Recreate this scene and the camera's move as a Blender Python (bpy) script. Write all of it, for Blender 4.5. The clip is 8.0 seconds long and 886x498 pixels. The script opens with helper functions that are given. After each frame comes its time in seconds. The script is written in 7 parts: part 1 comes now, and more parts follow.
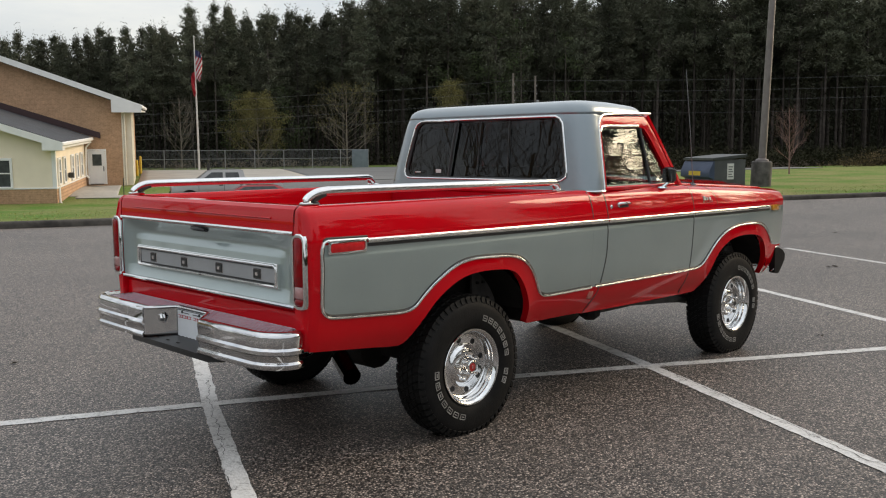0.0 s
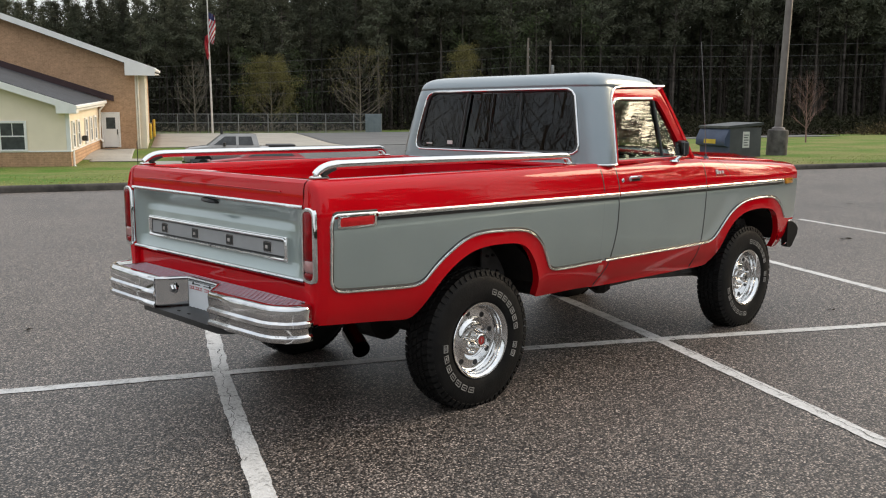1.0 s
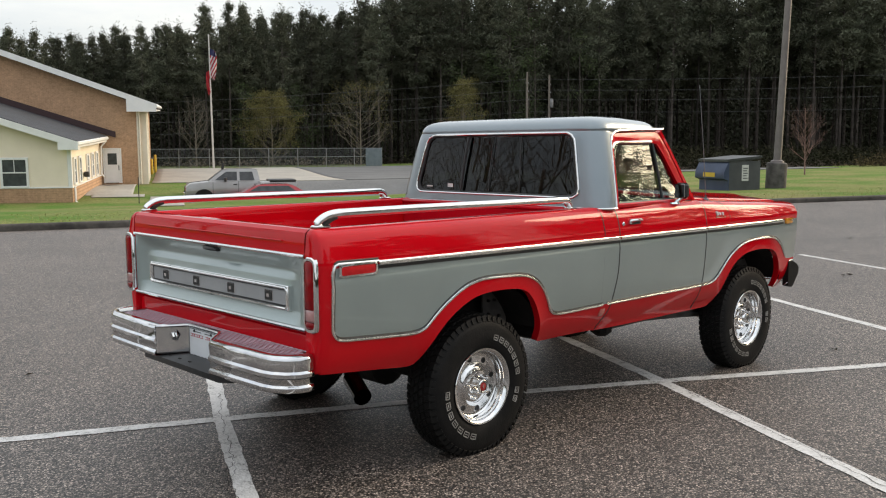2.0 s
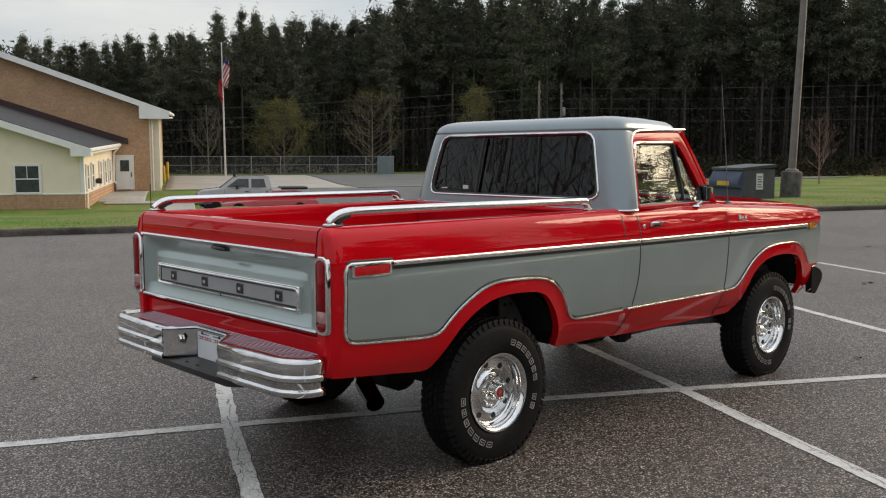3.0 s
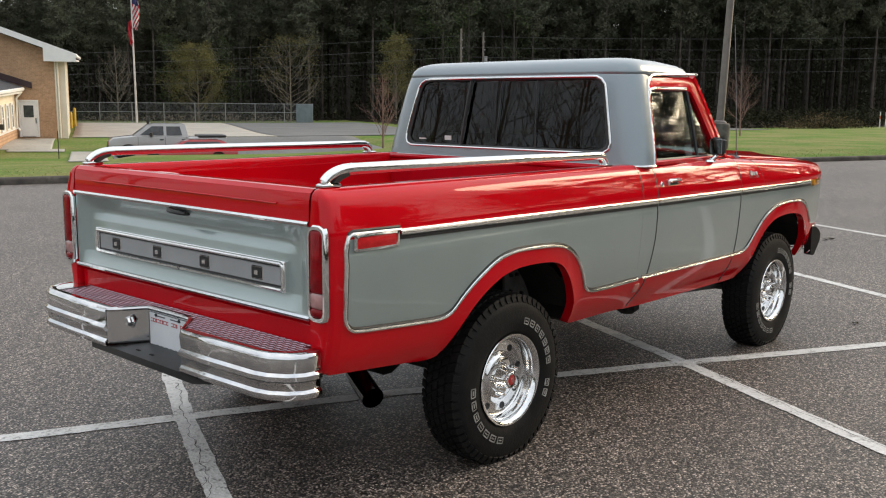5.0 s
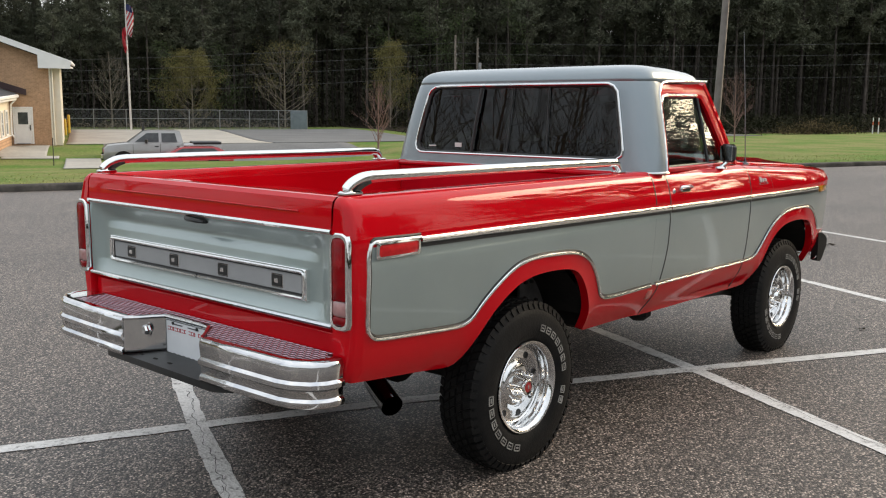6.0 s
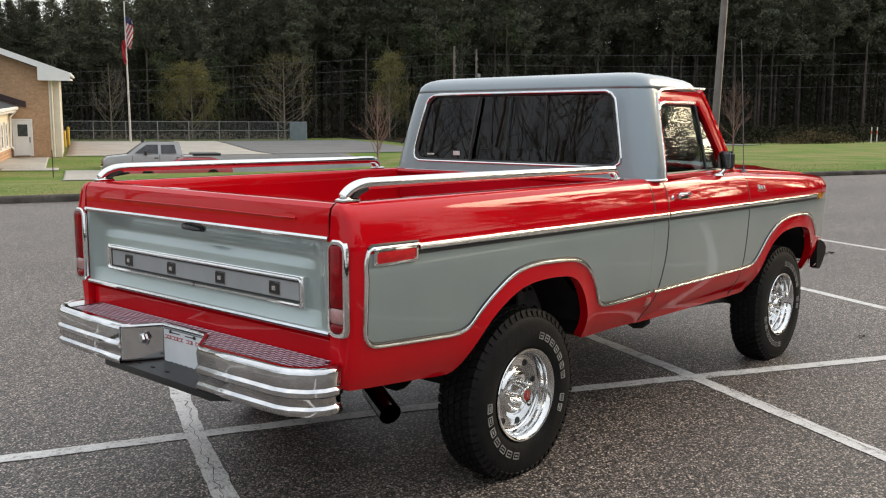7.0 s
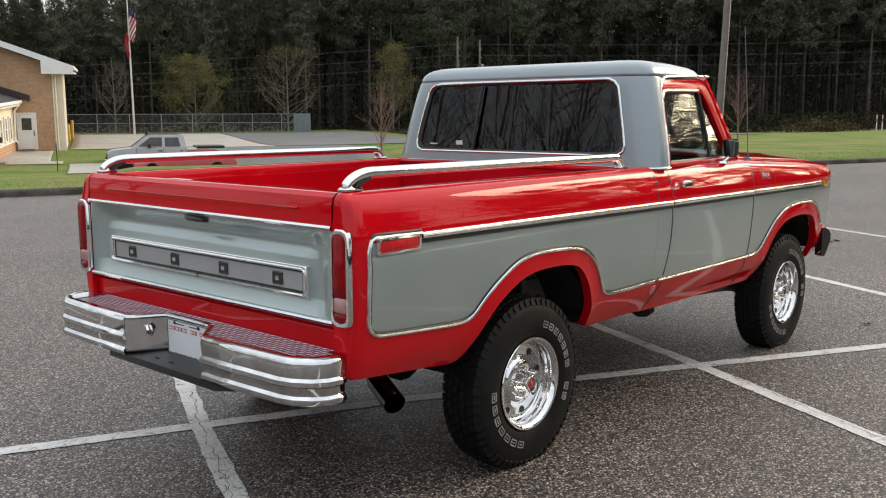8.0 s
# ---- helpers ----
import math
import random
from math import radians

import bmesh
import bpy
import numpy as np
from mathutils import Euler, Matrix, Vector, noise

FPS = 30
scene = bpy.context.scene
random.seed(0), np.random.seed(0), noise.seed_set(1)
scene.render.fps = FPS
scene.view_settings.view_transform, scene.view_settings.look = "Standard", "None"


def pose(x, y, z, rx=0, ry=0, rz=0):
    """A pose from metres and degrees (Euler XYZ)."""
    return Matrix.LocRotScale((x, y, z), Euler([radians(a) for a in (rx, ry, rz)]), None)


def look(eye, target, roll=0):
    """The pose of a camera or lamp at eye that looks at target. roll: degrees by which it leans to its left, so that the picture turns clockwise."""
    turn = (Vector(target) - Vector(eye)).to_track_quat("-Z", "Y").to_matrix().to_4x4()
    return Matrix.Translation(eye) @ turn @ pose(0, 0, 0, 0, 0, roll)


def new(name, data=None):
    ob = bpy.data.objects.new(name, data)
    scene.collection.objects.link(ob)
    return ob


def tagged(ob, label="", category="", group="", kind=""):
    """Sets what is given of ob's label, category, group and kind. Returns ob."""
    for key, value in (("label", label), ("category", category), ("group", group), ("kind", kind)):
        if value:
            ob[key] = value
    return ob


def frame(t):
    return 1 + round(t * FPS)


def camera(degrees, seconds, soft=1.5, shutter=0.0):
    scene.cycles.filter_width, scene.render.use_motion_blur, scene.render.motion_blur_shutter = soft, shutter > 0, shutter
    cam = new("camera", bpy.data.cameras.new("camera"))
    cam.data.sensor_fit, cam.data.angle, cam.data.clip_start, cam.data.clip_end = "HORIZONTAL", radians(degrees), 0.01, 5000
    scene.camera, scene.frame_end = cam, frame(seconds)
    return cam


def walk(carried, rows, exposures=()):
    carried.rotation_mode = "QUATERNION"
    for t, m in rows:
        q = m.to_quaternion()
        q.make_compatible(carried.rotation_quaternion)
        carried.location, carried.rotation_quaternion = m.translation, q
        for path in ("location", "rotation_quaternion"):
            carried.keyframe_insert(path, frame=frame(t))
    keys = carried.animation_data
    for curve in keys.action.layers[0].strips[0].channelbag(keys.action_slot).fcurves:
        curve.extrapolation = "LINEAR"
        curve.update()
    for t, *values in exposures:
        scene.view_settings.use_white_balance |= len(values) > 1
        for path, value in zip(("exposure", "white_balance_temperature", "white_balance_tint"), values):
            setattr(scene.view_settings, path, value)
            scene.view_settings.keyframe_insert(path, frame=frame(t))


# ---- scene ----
cam = camera(50.9, 8.0, soft=1.15)

PATH = [
    (0, (-3.688, -4.483, 1.592), (-2.298, -3.06, 1.38), -0.4),
    (0.5, (-3.683, -4.483, 1.59), (-2.298, -3.059, 1.362), -0.4),
    (1, (-3.673, -4.491, 1.638), (-2.31, -3.056, 1.352), 0.0),
    (1.5, (-3.663, -4.496, 1.704), (-2.303, -3.051, 1.451), -0.0),
    (1.7, (-3.681, -4.491, 1.72), (-2.309, -3.054, 1.489), -0.2),
    (3, (-3.582, -4.352, 1.655), (-2.229, -2.892, 1.457), -0.1),
    (3.5, (-3.565, -4.044, 1.637), (-2.175, -2.62, 1.434), -0.7),
    (4, (-3.47, -3.806, 1.604), (-2.062, -2.409, 1.347), -0.5),
    (4.5, (-3.308, -3.585, 1.618), (-1.867, -2.23, 1.319), 0.1),
    (4.7, (-3.308, -3.542, 1.631), (-1.849, -2.209, 1.324), 0.4),
    (6, (-3.387, -3.414, 1.64), (-1.908, -2.099, 1.349), 0.4),
    (6.5, (-3.384, -3.417, 1.639), (-1.905, -2.1, 1.364), 0.3),
    (7, (-3.377, -3.415, 1.624), (-1.896, -2.099, 1.356), 0.2),
    (7.5, (-3.368, -3.41, 1.613), (-1.887, -2.095, 1.332), -0.0),
    (8, (-3.371, -3.417, 1.615), (-1.898, -2.095, 1.328), -0.2),
]
walk(cam, [(t, look(e, g, r)) for t, e, g, r in PATH], [(0.0, 0.04), (0.5, 0.04), (1.0, 0.24), (1.5, 0.40), (3.0, -0.12), (3.5, -0.07), (4.0, -0.02), (4.5, 0.20), (6.0, 0.33), (8.0, 0.32)])

# ---- sky and light ----
world = bpy.data.worlds.new("overcast_sky")
scene.world = world
world.use_nodes = True
wn, wl = world.node_tree.nodes, world.node_tree.links
wn.clear()
w_out = wn.new("ShaderNodeOutputWorld")
w_bg = wn.new("ShaderNodeBackground")
w_sky = wn.new("ShaderNodeTexSky")
w_sky.sky_type = "NISHITA"
w_sky.sun_disc = False
SUN_AZ, SUN_EL = -18.0, 20.0
w_sky.sun_elevation = radians(SUN_EL)
w_sky.sun_rotation = radians(90.0 - SUN_AZ)
w_sky.air_density, w_sky.dust_density = 1.2, 3.0
w_co = wn.new("ShaderNodeTexCoord")
w_map = wn.new("ShaderNodeMapping")
w_map.inputs["Scale"].default_value = (1.6, 1.6, 6.0)
w_noise = wn.new("ShaderNodeTexNoise")
w_noise.inputs["Scale"].default_value = 2.2
w_noise.inputs["Detail"].default_value = 7.0
w_noise.inputs["Roughness"].default_value = 0.55
w_ramp = wn.new("ShaderNodeValToRGB")
w_ramp.color_ramp.elements[0].position, w_ramp.color_ramp.elements[0].color = 0.32, (5.4, 5.9, 6.6, 1)
w_ramp.color_ramp.elements[1].position, w_ramp.color_ramp.elements[1].color = 0.68, (8.6, 8.5, 8.2, 1)
w_mix = wn.new("ShaderNodeMix")
w_mix.data_type = "RGBA"
w_mix.inputs["Factor"].default_value = 0.70
wl.new(w_co.outputs["Generated"], w_map.inputs["Vector"])
wl.new(w_map.outputs["Vector"], w_noise.inputs["Vector"])
wl.new(w_noise.outputs["Fac"], w_ramp.inputs["Fac"])
wl.new(w_sky.outputs["Color"], w_mix.inputs["A"])
wl.new(w_ramp.outputs["Color"], w_mix.inputs["B"])
# overcast: the sky is brighter overhead than near the horizon
w_sep = wn.new("ShaderNodeSeparateXYZ")
w_up = wn.new("ShaderNodeMapRange")
w_up.inputs["From Min"].default_value, w_up.inputs["From Max"].default_value = 0.0, 0.9
w_up.inputs["To Min"].default_value, w_up.inputs["To Max"].default_value = 0.70, 1.28
w_mul = wn.new("ShaderNodeVectorMath")
w_mul.operation = "SCALE"
wl.new(w_co.outputs["Generated"], w_sep.inputs["Vector"])
wl.new(w_sep.outputs["Z"], w_up.inputs["Value"])
wl.new(w_mix.outputs["Result"], w_mul.inputs[0])
wl.new(w_up.outputs["Result"], w_mul.inputs["Scale"])
wl.new(w_mul.outputs["Vector"], w_bg.inputs["Color"])
wl.new(w_bg.outputs["Background"], w_out.inputs["Surface"])
w_bg.inputs["Strength"].default_value = 0.160

sun = new("sun", bpy.data.lights.new("sun", "SUN"))
sun.data.energy, sun.data.angle, sun.data.color = 2.0, radians(30), (1.0, 0.81, 0.56)
sun.matrix_world = look((0, 0, 0), (-math.cos(radians(SUN_AZ)) * math.cos(radians(SUN_EL)), -math.sin(radians(SUN_AZ)) * math.cos(radians(SUN_EL)), -math.sin(radians(SUN_EL))))


# ---- materials ----
def material(name, c1, c2=None, scale=8.0, rough=0.6, metal=0.0, bump=0.0, bump_scale=None, coat=0.0, coat_rough=0.04, fine=None, rough_var=0.0, random=0.0, spec=0.5, coat_ior=1.45):
    """A procedural surface: two colours by coarse noise, a finer grain, bump and gloss variation."""
    m = bpy.data.materials.new(name)
    m.use_nodes = True
    nt = m.node_tree
    n, l = nt.nodes, nt.links
    b = n["Principled BSDF"]
    b.inputs["Roughness"].default_value, b.inputs["Metallic"].default_value = rough, metal
    b.inputs["Specular IOR Level"].default_value = spec
    b.inputs["Coat Weight"].default_value, b.inputs["Coat Roughness"].default_value = coat, coat_rough
    b.inputs["Coat IOR"].default_value = coat_ior
    co = n.new("ShaderNodeTexCoord")
    no = n.new("ShaderNodeTexNoise")
    no.inputs["Scale"].default_value, no.inputs["Detail"].default_value = scale, 6.0
    l.new(co.outputs["Object"], no.inputs["Vector"])
    c2 = c2 or tuple(v * 0.86 for v in c1)
    ra = n.new("ShaderNodeValToRGB")
    ra.color_ramp.elements[0].position, ra.color_ramp.elements[0].color = 0.35, (*c1, 1)
    ra.color_ramp.elements[1].position, ra.color_ramp.elements[1].color = 0.65, (*c2, 1)
    l.new(no.outputs["Fac"], ra.inputs["Fac"])
    out = ra.outputs["Color"]
    if fine:
        nf = n.new("ShaderNodeTexNoise")
        nf.inputs["Scale"].default_value, nf.inputs["Detail"].default_value = fine[0], 4.0
        l.new(co.outputs["Object"], nf.inputs["Vector"])
        mr = n.new("ShaderNodeMapRange")
        mr.inputs["From Min"].default_value, mr.inputs["From Max"].default_value = 0.3, 0.7
        mr.inputs["To Min"].default_value, mr.inputs["To Max"].default_value = 1 - fine[1], 1 + fine[1]
        l.new(nf.outputs["Fac"], mr.inputs["Value"])
        mu = n.new("ShaderNodeVectorMath")
        mu.operation = "SCALE"
        l.new(out, mu.inputs[0])
        l.new(mr.outputs["Result"], mu.inputs["Scale"])
        out = mu.outputs["Vector"]
    if random:
        oi = n.new("ShaderNodeObjectInfo")
        mr2 = n.new("ShaderNodeMapRange")
        mr2.inputs["To Min"].default_value, mr2.inputs["To Max"].default_value = 1 - random, 1 + random
        l.new(oi.outputs["Random"], mr2.inputs["Value"])
        mu2 = n.new("ShaderNodeVectorMath")
        mu2.operation = "SCALE"
        l.new(out, mu2.inputs[0])
        l.new(mr2.outputs["Result"], mu2.inputs["Scale"])
        out = mu2.outputs["Vector"]
    l.new(out, b.inputs["Base Color"])
    if rough_var:
        mr3 = n.new("ShaderNodeMapRange")
        mr3.inputs["To Min"].default_value, mr3.inputs["To Max"].default_value = max(0, rough - rough_var), rough + rough_var
        l.new(no.outputs["Fac"], mr3.inputs["Value"])
        l.new(mr3.outputs["Result"], b.inputs["Roughness"])
    if bump:
        nb = n.new("ShaderNodeTexNoise")
        nb.inputs["Scale"].default_value, nb.inputs["Detail"].default_value = bump_scale or scale * 6, 5.0
        l.new(co.outputs["Object"], nb.inputs["Vector"])
        bp = n.new("ShaderNodeBump")
        bp.inputs["Strength"].default_value, bp.inputs["Distance"].default_value = 1.0, bump
        l.new(nb.outputs["Fac"], bp.inputs["Height"])
        l.new(bp.outputs["Normal"], b.inputs["Normal"])
    return m


def asphalt_material():
    """Old asphalt: light and dark stones in a dark binder, with pale worn patches and dark stains."""
    m = bpy.data.materials.new("worn_asphalt")
    m.use_nodes = True
    n, l = m.node_tree.nodes, m.node_tree.links
    b = n["Principled BSDF"]
    co = n.new("ShaderNodeTexCoord")
    vo = n.new("ShaderNodeTexVoronoi")
    vo.inputs["Scale"].default_value = 106.0
    l.new(co.outputs["Object"], vo.inputs["Vector"])
    sep = n.new("ShaderNodeSeparateColor")
    l.new(vo.outputs["Color"], sep.inputs["Color"])
    ra = n.new("ShaderNodeValToRGB")
    e = ra.color_ramp.elements
    e[0].position, e[0].color = 0.0, (0.014, 0.0118, 0.0100, 1)
    e[1].position, e[1].color = 1.0, (0.82, 0.672, 0.565, 1)
    for p, c in ((0.36, (0.066, 0.0555, 0.0475, 1)), (0.64, (0.210, 0.173, 0.145, 1)), (0.86, (0.46, 0.378, 0.317, 1))):
        x = e.new(p)
        x.color = c
    l.new(sep.outputs["Red"], ra.inputs["Fac"])
    # dark binder round each stone
    gap = n.new("ShaderNodeMapRange")
    gap.inputs["From Min"].default_value, gap.inputs["From Max"].default_value = 0.22, 0.62
    gap.inputs["To Min"].default_value, gap.inputs["To Max"].default_value = 1.0, 0.30
    l.new(vo.outputs["Distance"], gap.inputs["Value"])
    no = n.new("ShaderNodeTexNoise")
    no.inputs["Scale"].default_value, no.inputs["Detail"].default_value = 0.55, 6.0
    l.new(co.outputs["Object"], no.inputs["Vector"])
    mr = n.new("ShaderNodeMapRange")
    mr.inputs["From Min"].default_value, mr.inputs["From Max"].default_value = 0.3, 0.7
    mr.inputs["To Min"].default_value, mr.inputs["To Max"].default_value = 0.82, 1.2
    l.new(no.outputs["Fac"], mr.inputs["Value"])
    n2 = n.new("ShaderNodeTexNoise")
    n2.inputs["Scale"].default_value, n2.inputs["Detail"].default_value = 26.0, 4.0
    l.new(co.outputs["Object"], n2.inputs["Vector"])
    mr2 = n.new("ShaderNodeMapRange")
    mr2.inputs["From Min"].default_value, mr2.inputs["From Max"].default_value = 0.3, 0.7
    mr2.inputs["To Min"].default_value, mr2.inputs["To Max"].default_value = 0.8, 1.2
    l.new(n2.outputs["Fac"], mr2.inputs["Value"])
    mm = n.new("ShaderNodeMath")
    mm.operation = "MULTIPLY"
    l.new(mr.outputs["Result"], mm.inputs[0])
    l.new(mr2.outputs["Result"], mm.inputs[1])
    mu = n.new("ShaderNodeVectorMath")
    mu.operation = "SCALE"
    mg = n.new("ShaderNodeMath")
    mg.operation = "MULTIPLY"
    l.new(mm.outputs["Value"], mg.inputs[0])
    l.new(gap.outputs["Result"], mg.inputs[1])
    l.new(ra.outputs["Color"], mu.inputs[0])
    l.new(mg.outputs["Value"], mu.inputs["Scale"])
    l.new(mu.outputs["Vector"], b.inputs["Base Color"])
    b.inputs["Roughness"].default_value = 0.50
    bp = n.new("ShaderNodeBump")
    bp.inputs["Strength"].default_value, bp.inputs["Distance"].default_value = 0.7, 0.006
    l.new(vo.outputs["Distance"], bp.inputs["Height"])
    bp.invert = True
    l.new(bp.outputs["Normal"], b.inputs["Normal"])
    return m


def line_paint_material():
    """Road paint, thin and worn through to the stones of the asphalt."""
    m = bpy.data.materials.new("worn_line_paint")
    m.use_nodes = True
    n, l = m.node_tree.nodes, m.node_tree.links
    b = n["Principled BSDF"]
    co = n.new("ShaderNodeTexCoord")
    vo = n.new("ShaderNodeTexVoronoi")
    vo.inputs["Scale"].default_value = 80.0
    l.new(co.outputs["Object"], vo.inputs["Vector"])
    sep = n.new("ShaderNodeSeparateColor")
    l.new(vo.outputs["Color"], sep.inputs["Color"])
    no = n.new("ShaderNodeTexNoise")
    no.inputs["Scale"].default_value, no.inputs["Detail"].default_value = 9.0, 8.0
    no.inputs["Roughness"].default_value = 0.72
    l.new(co.outputs["Object"], no.inputs["Vector"])
    ad = n.new("ShaderNodeMath")
    ad.operation = "MULTIPLY_ADD"
    ad.inputs[1].default_value = 0.28
    l.new(sep.outputs["Red"], ad.inputs[0])
    l.new(no.outputs["Fac"], ad.inputs[2])
    ra = n.new("ShaderNodeValToRGB")
    e = ra.color_ramp.elements
    e[0].position, e[0].color = 0.40, (0.72, 0.70, 0.67, 1)
    e[1].position, e[1].color = 0.92, (0.13, 0.125, 0.115, 1)
    x = e.new(0.72)
    x.color = (0.58, 0.56, 0.53, 1)
    l.new(ad.outputs["Value"], ra.inputs["Fac"])
    l.new(ra.outputs["Color"], b.inputs["Base Color"])
    b.inputs["Roughness"].default_value = 0.75
    bp = n.new("ShaderNodeBump")
    bp.inputs["Strength"].default_value, bp.inputs["Distance"].default_value = 0.5, 0.004
    l.new(vo.outputs["Distance"], bp.inputs["Height"])
    l.new(bp.outputs["Normal"], b.inputs["Normal"])
    return m


def brick_material():
    """Brown brick in running bond, too far off for single bricks."""
    m = material("brown_brick", (0.47, 0.285, 0.168), (0.40, 0.243, 0.142), 1.3, 0.85, fine=(7.0, 0.16))
    n, l = m.node_tree.nodes, m.node_tree.links
    b = n["Principled BSDF"]
    co = n.new("ShaderNodeTexCoord")
    mp = n.new("ShaderNodeMapping")
    mp.inputs["Rotation"].default_value = (radians(90), 0, 0)
    br = n.new("ShaderNodeTexBrick")
    br.inputs["Scale"].default_value = 1.0
    br.inputs["Brick Width"].default_value, br.inputs["Row Height"].default_value, br.inputs["Mortar Size"].default_value = 0.21, 0.075, 0.009
    br.inputs["Color1"].default_value, br.inputs["Color2"].default_value, br.inputs["Mortar"].default_value = (1, 1, 1, 1), (0.84, 0.84, 0.84, 1), (1.12, 1.15, 1.18, 1)
    l.new(co.outputs["Object"], mp.inputs["Vector"])
    l.new(mp.outputs["Vector"], br.inputs["Vector"])
    src = b.inputs["Base Color"].links[0].from_socket
    mu = n.new("ShaderNodeVectorMath")
    mu.operation = "MULTIPLY"
    l.new(src, mu.inputs[0])
    l.new(br.outputs["Color"], mu.inputs[1])
    l.new(mu.outputs["Vector"], b.inputs["Base Color"])
    return m


def glass_material(name, tint, rough=0.0, wave=0.0, ior=1.45):
    m = bpy.data.materials.new(name)
    m.use_nodes = True
    b = m.node_tree.nodes["Principled BSDF"]
    b.inputs["Base Color"].default_value = (*tint, 1)
    b.inputs["Transmission Weight"].default_value = 1.0
    b.inputs["Roughness"].default_value, b.inputs["IOR"].default_value = rough, ior
    if wave:
        # tempered pane: long shallow ripples
        n, l = m.node_tree.nodes, m.node_tree.links
        co = n.new("ShaderNodeTexCoord")
        mp = n.new("ShaderNodeMapping")
        mp.inputs["Scale"].default_value = (2.5, 2.5, 26.0)
        no = n.new("ShaderNodeTexNoise")
        no.inputs["Scale"].default_value, no.inputs["Detail"].default_value = 1.0, 2.0
        bp = n.new("ShaderNodeBump")
        bp.inputs["Strength"].default_value, bp.inputs["Distance"].default_value = 1.0, wave
        l.new(co.outputs["Object"], mp.inputs["Vector"])
        l.new(mp.outputs["Vector"], no.inputs["Vector"])
        l.new(no.outputs["Fac"], bp.inputs["Height"])
        l.new(bp.outputs["Normal"], b.inputs["Normal"])
    return m


M_RED = material("red_car_paint", (0.555, 0.0024, 0.0085), (0.505, 0.0021, 0.0070), 3.0, 0.45, spec=0.0, coat=1.0, coat_rough=0.025, coat_ior=1.37, bump=0.0009, bump_scale=4.0)
M_BEDRED = material("red_bed_paint", (0.47, 0.003, 0.012), (0.39, 0.0025, 0.010), 5.0, 0.38, spec=0.05, coat=0.35, coat_rough=0.15, bump=0.0008, bump_scale=12.0)
M_SILVER = material("grey_green_metallic_paint", (0.338, 0.400, 0.390), (0.316, 0.376, 0.366), 3.0, 0.33, metal=0.5, coat=1.0, coat_rough=0.04, bump=0.0005, bump_scale=9.0, fine=(900.0, 0.08))
M_ROOF = material("blue_grey_metallic_paint", (0.225, 0.265, 0.285), (0.21, 0.25, 0.268), 3.0, 0.36, metal=0.5, coat=1.0, coat_rough=0.05, bump=0.0005, bump_scale=9.0, fine=(900.0, 0.08))
M_CHROME = material("polished_chrome", (0.80, 0.80, 0.79), (0.74, 0.74, 0.74), 9.0, 0.07, metal=1.0, bump=0.0006, bump_scale=25.0, rough_var=0.05)
M_TRIM = material("polished_bright_trim", (0.90, 0.90, 0.89), (0.84, 0.84, 0.83), 9.0, 0.20, metal=1.0, bump=0.0004, bump_scale=25.0, rough_var=0.06)
M_ALU = material("polished_aluminium", (0.80, 0.80, 0.79), (0.70, 0.70, 0.70), 14.0, 0.09, metal=1.0, bump=0.0010, bump_scale=24.0, rough_var=0.06)
M_STEP = material("worn_step_chrome", (0.70, 0.70, 0.70), (0.58, 0.58, 0.585), 12.0, 0.09, metal=1.0, bump=0.0014, bump_scale=14.0, rough_var=0.07)
M_BLACKCHROME = material("black_chrome", (0.14, 0.14, 0.145), (0.11, 0.11, 0.11), 12.0, 0.08, metal=1.0)
M_BLACK = material("black_trim", (0.012, 0.012, 0.012), (0.02, 0.02, 0.02), 30.0, 0.45)
M_UNDER = material("undercoat_black", (0.009, 0.0085, 0.008), (0.018, 0.016, 0.014), 9.0, 0.75, spec=0.2, bump=0.003, bump_scale=60.0)
M_RUBBER = material("tyre_rubber", (0.006, 0.006, 0.006), (0.011, 0.0105, 0.010), 14.0, 0.55, bump=0.0016, bump_scale=90.0, fine=(160.0, 0.2), spec=0.16)
# step plate and lugs: the red sill's reflection is mixed into both colours
M_TREADSTEEL = material("dull_steel_red_reflection", (0.050, 0.020, 0.026), (0.030, 0.013, 0.017), 30.0, 0.42, metal=0.9, bump=0.001, bump_scale=80.0)
M_LUG = material("worn_lug_red_reflection", (0.46, 0.33, 0.37), (0.34, 0.23, 0.27), 25.0, 0.16, metal=1.0, rough_var=0.08)
M_DUSTY = material("dusty_chassis_grey", (0.075, 0.07, 0.066), (0.04, 0.037, 0.035), 14.0, 0.8, bump=0.002, bump_scale=50.0)
M_WHITE = material("white_raised_rubber", (0.40, 0.385, 0.355), (0.22, 0.21, 0.195), 40.0, 0.7)
M_MARKER = material("bright_red_marker_lens", (0.60, 0.020, 0.022), (0.50, 0.014, 0.016), 40.0, 0.2, spec=0.2, coat=0.3)
M_LENS = material("red_lamp_lens", (0.26, 0.002, 0.005), (0.18, 0.0015, 0.004), 30.0, 0.12, spec=0.1, coat=0.3, bump=0.001, bump_scale=160.0)
M_PALERED = material("pale_red_reflection", (0.55, 0.16, 0.13), (0.48, 0.12, 0.10), 40.0, 0.25, coat=0.5)
M_CLEAR = material("white_reverse_lens", (0.42, 0.22, 0.21), (0.34, 0.17, 0.16), 40.0, 0.15, coat=0.6, bump=0.001, bump_scale=150.0)
M_AMBER = material("amber_lens", (0.62, 0.27, 0.02), (0.5, 0.2, 0.015), 30.0, 0.15, coat=1.0)
M_PANEL = material("brushed_silver_panel", (0.40, 0.41, 0.42), (0.35, 0.36, 0.37), 6.0, 0.40, metal=0.35, fine=(300.0, 0.06))
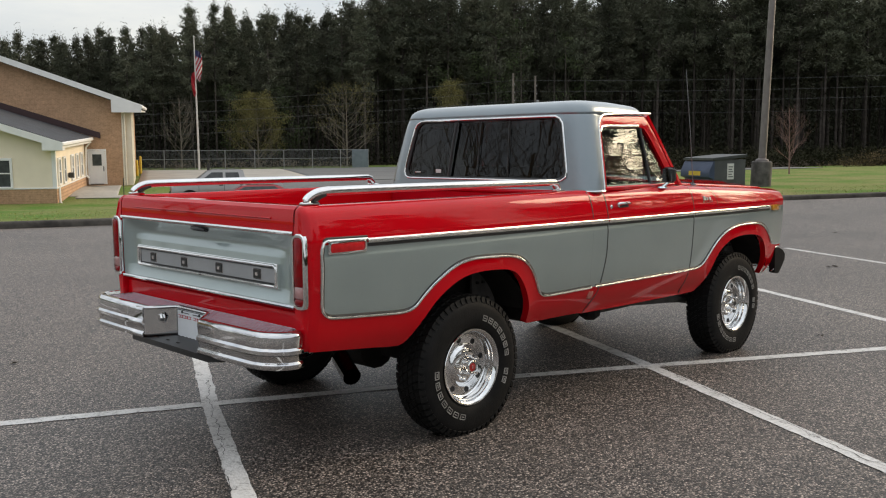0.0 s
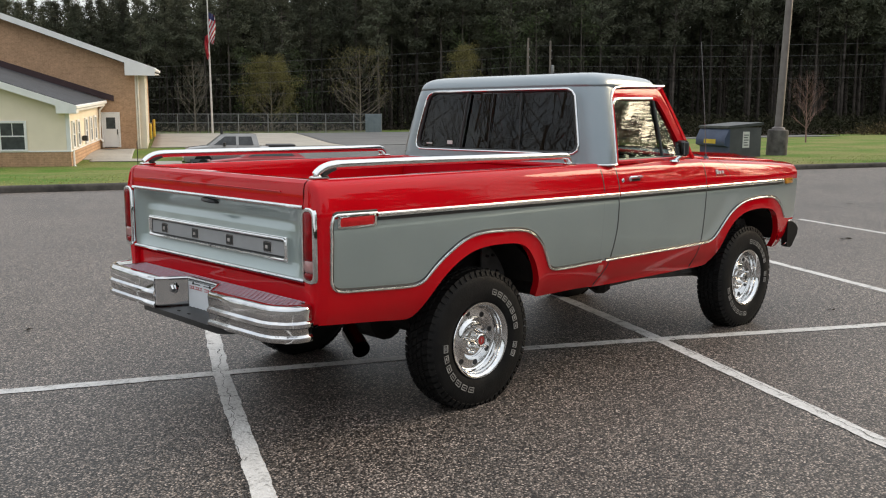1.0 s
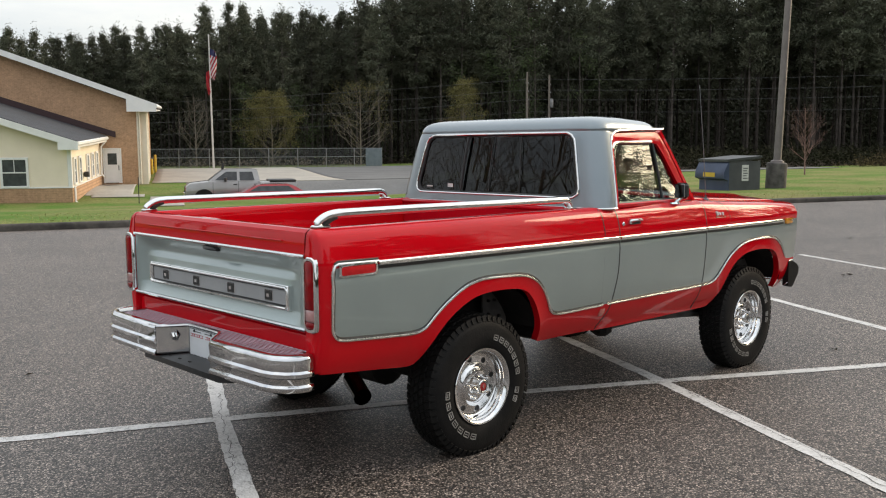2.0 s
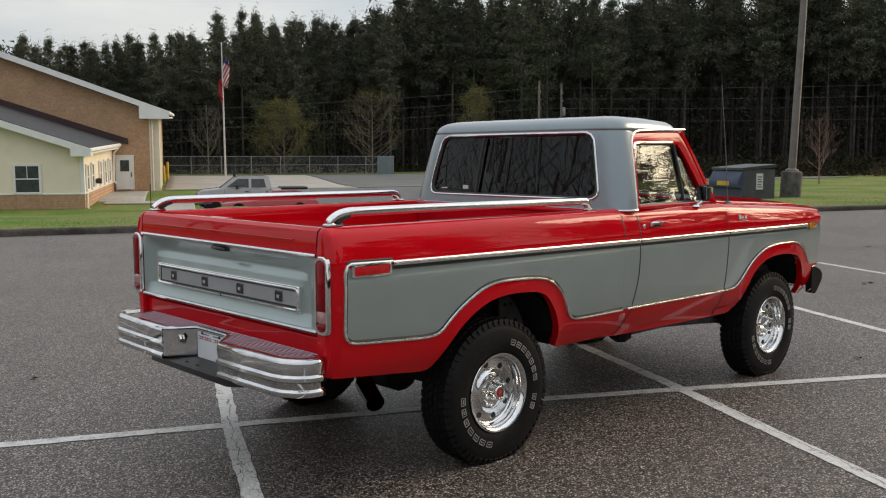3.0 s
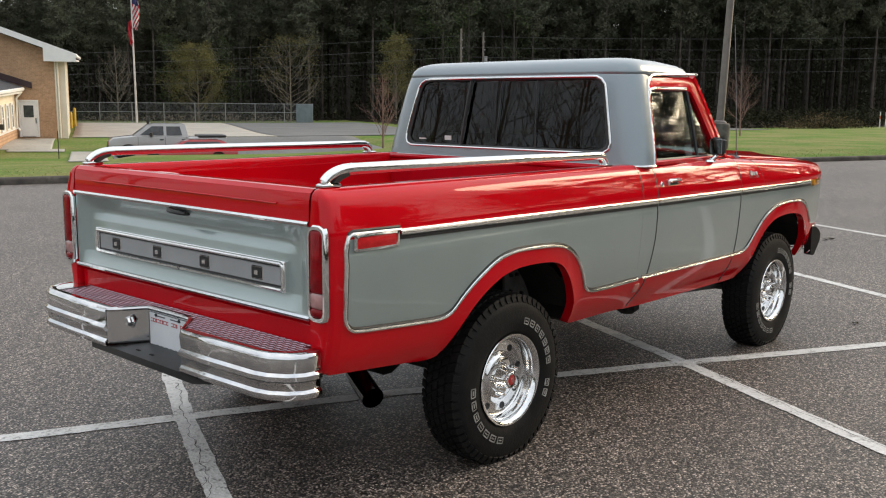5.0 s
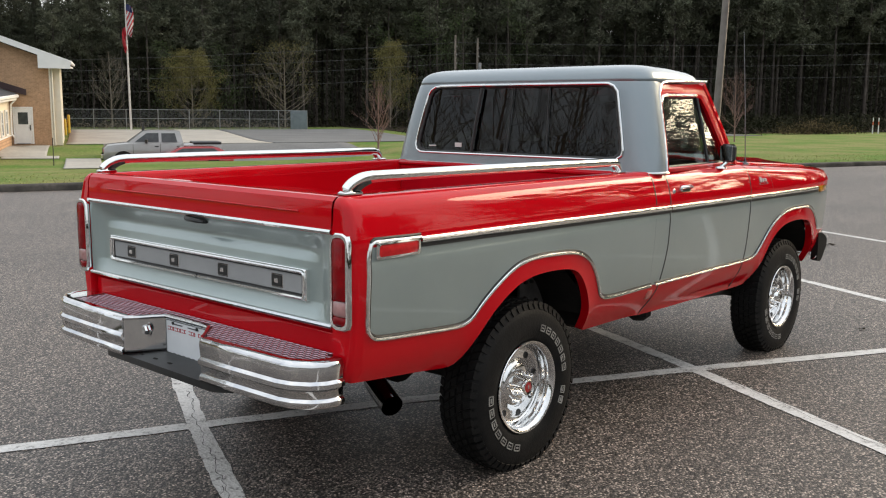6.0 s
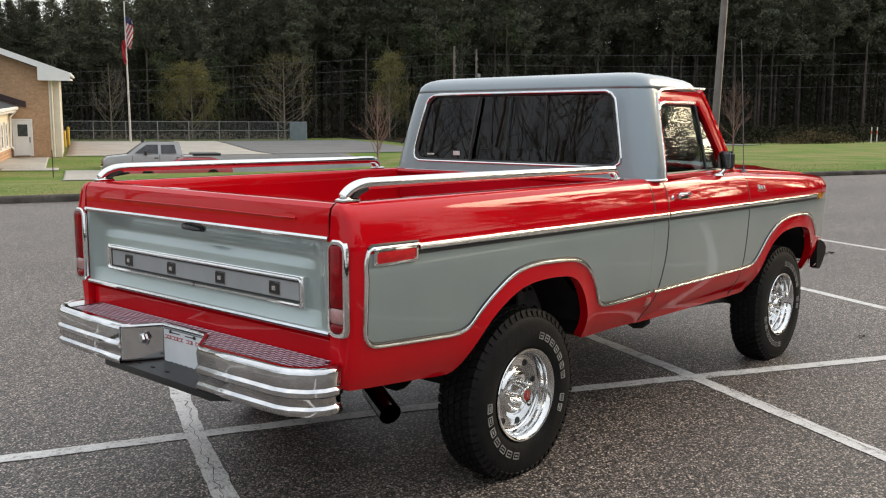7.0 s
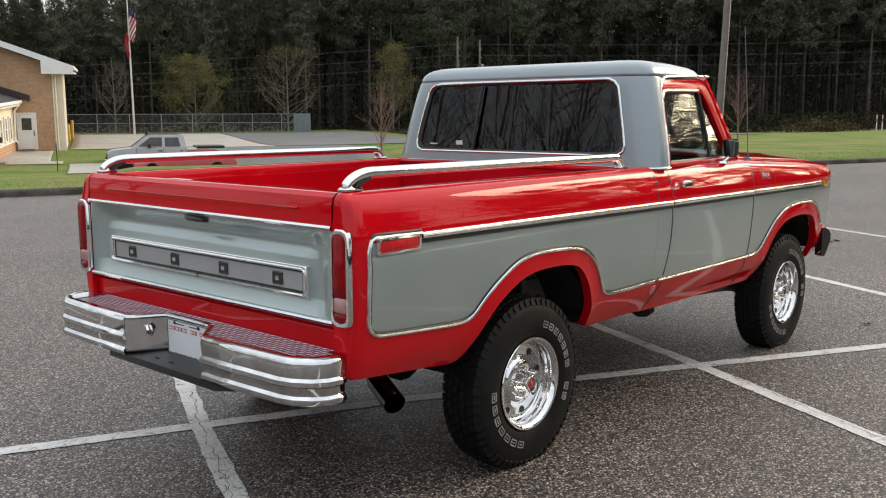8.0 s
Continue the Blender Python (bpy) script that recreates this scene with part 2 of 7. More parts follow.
M_PLATE = material("white_plate", (0.70, 0.72, 0.74), (0.66, 0.68, 0.70), 12.0, 0.35)
M_PLATERED = material("red_plate_print", (0.45, 0.02, 0.03), None, 12.0, 0.4)
M_DARKBAR = material("dark_plate_print", (0.06, 0.06, 0.07), None, 12.0, 0.4)
M_CAP = material("red_cap_enamel", (0.38, 0.02, 0.02), (0.3, 0.015, 0.015), 60.0, 0.3, coat=0.6)
M_SEAT = material("dark_seat_vinyl", (0.05, 0.03, 0.03), (0.035, 0.022, 0.022), 18.0, 0.55, bump=0.001)
M_GLASS = glass_material("tinted_glass", (0.028, 0.026, 0.036), ior=1.385)
M_SIDEGLASS = glass_material("side_glass", (0.38, 0.43, 0.41), 0.0, 0.0007, 1.41)
# far panes: a grey reflection is put into the base colour
M_FARGLASS = material("reflection_grey_window_glass", (0.05, 0.055, 0.060), (0.075, 0.080, 0.085), 4.0, 0.08, spec=0.3)
M_ASPHALT = asphalt_material()
M_LINE = line_paint_material()
M_CRACK = material("crack_filler", (0.018, 0.017, 0.016), (0.03, 0.028, 0.026), 20.0, 0.9)
M_GRASS = material("mown_grass", (0.092, 0.168, 0.030), (0.200, 0.195, 0.074), 0.35, 0.95, bump=0.03, bump_scale=14.0, fine=(9.0, 0.3), spec=0.1)
M_DRYBLADE = material("dry_grass_blades", (0.36, 0.31, 0.15), (0.28, 0.26, 0.11), 0.8, 0.95, spec=0.1)
M_BLADE = material("grass_blades", (0.20, 0.28, 0.060), (0.29, 0.27, 0.105), 0.5, 0.95, spec=0.1)
M_CONCRETE = material("pale_concrete", (0.40, 0.375, 0.33), (0.33, 0.31, 0.275), 0.6, 0.85, bump=0.003, bump_scale=20.0, fine=(6.0, 0.1))
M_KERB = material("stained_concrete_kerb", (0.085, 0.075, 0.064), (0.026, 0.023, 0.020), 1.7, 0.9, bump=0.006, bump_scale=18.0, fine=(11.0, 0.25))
M_ROAD = material("grey_road_asphalt", (0.15, 0.15, 0.148), (0.12, 0.12, 0.118), 0.4, 0.85, fine=(8.0, 0.15))
M_BRICK = brick_material()
M_SIDING = material("cream_siding", (0.86, 0.755, 0.60), (0.81, 0.71, 0.56), 1.5, 0.6)
M_WTRIM = material("white_painted_trim", (0.82, 0.81, 0.80), (0.76, 0.75, 0.74), 2.0, 0.5)
M_SHINGLE = material("charcoal_shingles", (0.045, 0.05, 0.06), (0.033, 0.036, 0.044), 2.5, 0.85, fine=(14.0, 0.25), bump=0.01, bump_scale=10.0)
M_MAROON = material("dark_maroon_flashing", (0.045, 0.02, 0.022), None, 3.0, 0.6)
M_COLUMN = material("cream_columns", (0.74, 0.69, 0.58), (0.66, 0.61, 0.51), 2.0, 0.55)
M_YELLOW = material("yellow_bollard_paint", (0.62, 0.42, 0.03), (0.5, 0.33, 0.03), 4.0, 0.5)
M_STEEL = material("galvanised_steel", (0.30, 0.30, 0.30), (0.23, 0.23, 0.23), 5.0, 0.5, metal=0.6)
M_POLE = material("weathered_lamp_pole", (0.20, 0.175, 0.165), (0.15, 0.13, 0.122), 3.0, 0.6, metal=0.2)
M_FLAGPOLE = material("pale_flagpole", (0.62, 0.60, 0.56), (0.5, 0.48, 0.45), 4.0, 0.4)
M_WOODPOLE = material("grey_wood_pole", (0.20, 0.17, 0.14), (0.14, 0.12, 0.10), 4.0, 0.85)
M_WIRE = material("overhead_wire", (0.085, 0.085, 0.085), None, 5.0, 0.6)
M_BIN = material("blue_bin_paint", (0.05, 0.07, 0.13), (0.035, 0.05, 0.095), 2.0, 0.5)
M_BINGREY = material("grey_bin_paint", (0.085, 0.088, 0.092), (0.06, 0.063, 0.067), 2.0, 0.55)
M_BINLID = material("dark_plastic_lid", (0.055, 0.06, 0.06), (0.04, 0.044, 0.047), 4.0, 0.5)
M_BARK = material("pine_bark", (0.082, 0.070, 0.061), (0.036, 0.030, 0.026), 2.0, 0.95, random=0.6, spec=0.1)
M_TWIG = material("bare_twigs", (0.230, 0.195, 0.155), (0.160, 0.135, 0.107), 3.0, 0.9, spec=0.1)
M_REDTWIG = material("budding_red_twigs", (0.25, 0.145, 0.125), (0.17, 0.10, 0.085), 3.0, 0.85)
M_NEEDLE = material("pine_needles", (0.064, 0.072, 0.046), (0.100, 0.100, 0.068), 0.35, 0.9, random=0.35, spec=0.2)
# darker than real leaves: the shade inside the woods is in this colour
M_SHRUB = material("shade_darkened_shrub_leaves", (0.018, 0.020, 0.011), (0.028, 0.026, 0.015), 0.5, 0.95, spec=0.05)
M_NEWLEAF = material("yellow_green_new_leaves", (0.175, 0.155, 0.058), (0.125, 0.112, 0.045), 0.8, 0.9, spec=0.1)
M_MIDLEAF = material("young_green_leaves", (0.048, 0.066, 0.028), (0.060, 0.076, 0.034), 0.8, 0.95, spec=0.05)
# straw brown taken down to hold the canopy's shade
M_LITTER = material("shade_darkened_straw", (0.034, 0.026, 0.018), (0.022, 0.018, 0.013), 0.6, 0.95, spec=0.05, bump=0.012, bump_scale=2.5)
M_GREYCAR = material("silver_car_paint", (0.36, 0.353, 0.345), (0.32, 0.314, 0.306), 2.0, 0.32, metal=0.5, coat=0.8)
M_REDCAR = material("bright_red_car_paint", (0.40, 0.015, 0.02), (0.34, 0.012, 0.016), 2.0, 0.35, coat=1.0)
M_FLAGRED = material("flag_red", (0.42, 0.02, 0.03), (0.32, 0.015, 0.025), 3.0, 0.8)
M_FLAGWHITE = material("flag_white", (0.62, 0.6, 0.6), None, 3.0, 0.8)
M_FLAGBLUE = material("flag_blue", (0.025, 0.03, 0.10), None, 3.0, 0.8)
M_ORANGE = material("orange_marker", (0.5, 0.12, 0.05), None, 3.0, 0.6)
M_LABEL = material("white_sticker", (0.65, 0.65, 0.62), None, 6.0, 0.5)


# ---- mesh tools ----
class Geo:
    """Collects points and faces, with a material number for each face."""

    def __init__(self):
        self.v, self.f, self.m = [], [], []

    def grid(self, rows, mat=0, closed=False):
        base, n = len(self.v), len(rows[0])
        for r in rows:
            self.v.extend(tuple(p) for p in r)
        for i in range(len(rows) - 1):
            for j in range(n if closed else n - 1):
                k = (j + 1) % n
                self.f.append((base + i * n + j, base + i * n + k, base + (i + 1) * n + k, base + (i + 1) * n + j))
                self.m.append(mat(i, j) if callable(mat) else mat)
        return self

    def poly(self, pts, mat=0):
        base = len(self.v)
        self.v.extend(tuple(p) for p in pts)
        self.f.append(tuple(range(base, base + len(pts))))
        self.m.append(mat)
        return self

    def cbox(self, x0, x1, y0, y1, z0, z1, b=0.005, mat=0):
        """A box with chamfered edges."""
        b = min(b, (x1 - x0) * 0.45, (y1 - y0) * 0.45, (z1 - z0) * 0.45)

        def loop(i, z):
            a0, a1, c0, c1 = x0 + i, x1 - i, y0 + i, y1 - i
            return [(a0 + b, c0, z), (a1 - b, c0, z), (a1, c0 + b, z), (a1, c1 - b, z), (a1 - b, c1, z), (a0 + b, c1, z), (a0, c1 - b, z), (a0, c0 + b, z)]
        self.grid([loop(b, z0), loop(0, z0 + b), loop(0, z1 - b), loop(b, z1)], mat, True)
        n = len(self.v)
        self.f += [tuple(range(n - 25, n - 33, -1)), tuple(range(n - 8, n))]
        self.m += [mat, mat]
        return self

    def tube(self, pts, r, n=8, mat=0, caps=True, flat=1.0):
        """A round bar along pts; r is one radius or one for each point."""
        pts = [Vector(p) for p in pts]
        rs = list(r) if hasattr(r, "__len__") else [r] * len(pts)
        rows, up = [], None
        for i, p in enumerate(pts):
            d = (pts[min(i + 1, len(pts) - 1)] - pts[max(i - 1, 0)]).normalized()
            if up is None:
                up = Vector((0, 0, 1)) if abs(d.z) < 0.9 else Vector((1, 0, 0))
            s = d.cross(up).normalized()
            up = s.cross(d).normalized()
            rows.append([p + (s * math.cos(a) * flat + up * math.sin(a)) * rs[i] for a in (2 * math.pi * k / n for k in range(n))])
        self.grid(rows, mat, True)
        if caps:
            e = len(self.v)
            self.f += [tuple(range(e - n * (len(pts) - 1) - 1, e - n * len(pts) - 1, -1)), tuple(range(e - n, e))]
            self.m += [mat, mat]
        return self

    def lathe(self, profile, centre, n=32, mat=0, axis="y", a0=0.0, a1=360.0):
        """Turns (radius, height) pairs about an axis through centre."""
        full = a1 - a0 > 359.9
        k = n if full else n + 1
        cx, cy, cz = centre
        rows = []
        for rr, h in profile:
            ring = []
            for j in range(k):
                a = radians(a0 + (a1 - a0) * j / n)
                c, s = rr * math.cos(a), rr * math.sin(a)
                ring.append((cx + c, cy + h, cz + s) if axis == "y" else (cx + c, cy + s, cz + h) if axis == "z" else (cx + h, cy + c, cz + s))
            rows.append(ring)
        return self.grid(rows, mat, full)

    def prism(self, loop, shift, mat=0):
        """A closed loop of points, given depth by the vector shift."""
        s = Vector(shift)
        b = [tuple(Vector(p) + s) for p in loop]
        self.grid([loop, b], mat, True)
        self.poly(list(loop)[::-1], mat)
        self.poly(b, mat)
        return self


def build(name, g, mats, smooth=38, fix=True):
    me = bpy.data.meshes.new(name)
    me.from_pydata([tuple(p) for p in g.v], [], g.f)
    for m in mats if isinstance(mats, (list, tuple)) else [mats]:
        me.materials.append(m)
    me.polygons.foreach_set("material_index", g.m)
    if fix:
        bm = bmesh.new()
        bm.from_mesh(me)
        bmesh.ops.remove_doubles(bm, verts=bm.verts, dist=0.00005)
        bmesh.ops.recalc_face_normals(bm, faces=bm.faces)
        bm.to_mesh(me)
        bm.free()
    if smooth:
        me.polygons.foreach_set("use_smooth", [True] * len(me.polygons))
        me.set_sharp_from_angle(angle=radians(smooth))
    me.update()
    return me


def part(name, g, mats, parent, label="", smooth=38, fix=True, kind=""):
    ob = new(name, build(name, g, mats, smooth, fix))
    ob.parent = parent
    return tagged(ob, label, kind=kind)


def thing(name, m, label, category, group="", kind=""):
    ob = new(name)
    ob.empty_display_size = 0.2
    ob.matrix_basis = m
    return tagged(ob, label, category, group, kind)


def solid(ob, t, offset=-1.0):
    md = ob.modifiers.new("thickness", "SOLIDIFY")
    md.thickness, md.offset = t, offset
    return ob


def chaikin(pts, times=2, closed=False):
    for _ in range(times):
        q = [] if closed else [pts[0]]
        for i in range(len(pts) if closed else len(pts) - 1):
            a, b = pts[i], pts[(i + 1) % len(pts)]
            q.append(tuple(u * 0.75 + w * 0.25 for u, w in zip(a, b)))
            q.append(tuple(u * 0.25 + w * 0.75 for u, w in zip(a, b)))
        if not closed:
            q.append(pts[-1])
        pts = q
    return pts


def spread(loop, n):
    """n points at even steps along a closed loop."""
    p = [Vector(q) for q in loop]
    p.append(p[0])
    d = np.concatenate([[0], np.cumsum([(p[i + 1] - p[i]).length for i in range(len(p) - 1)])])
    a = np.array([tuple(q) for q in p])
    s = np.linspace(0, d[-1], n, endpoint=False)
    return [tuple(float(np.interp(v, d, a[:, k])) for k in range(a.shape[1])) for v in s]


YAW = -27.33
EU, EV = Vector((math.cos(radians(YAW)), math.sin(radians(YAW)), 0)), Vector((-math.sin(radians(YAW)), math.cos(radians(YAW)), 0))


def lot(u, v, z=0.0):
    """A point by its place along (u) and across (v) the parking lot."""
    p = EU * u + EV * v
    return (p.x, p.y, z)


def at_lot(u, v, z=0.0, turn=0.0):
    return pose(*lot(u, v, z), 0, 0, YAW + turn)


# ---- ground ----
def step(a, b, x):
    t = min(1.0, max(0.0, (x - a) / (b - a)))
    return t * t * (3 - 2 * t)


def kerb_v(u):
    return 16.33 + 0.119 * u


def height(u, v):
    """Height of the land beyond the kerb."""
    d = v - 17.0 - 0.085 * u
    left = 0.14 - 1.10 * step(0, 26, d) + 0.76 * step(26.5, 35, d)
    right = 0.14 - 0.10 * step(8, 40, d)
    z = left + (right - left) * step(6, 26, u)
    z = z + (-0.42 - z) * step(18, 45, d) * (1 - step(10, 60, u))
    dip = step(-0.65, 0.25, u) * (1 - step(12, 15, u)) * step(40.0, 41.9, v) * (1 - step(48, 53, v))
    z += 0.17 * step(-0.65, 0.6, u) * (1 - step(12, 15, u)) * step(34, 39, v) * (1 - step(40, 41.9, v))
    z += (-1.34 - z) * dip
    z += 0.15 * step(44, 58, u) * step(20, 45, d)
    z += 0.34 * step(56, 80, v) * (1 - step(40, 60, u))
    return z


def drape(us, vs, lift, g, mat=0):
    g.grid([[lot(u, v, height(u, v) + lift) for u in us] for v in vs], mat)
    return g


def steps(a, b, n):
    return [a + (b - a) * i / n for i in range(n + 1)]


us = [-1500, -600, -250, -120, -80] + steps(-60, -14, 18) + steps(-13.5, 16, 59) + steps(18, 110, 36) + [140, 200, 350, 700, 1500]
dv = [0.0, 0.02, 0.5, 1.2] + steps(2.5, 21, 16) + steps(21.5, 32, 30) + steps(33, 80, 47) + [90, 105, 130, 180, 300, 700, 1800]
g = Geo()
rows = [[lot(u, -1500, -0.06) for u in us], [lot(u, -100, -0.06) for u in us], [lot(u, kerb_v(u) - 0.02, -0.06) for u in us]]
rows += [[lot(u, kerb_v(u) + d, height(u, kerb_v(u) + d)) for u in us] for d in dv]
g.grid(rows)
tagged(new("ground", build("ground", g, M_GRASS)), "mown green and tan grass lawn sloping down from the kerb", "ground", kind="structure")

g = Geo()
lu = [-90, -40, -20, -10, -4, 0, 4, 10, 20, 30, 45, 90]
g.grid([[lot(u, v, 0) for u in lu] for v in (-120, -60, -30, -12, -6, 0, 6, 12)] + [[lot(u, kerb_v(u) - 0.14, 0) for u in lu]])
tagged(new("parking_lot", build("parking_lot", g, M_ASPHALT)), "worn grey asphalt parking lot with exposed stones", "asphalt", kind="structure")

g = Geo()
ku = steps(-60, 90, 60)
prof = [(-0.15, -0.05), (-0.145, 0.09), (-0.12, 0.128), (-0.08, 0.142), (0.0, 0.146), (0.02, 0.10)]
wob = {u: (random.uniform(-0.008, 0.008), random.uniform(-0.006, 0.006)) for u in ku}
g.grid([[lot(u, kerb_v(u) + a + wob[u][0], b + wob[u][1]) for u in ku] for a, b in prof])
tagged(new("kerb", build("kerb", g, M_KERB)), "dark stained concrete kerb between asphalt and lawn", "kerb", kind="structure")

# paved areas beyond the lawn
for nm, mt, u0, u1, v0, v1, lb in (
        ("driveway", M_CONCRETE, -2.4, 9.5, 53.5, 81.0, "pale concrete apron before the chain-link fence"),
        ("lane", M_ROAD, 9.5, 22.0, 53.5, 81.0, "smooth grey asphalt lane beyond the lawn"),
        ("lane", M_ROAD, 22.0, 47.0, 53.5, 57.8, "smooth grey asphalt lane beyond the lawn"),
        ("lower_lot", M_ROAD, -0.4, 14.0, 41.9, 53.4, "grey asphalt of the lower parking row"),
        ("walkway", M_CONCRETE, -5.6, -3.2, 45.5, 51.7, "pale concrete walkway to the white side door"),
        ("walkway", M_CONCRETE, -5.2, -2.6, 44.6, 45.5, "pale concrete walkway to the white side door"),
        ("walkway", M_CONCRETE, -2.3, -0.7, 37.0, 44.5, "pale concrete slab in the lawn")):
    g = Geo()
    drape(steps(u0, u1, 20), steps(v0, v1, 24), 0.02, g)
    ob = new(nm, build(nm, g, mt))
    solid(ob, 0.03)
    tagged(ob, lb, "pavement", kind="structure")


# ---- painted lines ----
def stripe(name, way, width, label):
    """A painted line with ragged edges along a way of points, in lot coordinates."""
    g = Geo()
    a0 = way[0]
    rows = [[], []]
    count = 0
    for a, b in zip(way, way[1:]):
        a, b = Vector(a), Vector(b)
        d = b - a
        n = max(8, int(d.length / 0.03))
        s = Vector((-d.y, d.x)).normalized()
        for i in range(n + 1 if b == Vector(way[-1]) else n):
            p = a + d * (i / n)
            count += 1
            for k, sg in ((0, -1), (1, 1)):
                q = p + s * sg * (width / 2 + 0.009 * noise.noise((count * 0.19, k * 7.0, a0[0])) + 0.004 * noise.noise((count * 0.9, k * 3.0, a0[1])))
                rows[k].append(lot(q.x, q.y, 0.004))
    g.grid(rows)
    ob = new(name, build(name, g, M_LINE))
    tagged(ob, label, "road marking", "parking stall lines", kind="structure")


C0, C1 = (-0.950, 0.267), (2.188, 0.302)
CROSS = [(-30.0, -0.30), (-2.1, 0.216), (-0.95, 0.267), (0.2, 0.302), (1.25, 0.318), (2.19, 0.302), (3.72, 0.248), (8.0, 0.14), (40.0, -0.50)]


def cross_v(u):
    """The line across the stalls is not quite straight."""
    return float(np.interp(u, [p[0] for p in CROSS], [p[1] for p in CROSS]))


stripe("painted_line", CROSS, 0.105, "worn white painted line across the parking stalls")
for k in range(-4, 7):
    u = C0[0] + (C1[0] - C0[0]) * k if k < 2 else (5.13, 8.28, 11.33, 14.38, 17.43)[k - 2]
    near, far = {0: (0.22, -0.05), 1: (0.0, -0.21), 2: (0.0, 0.19)}.get(k, (0.0, 0.0))
    v = cross_v(u)
    stripe("painted_line", [(u + near, -5.6), (u, v - 0.054)], 0.105, "worn white painted parking stall line")
    stripe("painted_line", [(u, v + 0.054), (u + far, 6.8)], 0.105, "worn white painted parking stall line")


def crack(a, b, amp, seed, width=0.0045):
    g = Geo()
    a, b = Vector(a), Vector(b)
    d = b - a
    s = Vector((-d.y, d.x)).normalized()
    n = int(d.length / 0.03)
    rows = [[], []]
    for i in range(n + 1):
        q = a + d * (i / n) + s * amp * (noise.noise((i * 0.09, seed, 0)) + 0.5 * noise.noise((i * 0.4, seed, 5)))
        w = width * (0.35 + abs(noise.noise((i * 0.21, seed, 9))) * 1.6)
        rows[0].append(lot(q.x - w / 2, q.y, 0.0075))
        rows[1].append(lot(q.x + w / 2, q.y, 0.0075))
    g.grid(rows)
    tagged(new("pavement_crack", build("pavement_crack", g, M_CRACK)), "thin dark crack running along the painted line", "crack", kind="structure")


crack((C0[0] + 0.01, 0.9), (C0[0] - 0.01, -3.4), 0.05, 3.1)
crack((C0[0] + 0.02, -0.6), (C0[0] - 0.18, -2.6), 0.06, 8.4, 0.004)
crack((-4.6, 0.30), (-1.0, 0.275), 0.03, 7.7, 0.005)
crack((C1[0] + 0.05, 0.32), (6.4, 0.30), 0.035, 2.3, 0.005)
crack((C1[0] - 0.02, -2.4), (C1[0] + 0.04, 0.2), 0.04, 6.6, 0.004)
crack((C1[0] - 0.2, 0.33), (C1[0] + 0.5, 0.27), 0.03, 5.2, 0.012)


# dead leaves and scraps on the asphalt
def dead_leaf(u, v, size, seed):
    rn = random.Random(seed)
    g = Geo()
    n = 9
    rim = []
    for k in range(n):
        a = 2 * math.pi * k / n
        r = size * (0.55 + 0.45 * rn.random()) * (1.0 if k % 2 else 0.7)
        rim.append((r * math.cos(a) * 1.5, r * math.sin(a), 0.006 + 0.012 * rn.random()))
    g.v += [(0, 0, 0.012)] + rim
    for k in range(n):
        g.f.append((0, 1 + k, 1 + (k + 1) % n))
        g.m.append(0)
    ob = new("dead_leaf", build("dead_leaf", g, M_LITTER, 0, False))
    ob.matrix_basis = at_lot(u, v, 0.0, rn.uniform(0, 360))
    tagged(ob, "small dark dead leaf lying on the asphalt", "leaf", "leaves on the asphalt")


for k, (u, v, size) in enumerate(((7.4, 4.6, 0.06), (7.25, 4.55, 0.05), (10.8, 8.7, 0.07), (4.1, 0.8, 0.03), (6.4, 5.6, 0.04), (9.3, 5.1, 0.05), (-2.3, 1.9, 0.03))):
    dead_leaf(u, v, size, 300 + k)


# ---- the pickup truck: x ahead from the rear axle, right side at -y ----
truck = thing("pickup_truck", pose(0, 0, 0), "red and silver-grey two-tone pickup truck with chrome trim, parked on asphalt", "truck")

BOTTOM = chaikin([(-1.20, 0.650), (-1.02, 0.630), (-0.90, 0.618), (-0.70, 0.597), (-0.560, 0.579), (-0.505, 0.580), (-0.475, 0.614), (-0.443, 0.668), (-0.402, 0.722), (-0.342, 0.790), (-0.277, 0.840), (-0.209, 0.879), (-0.14, 0.907), (-0.055, 0.923),
                  (0.055, 0.928), (0.155, 0.924), (0.24, 0.915), (0.305, 0.893), (0.358, 0.848), (0.408, 0.777), (0.455, 0.683), (0.487, 0.604), (0.504, 0.560), (0.53, 0.550), (0.90, 0.552), (1.20, 0.540), (1.6, 0.534), (2.0, 0.533), (2.40, 0.530),
                  (2.455, 0.543), (2.492, 0.610), (2.532, 0.725), (2.610, 0.832), (2.725, 0.896), (2.82, 0.918), (2.95, 0.926), (3.05, 0.924), (3.20, 0.907), (3.295, 0.862), (3.368, 0.765), (3.425, 0.630), (3.440, 0.585), (3.465, 0.560), (3.57, 0.560), (3.62, 0.60), (3.80, 0.64)], 2)
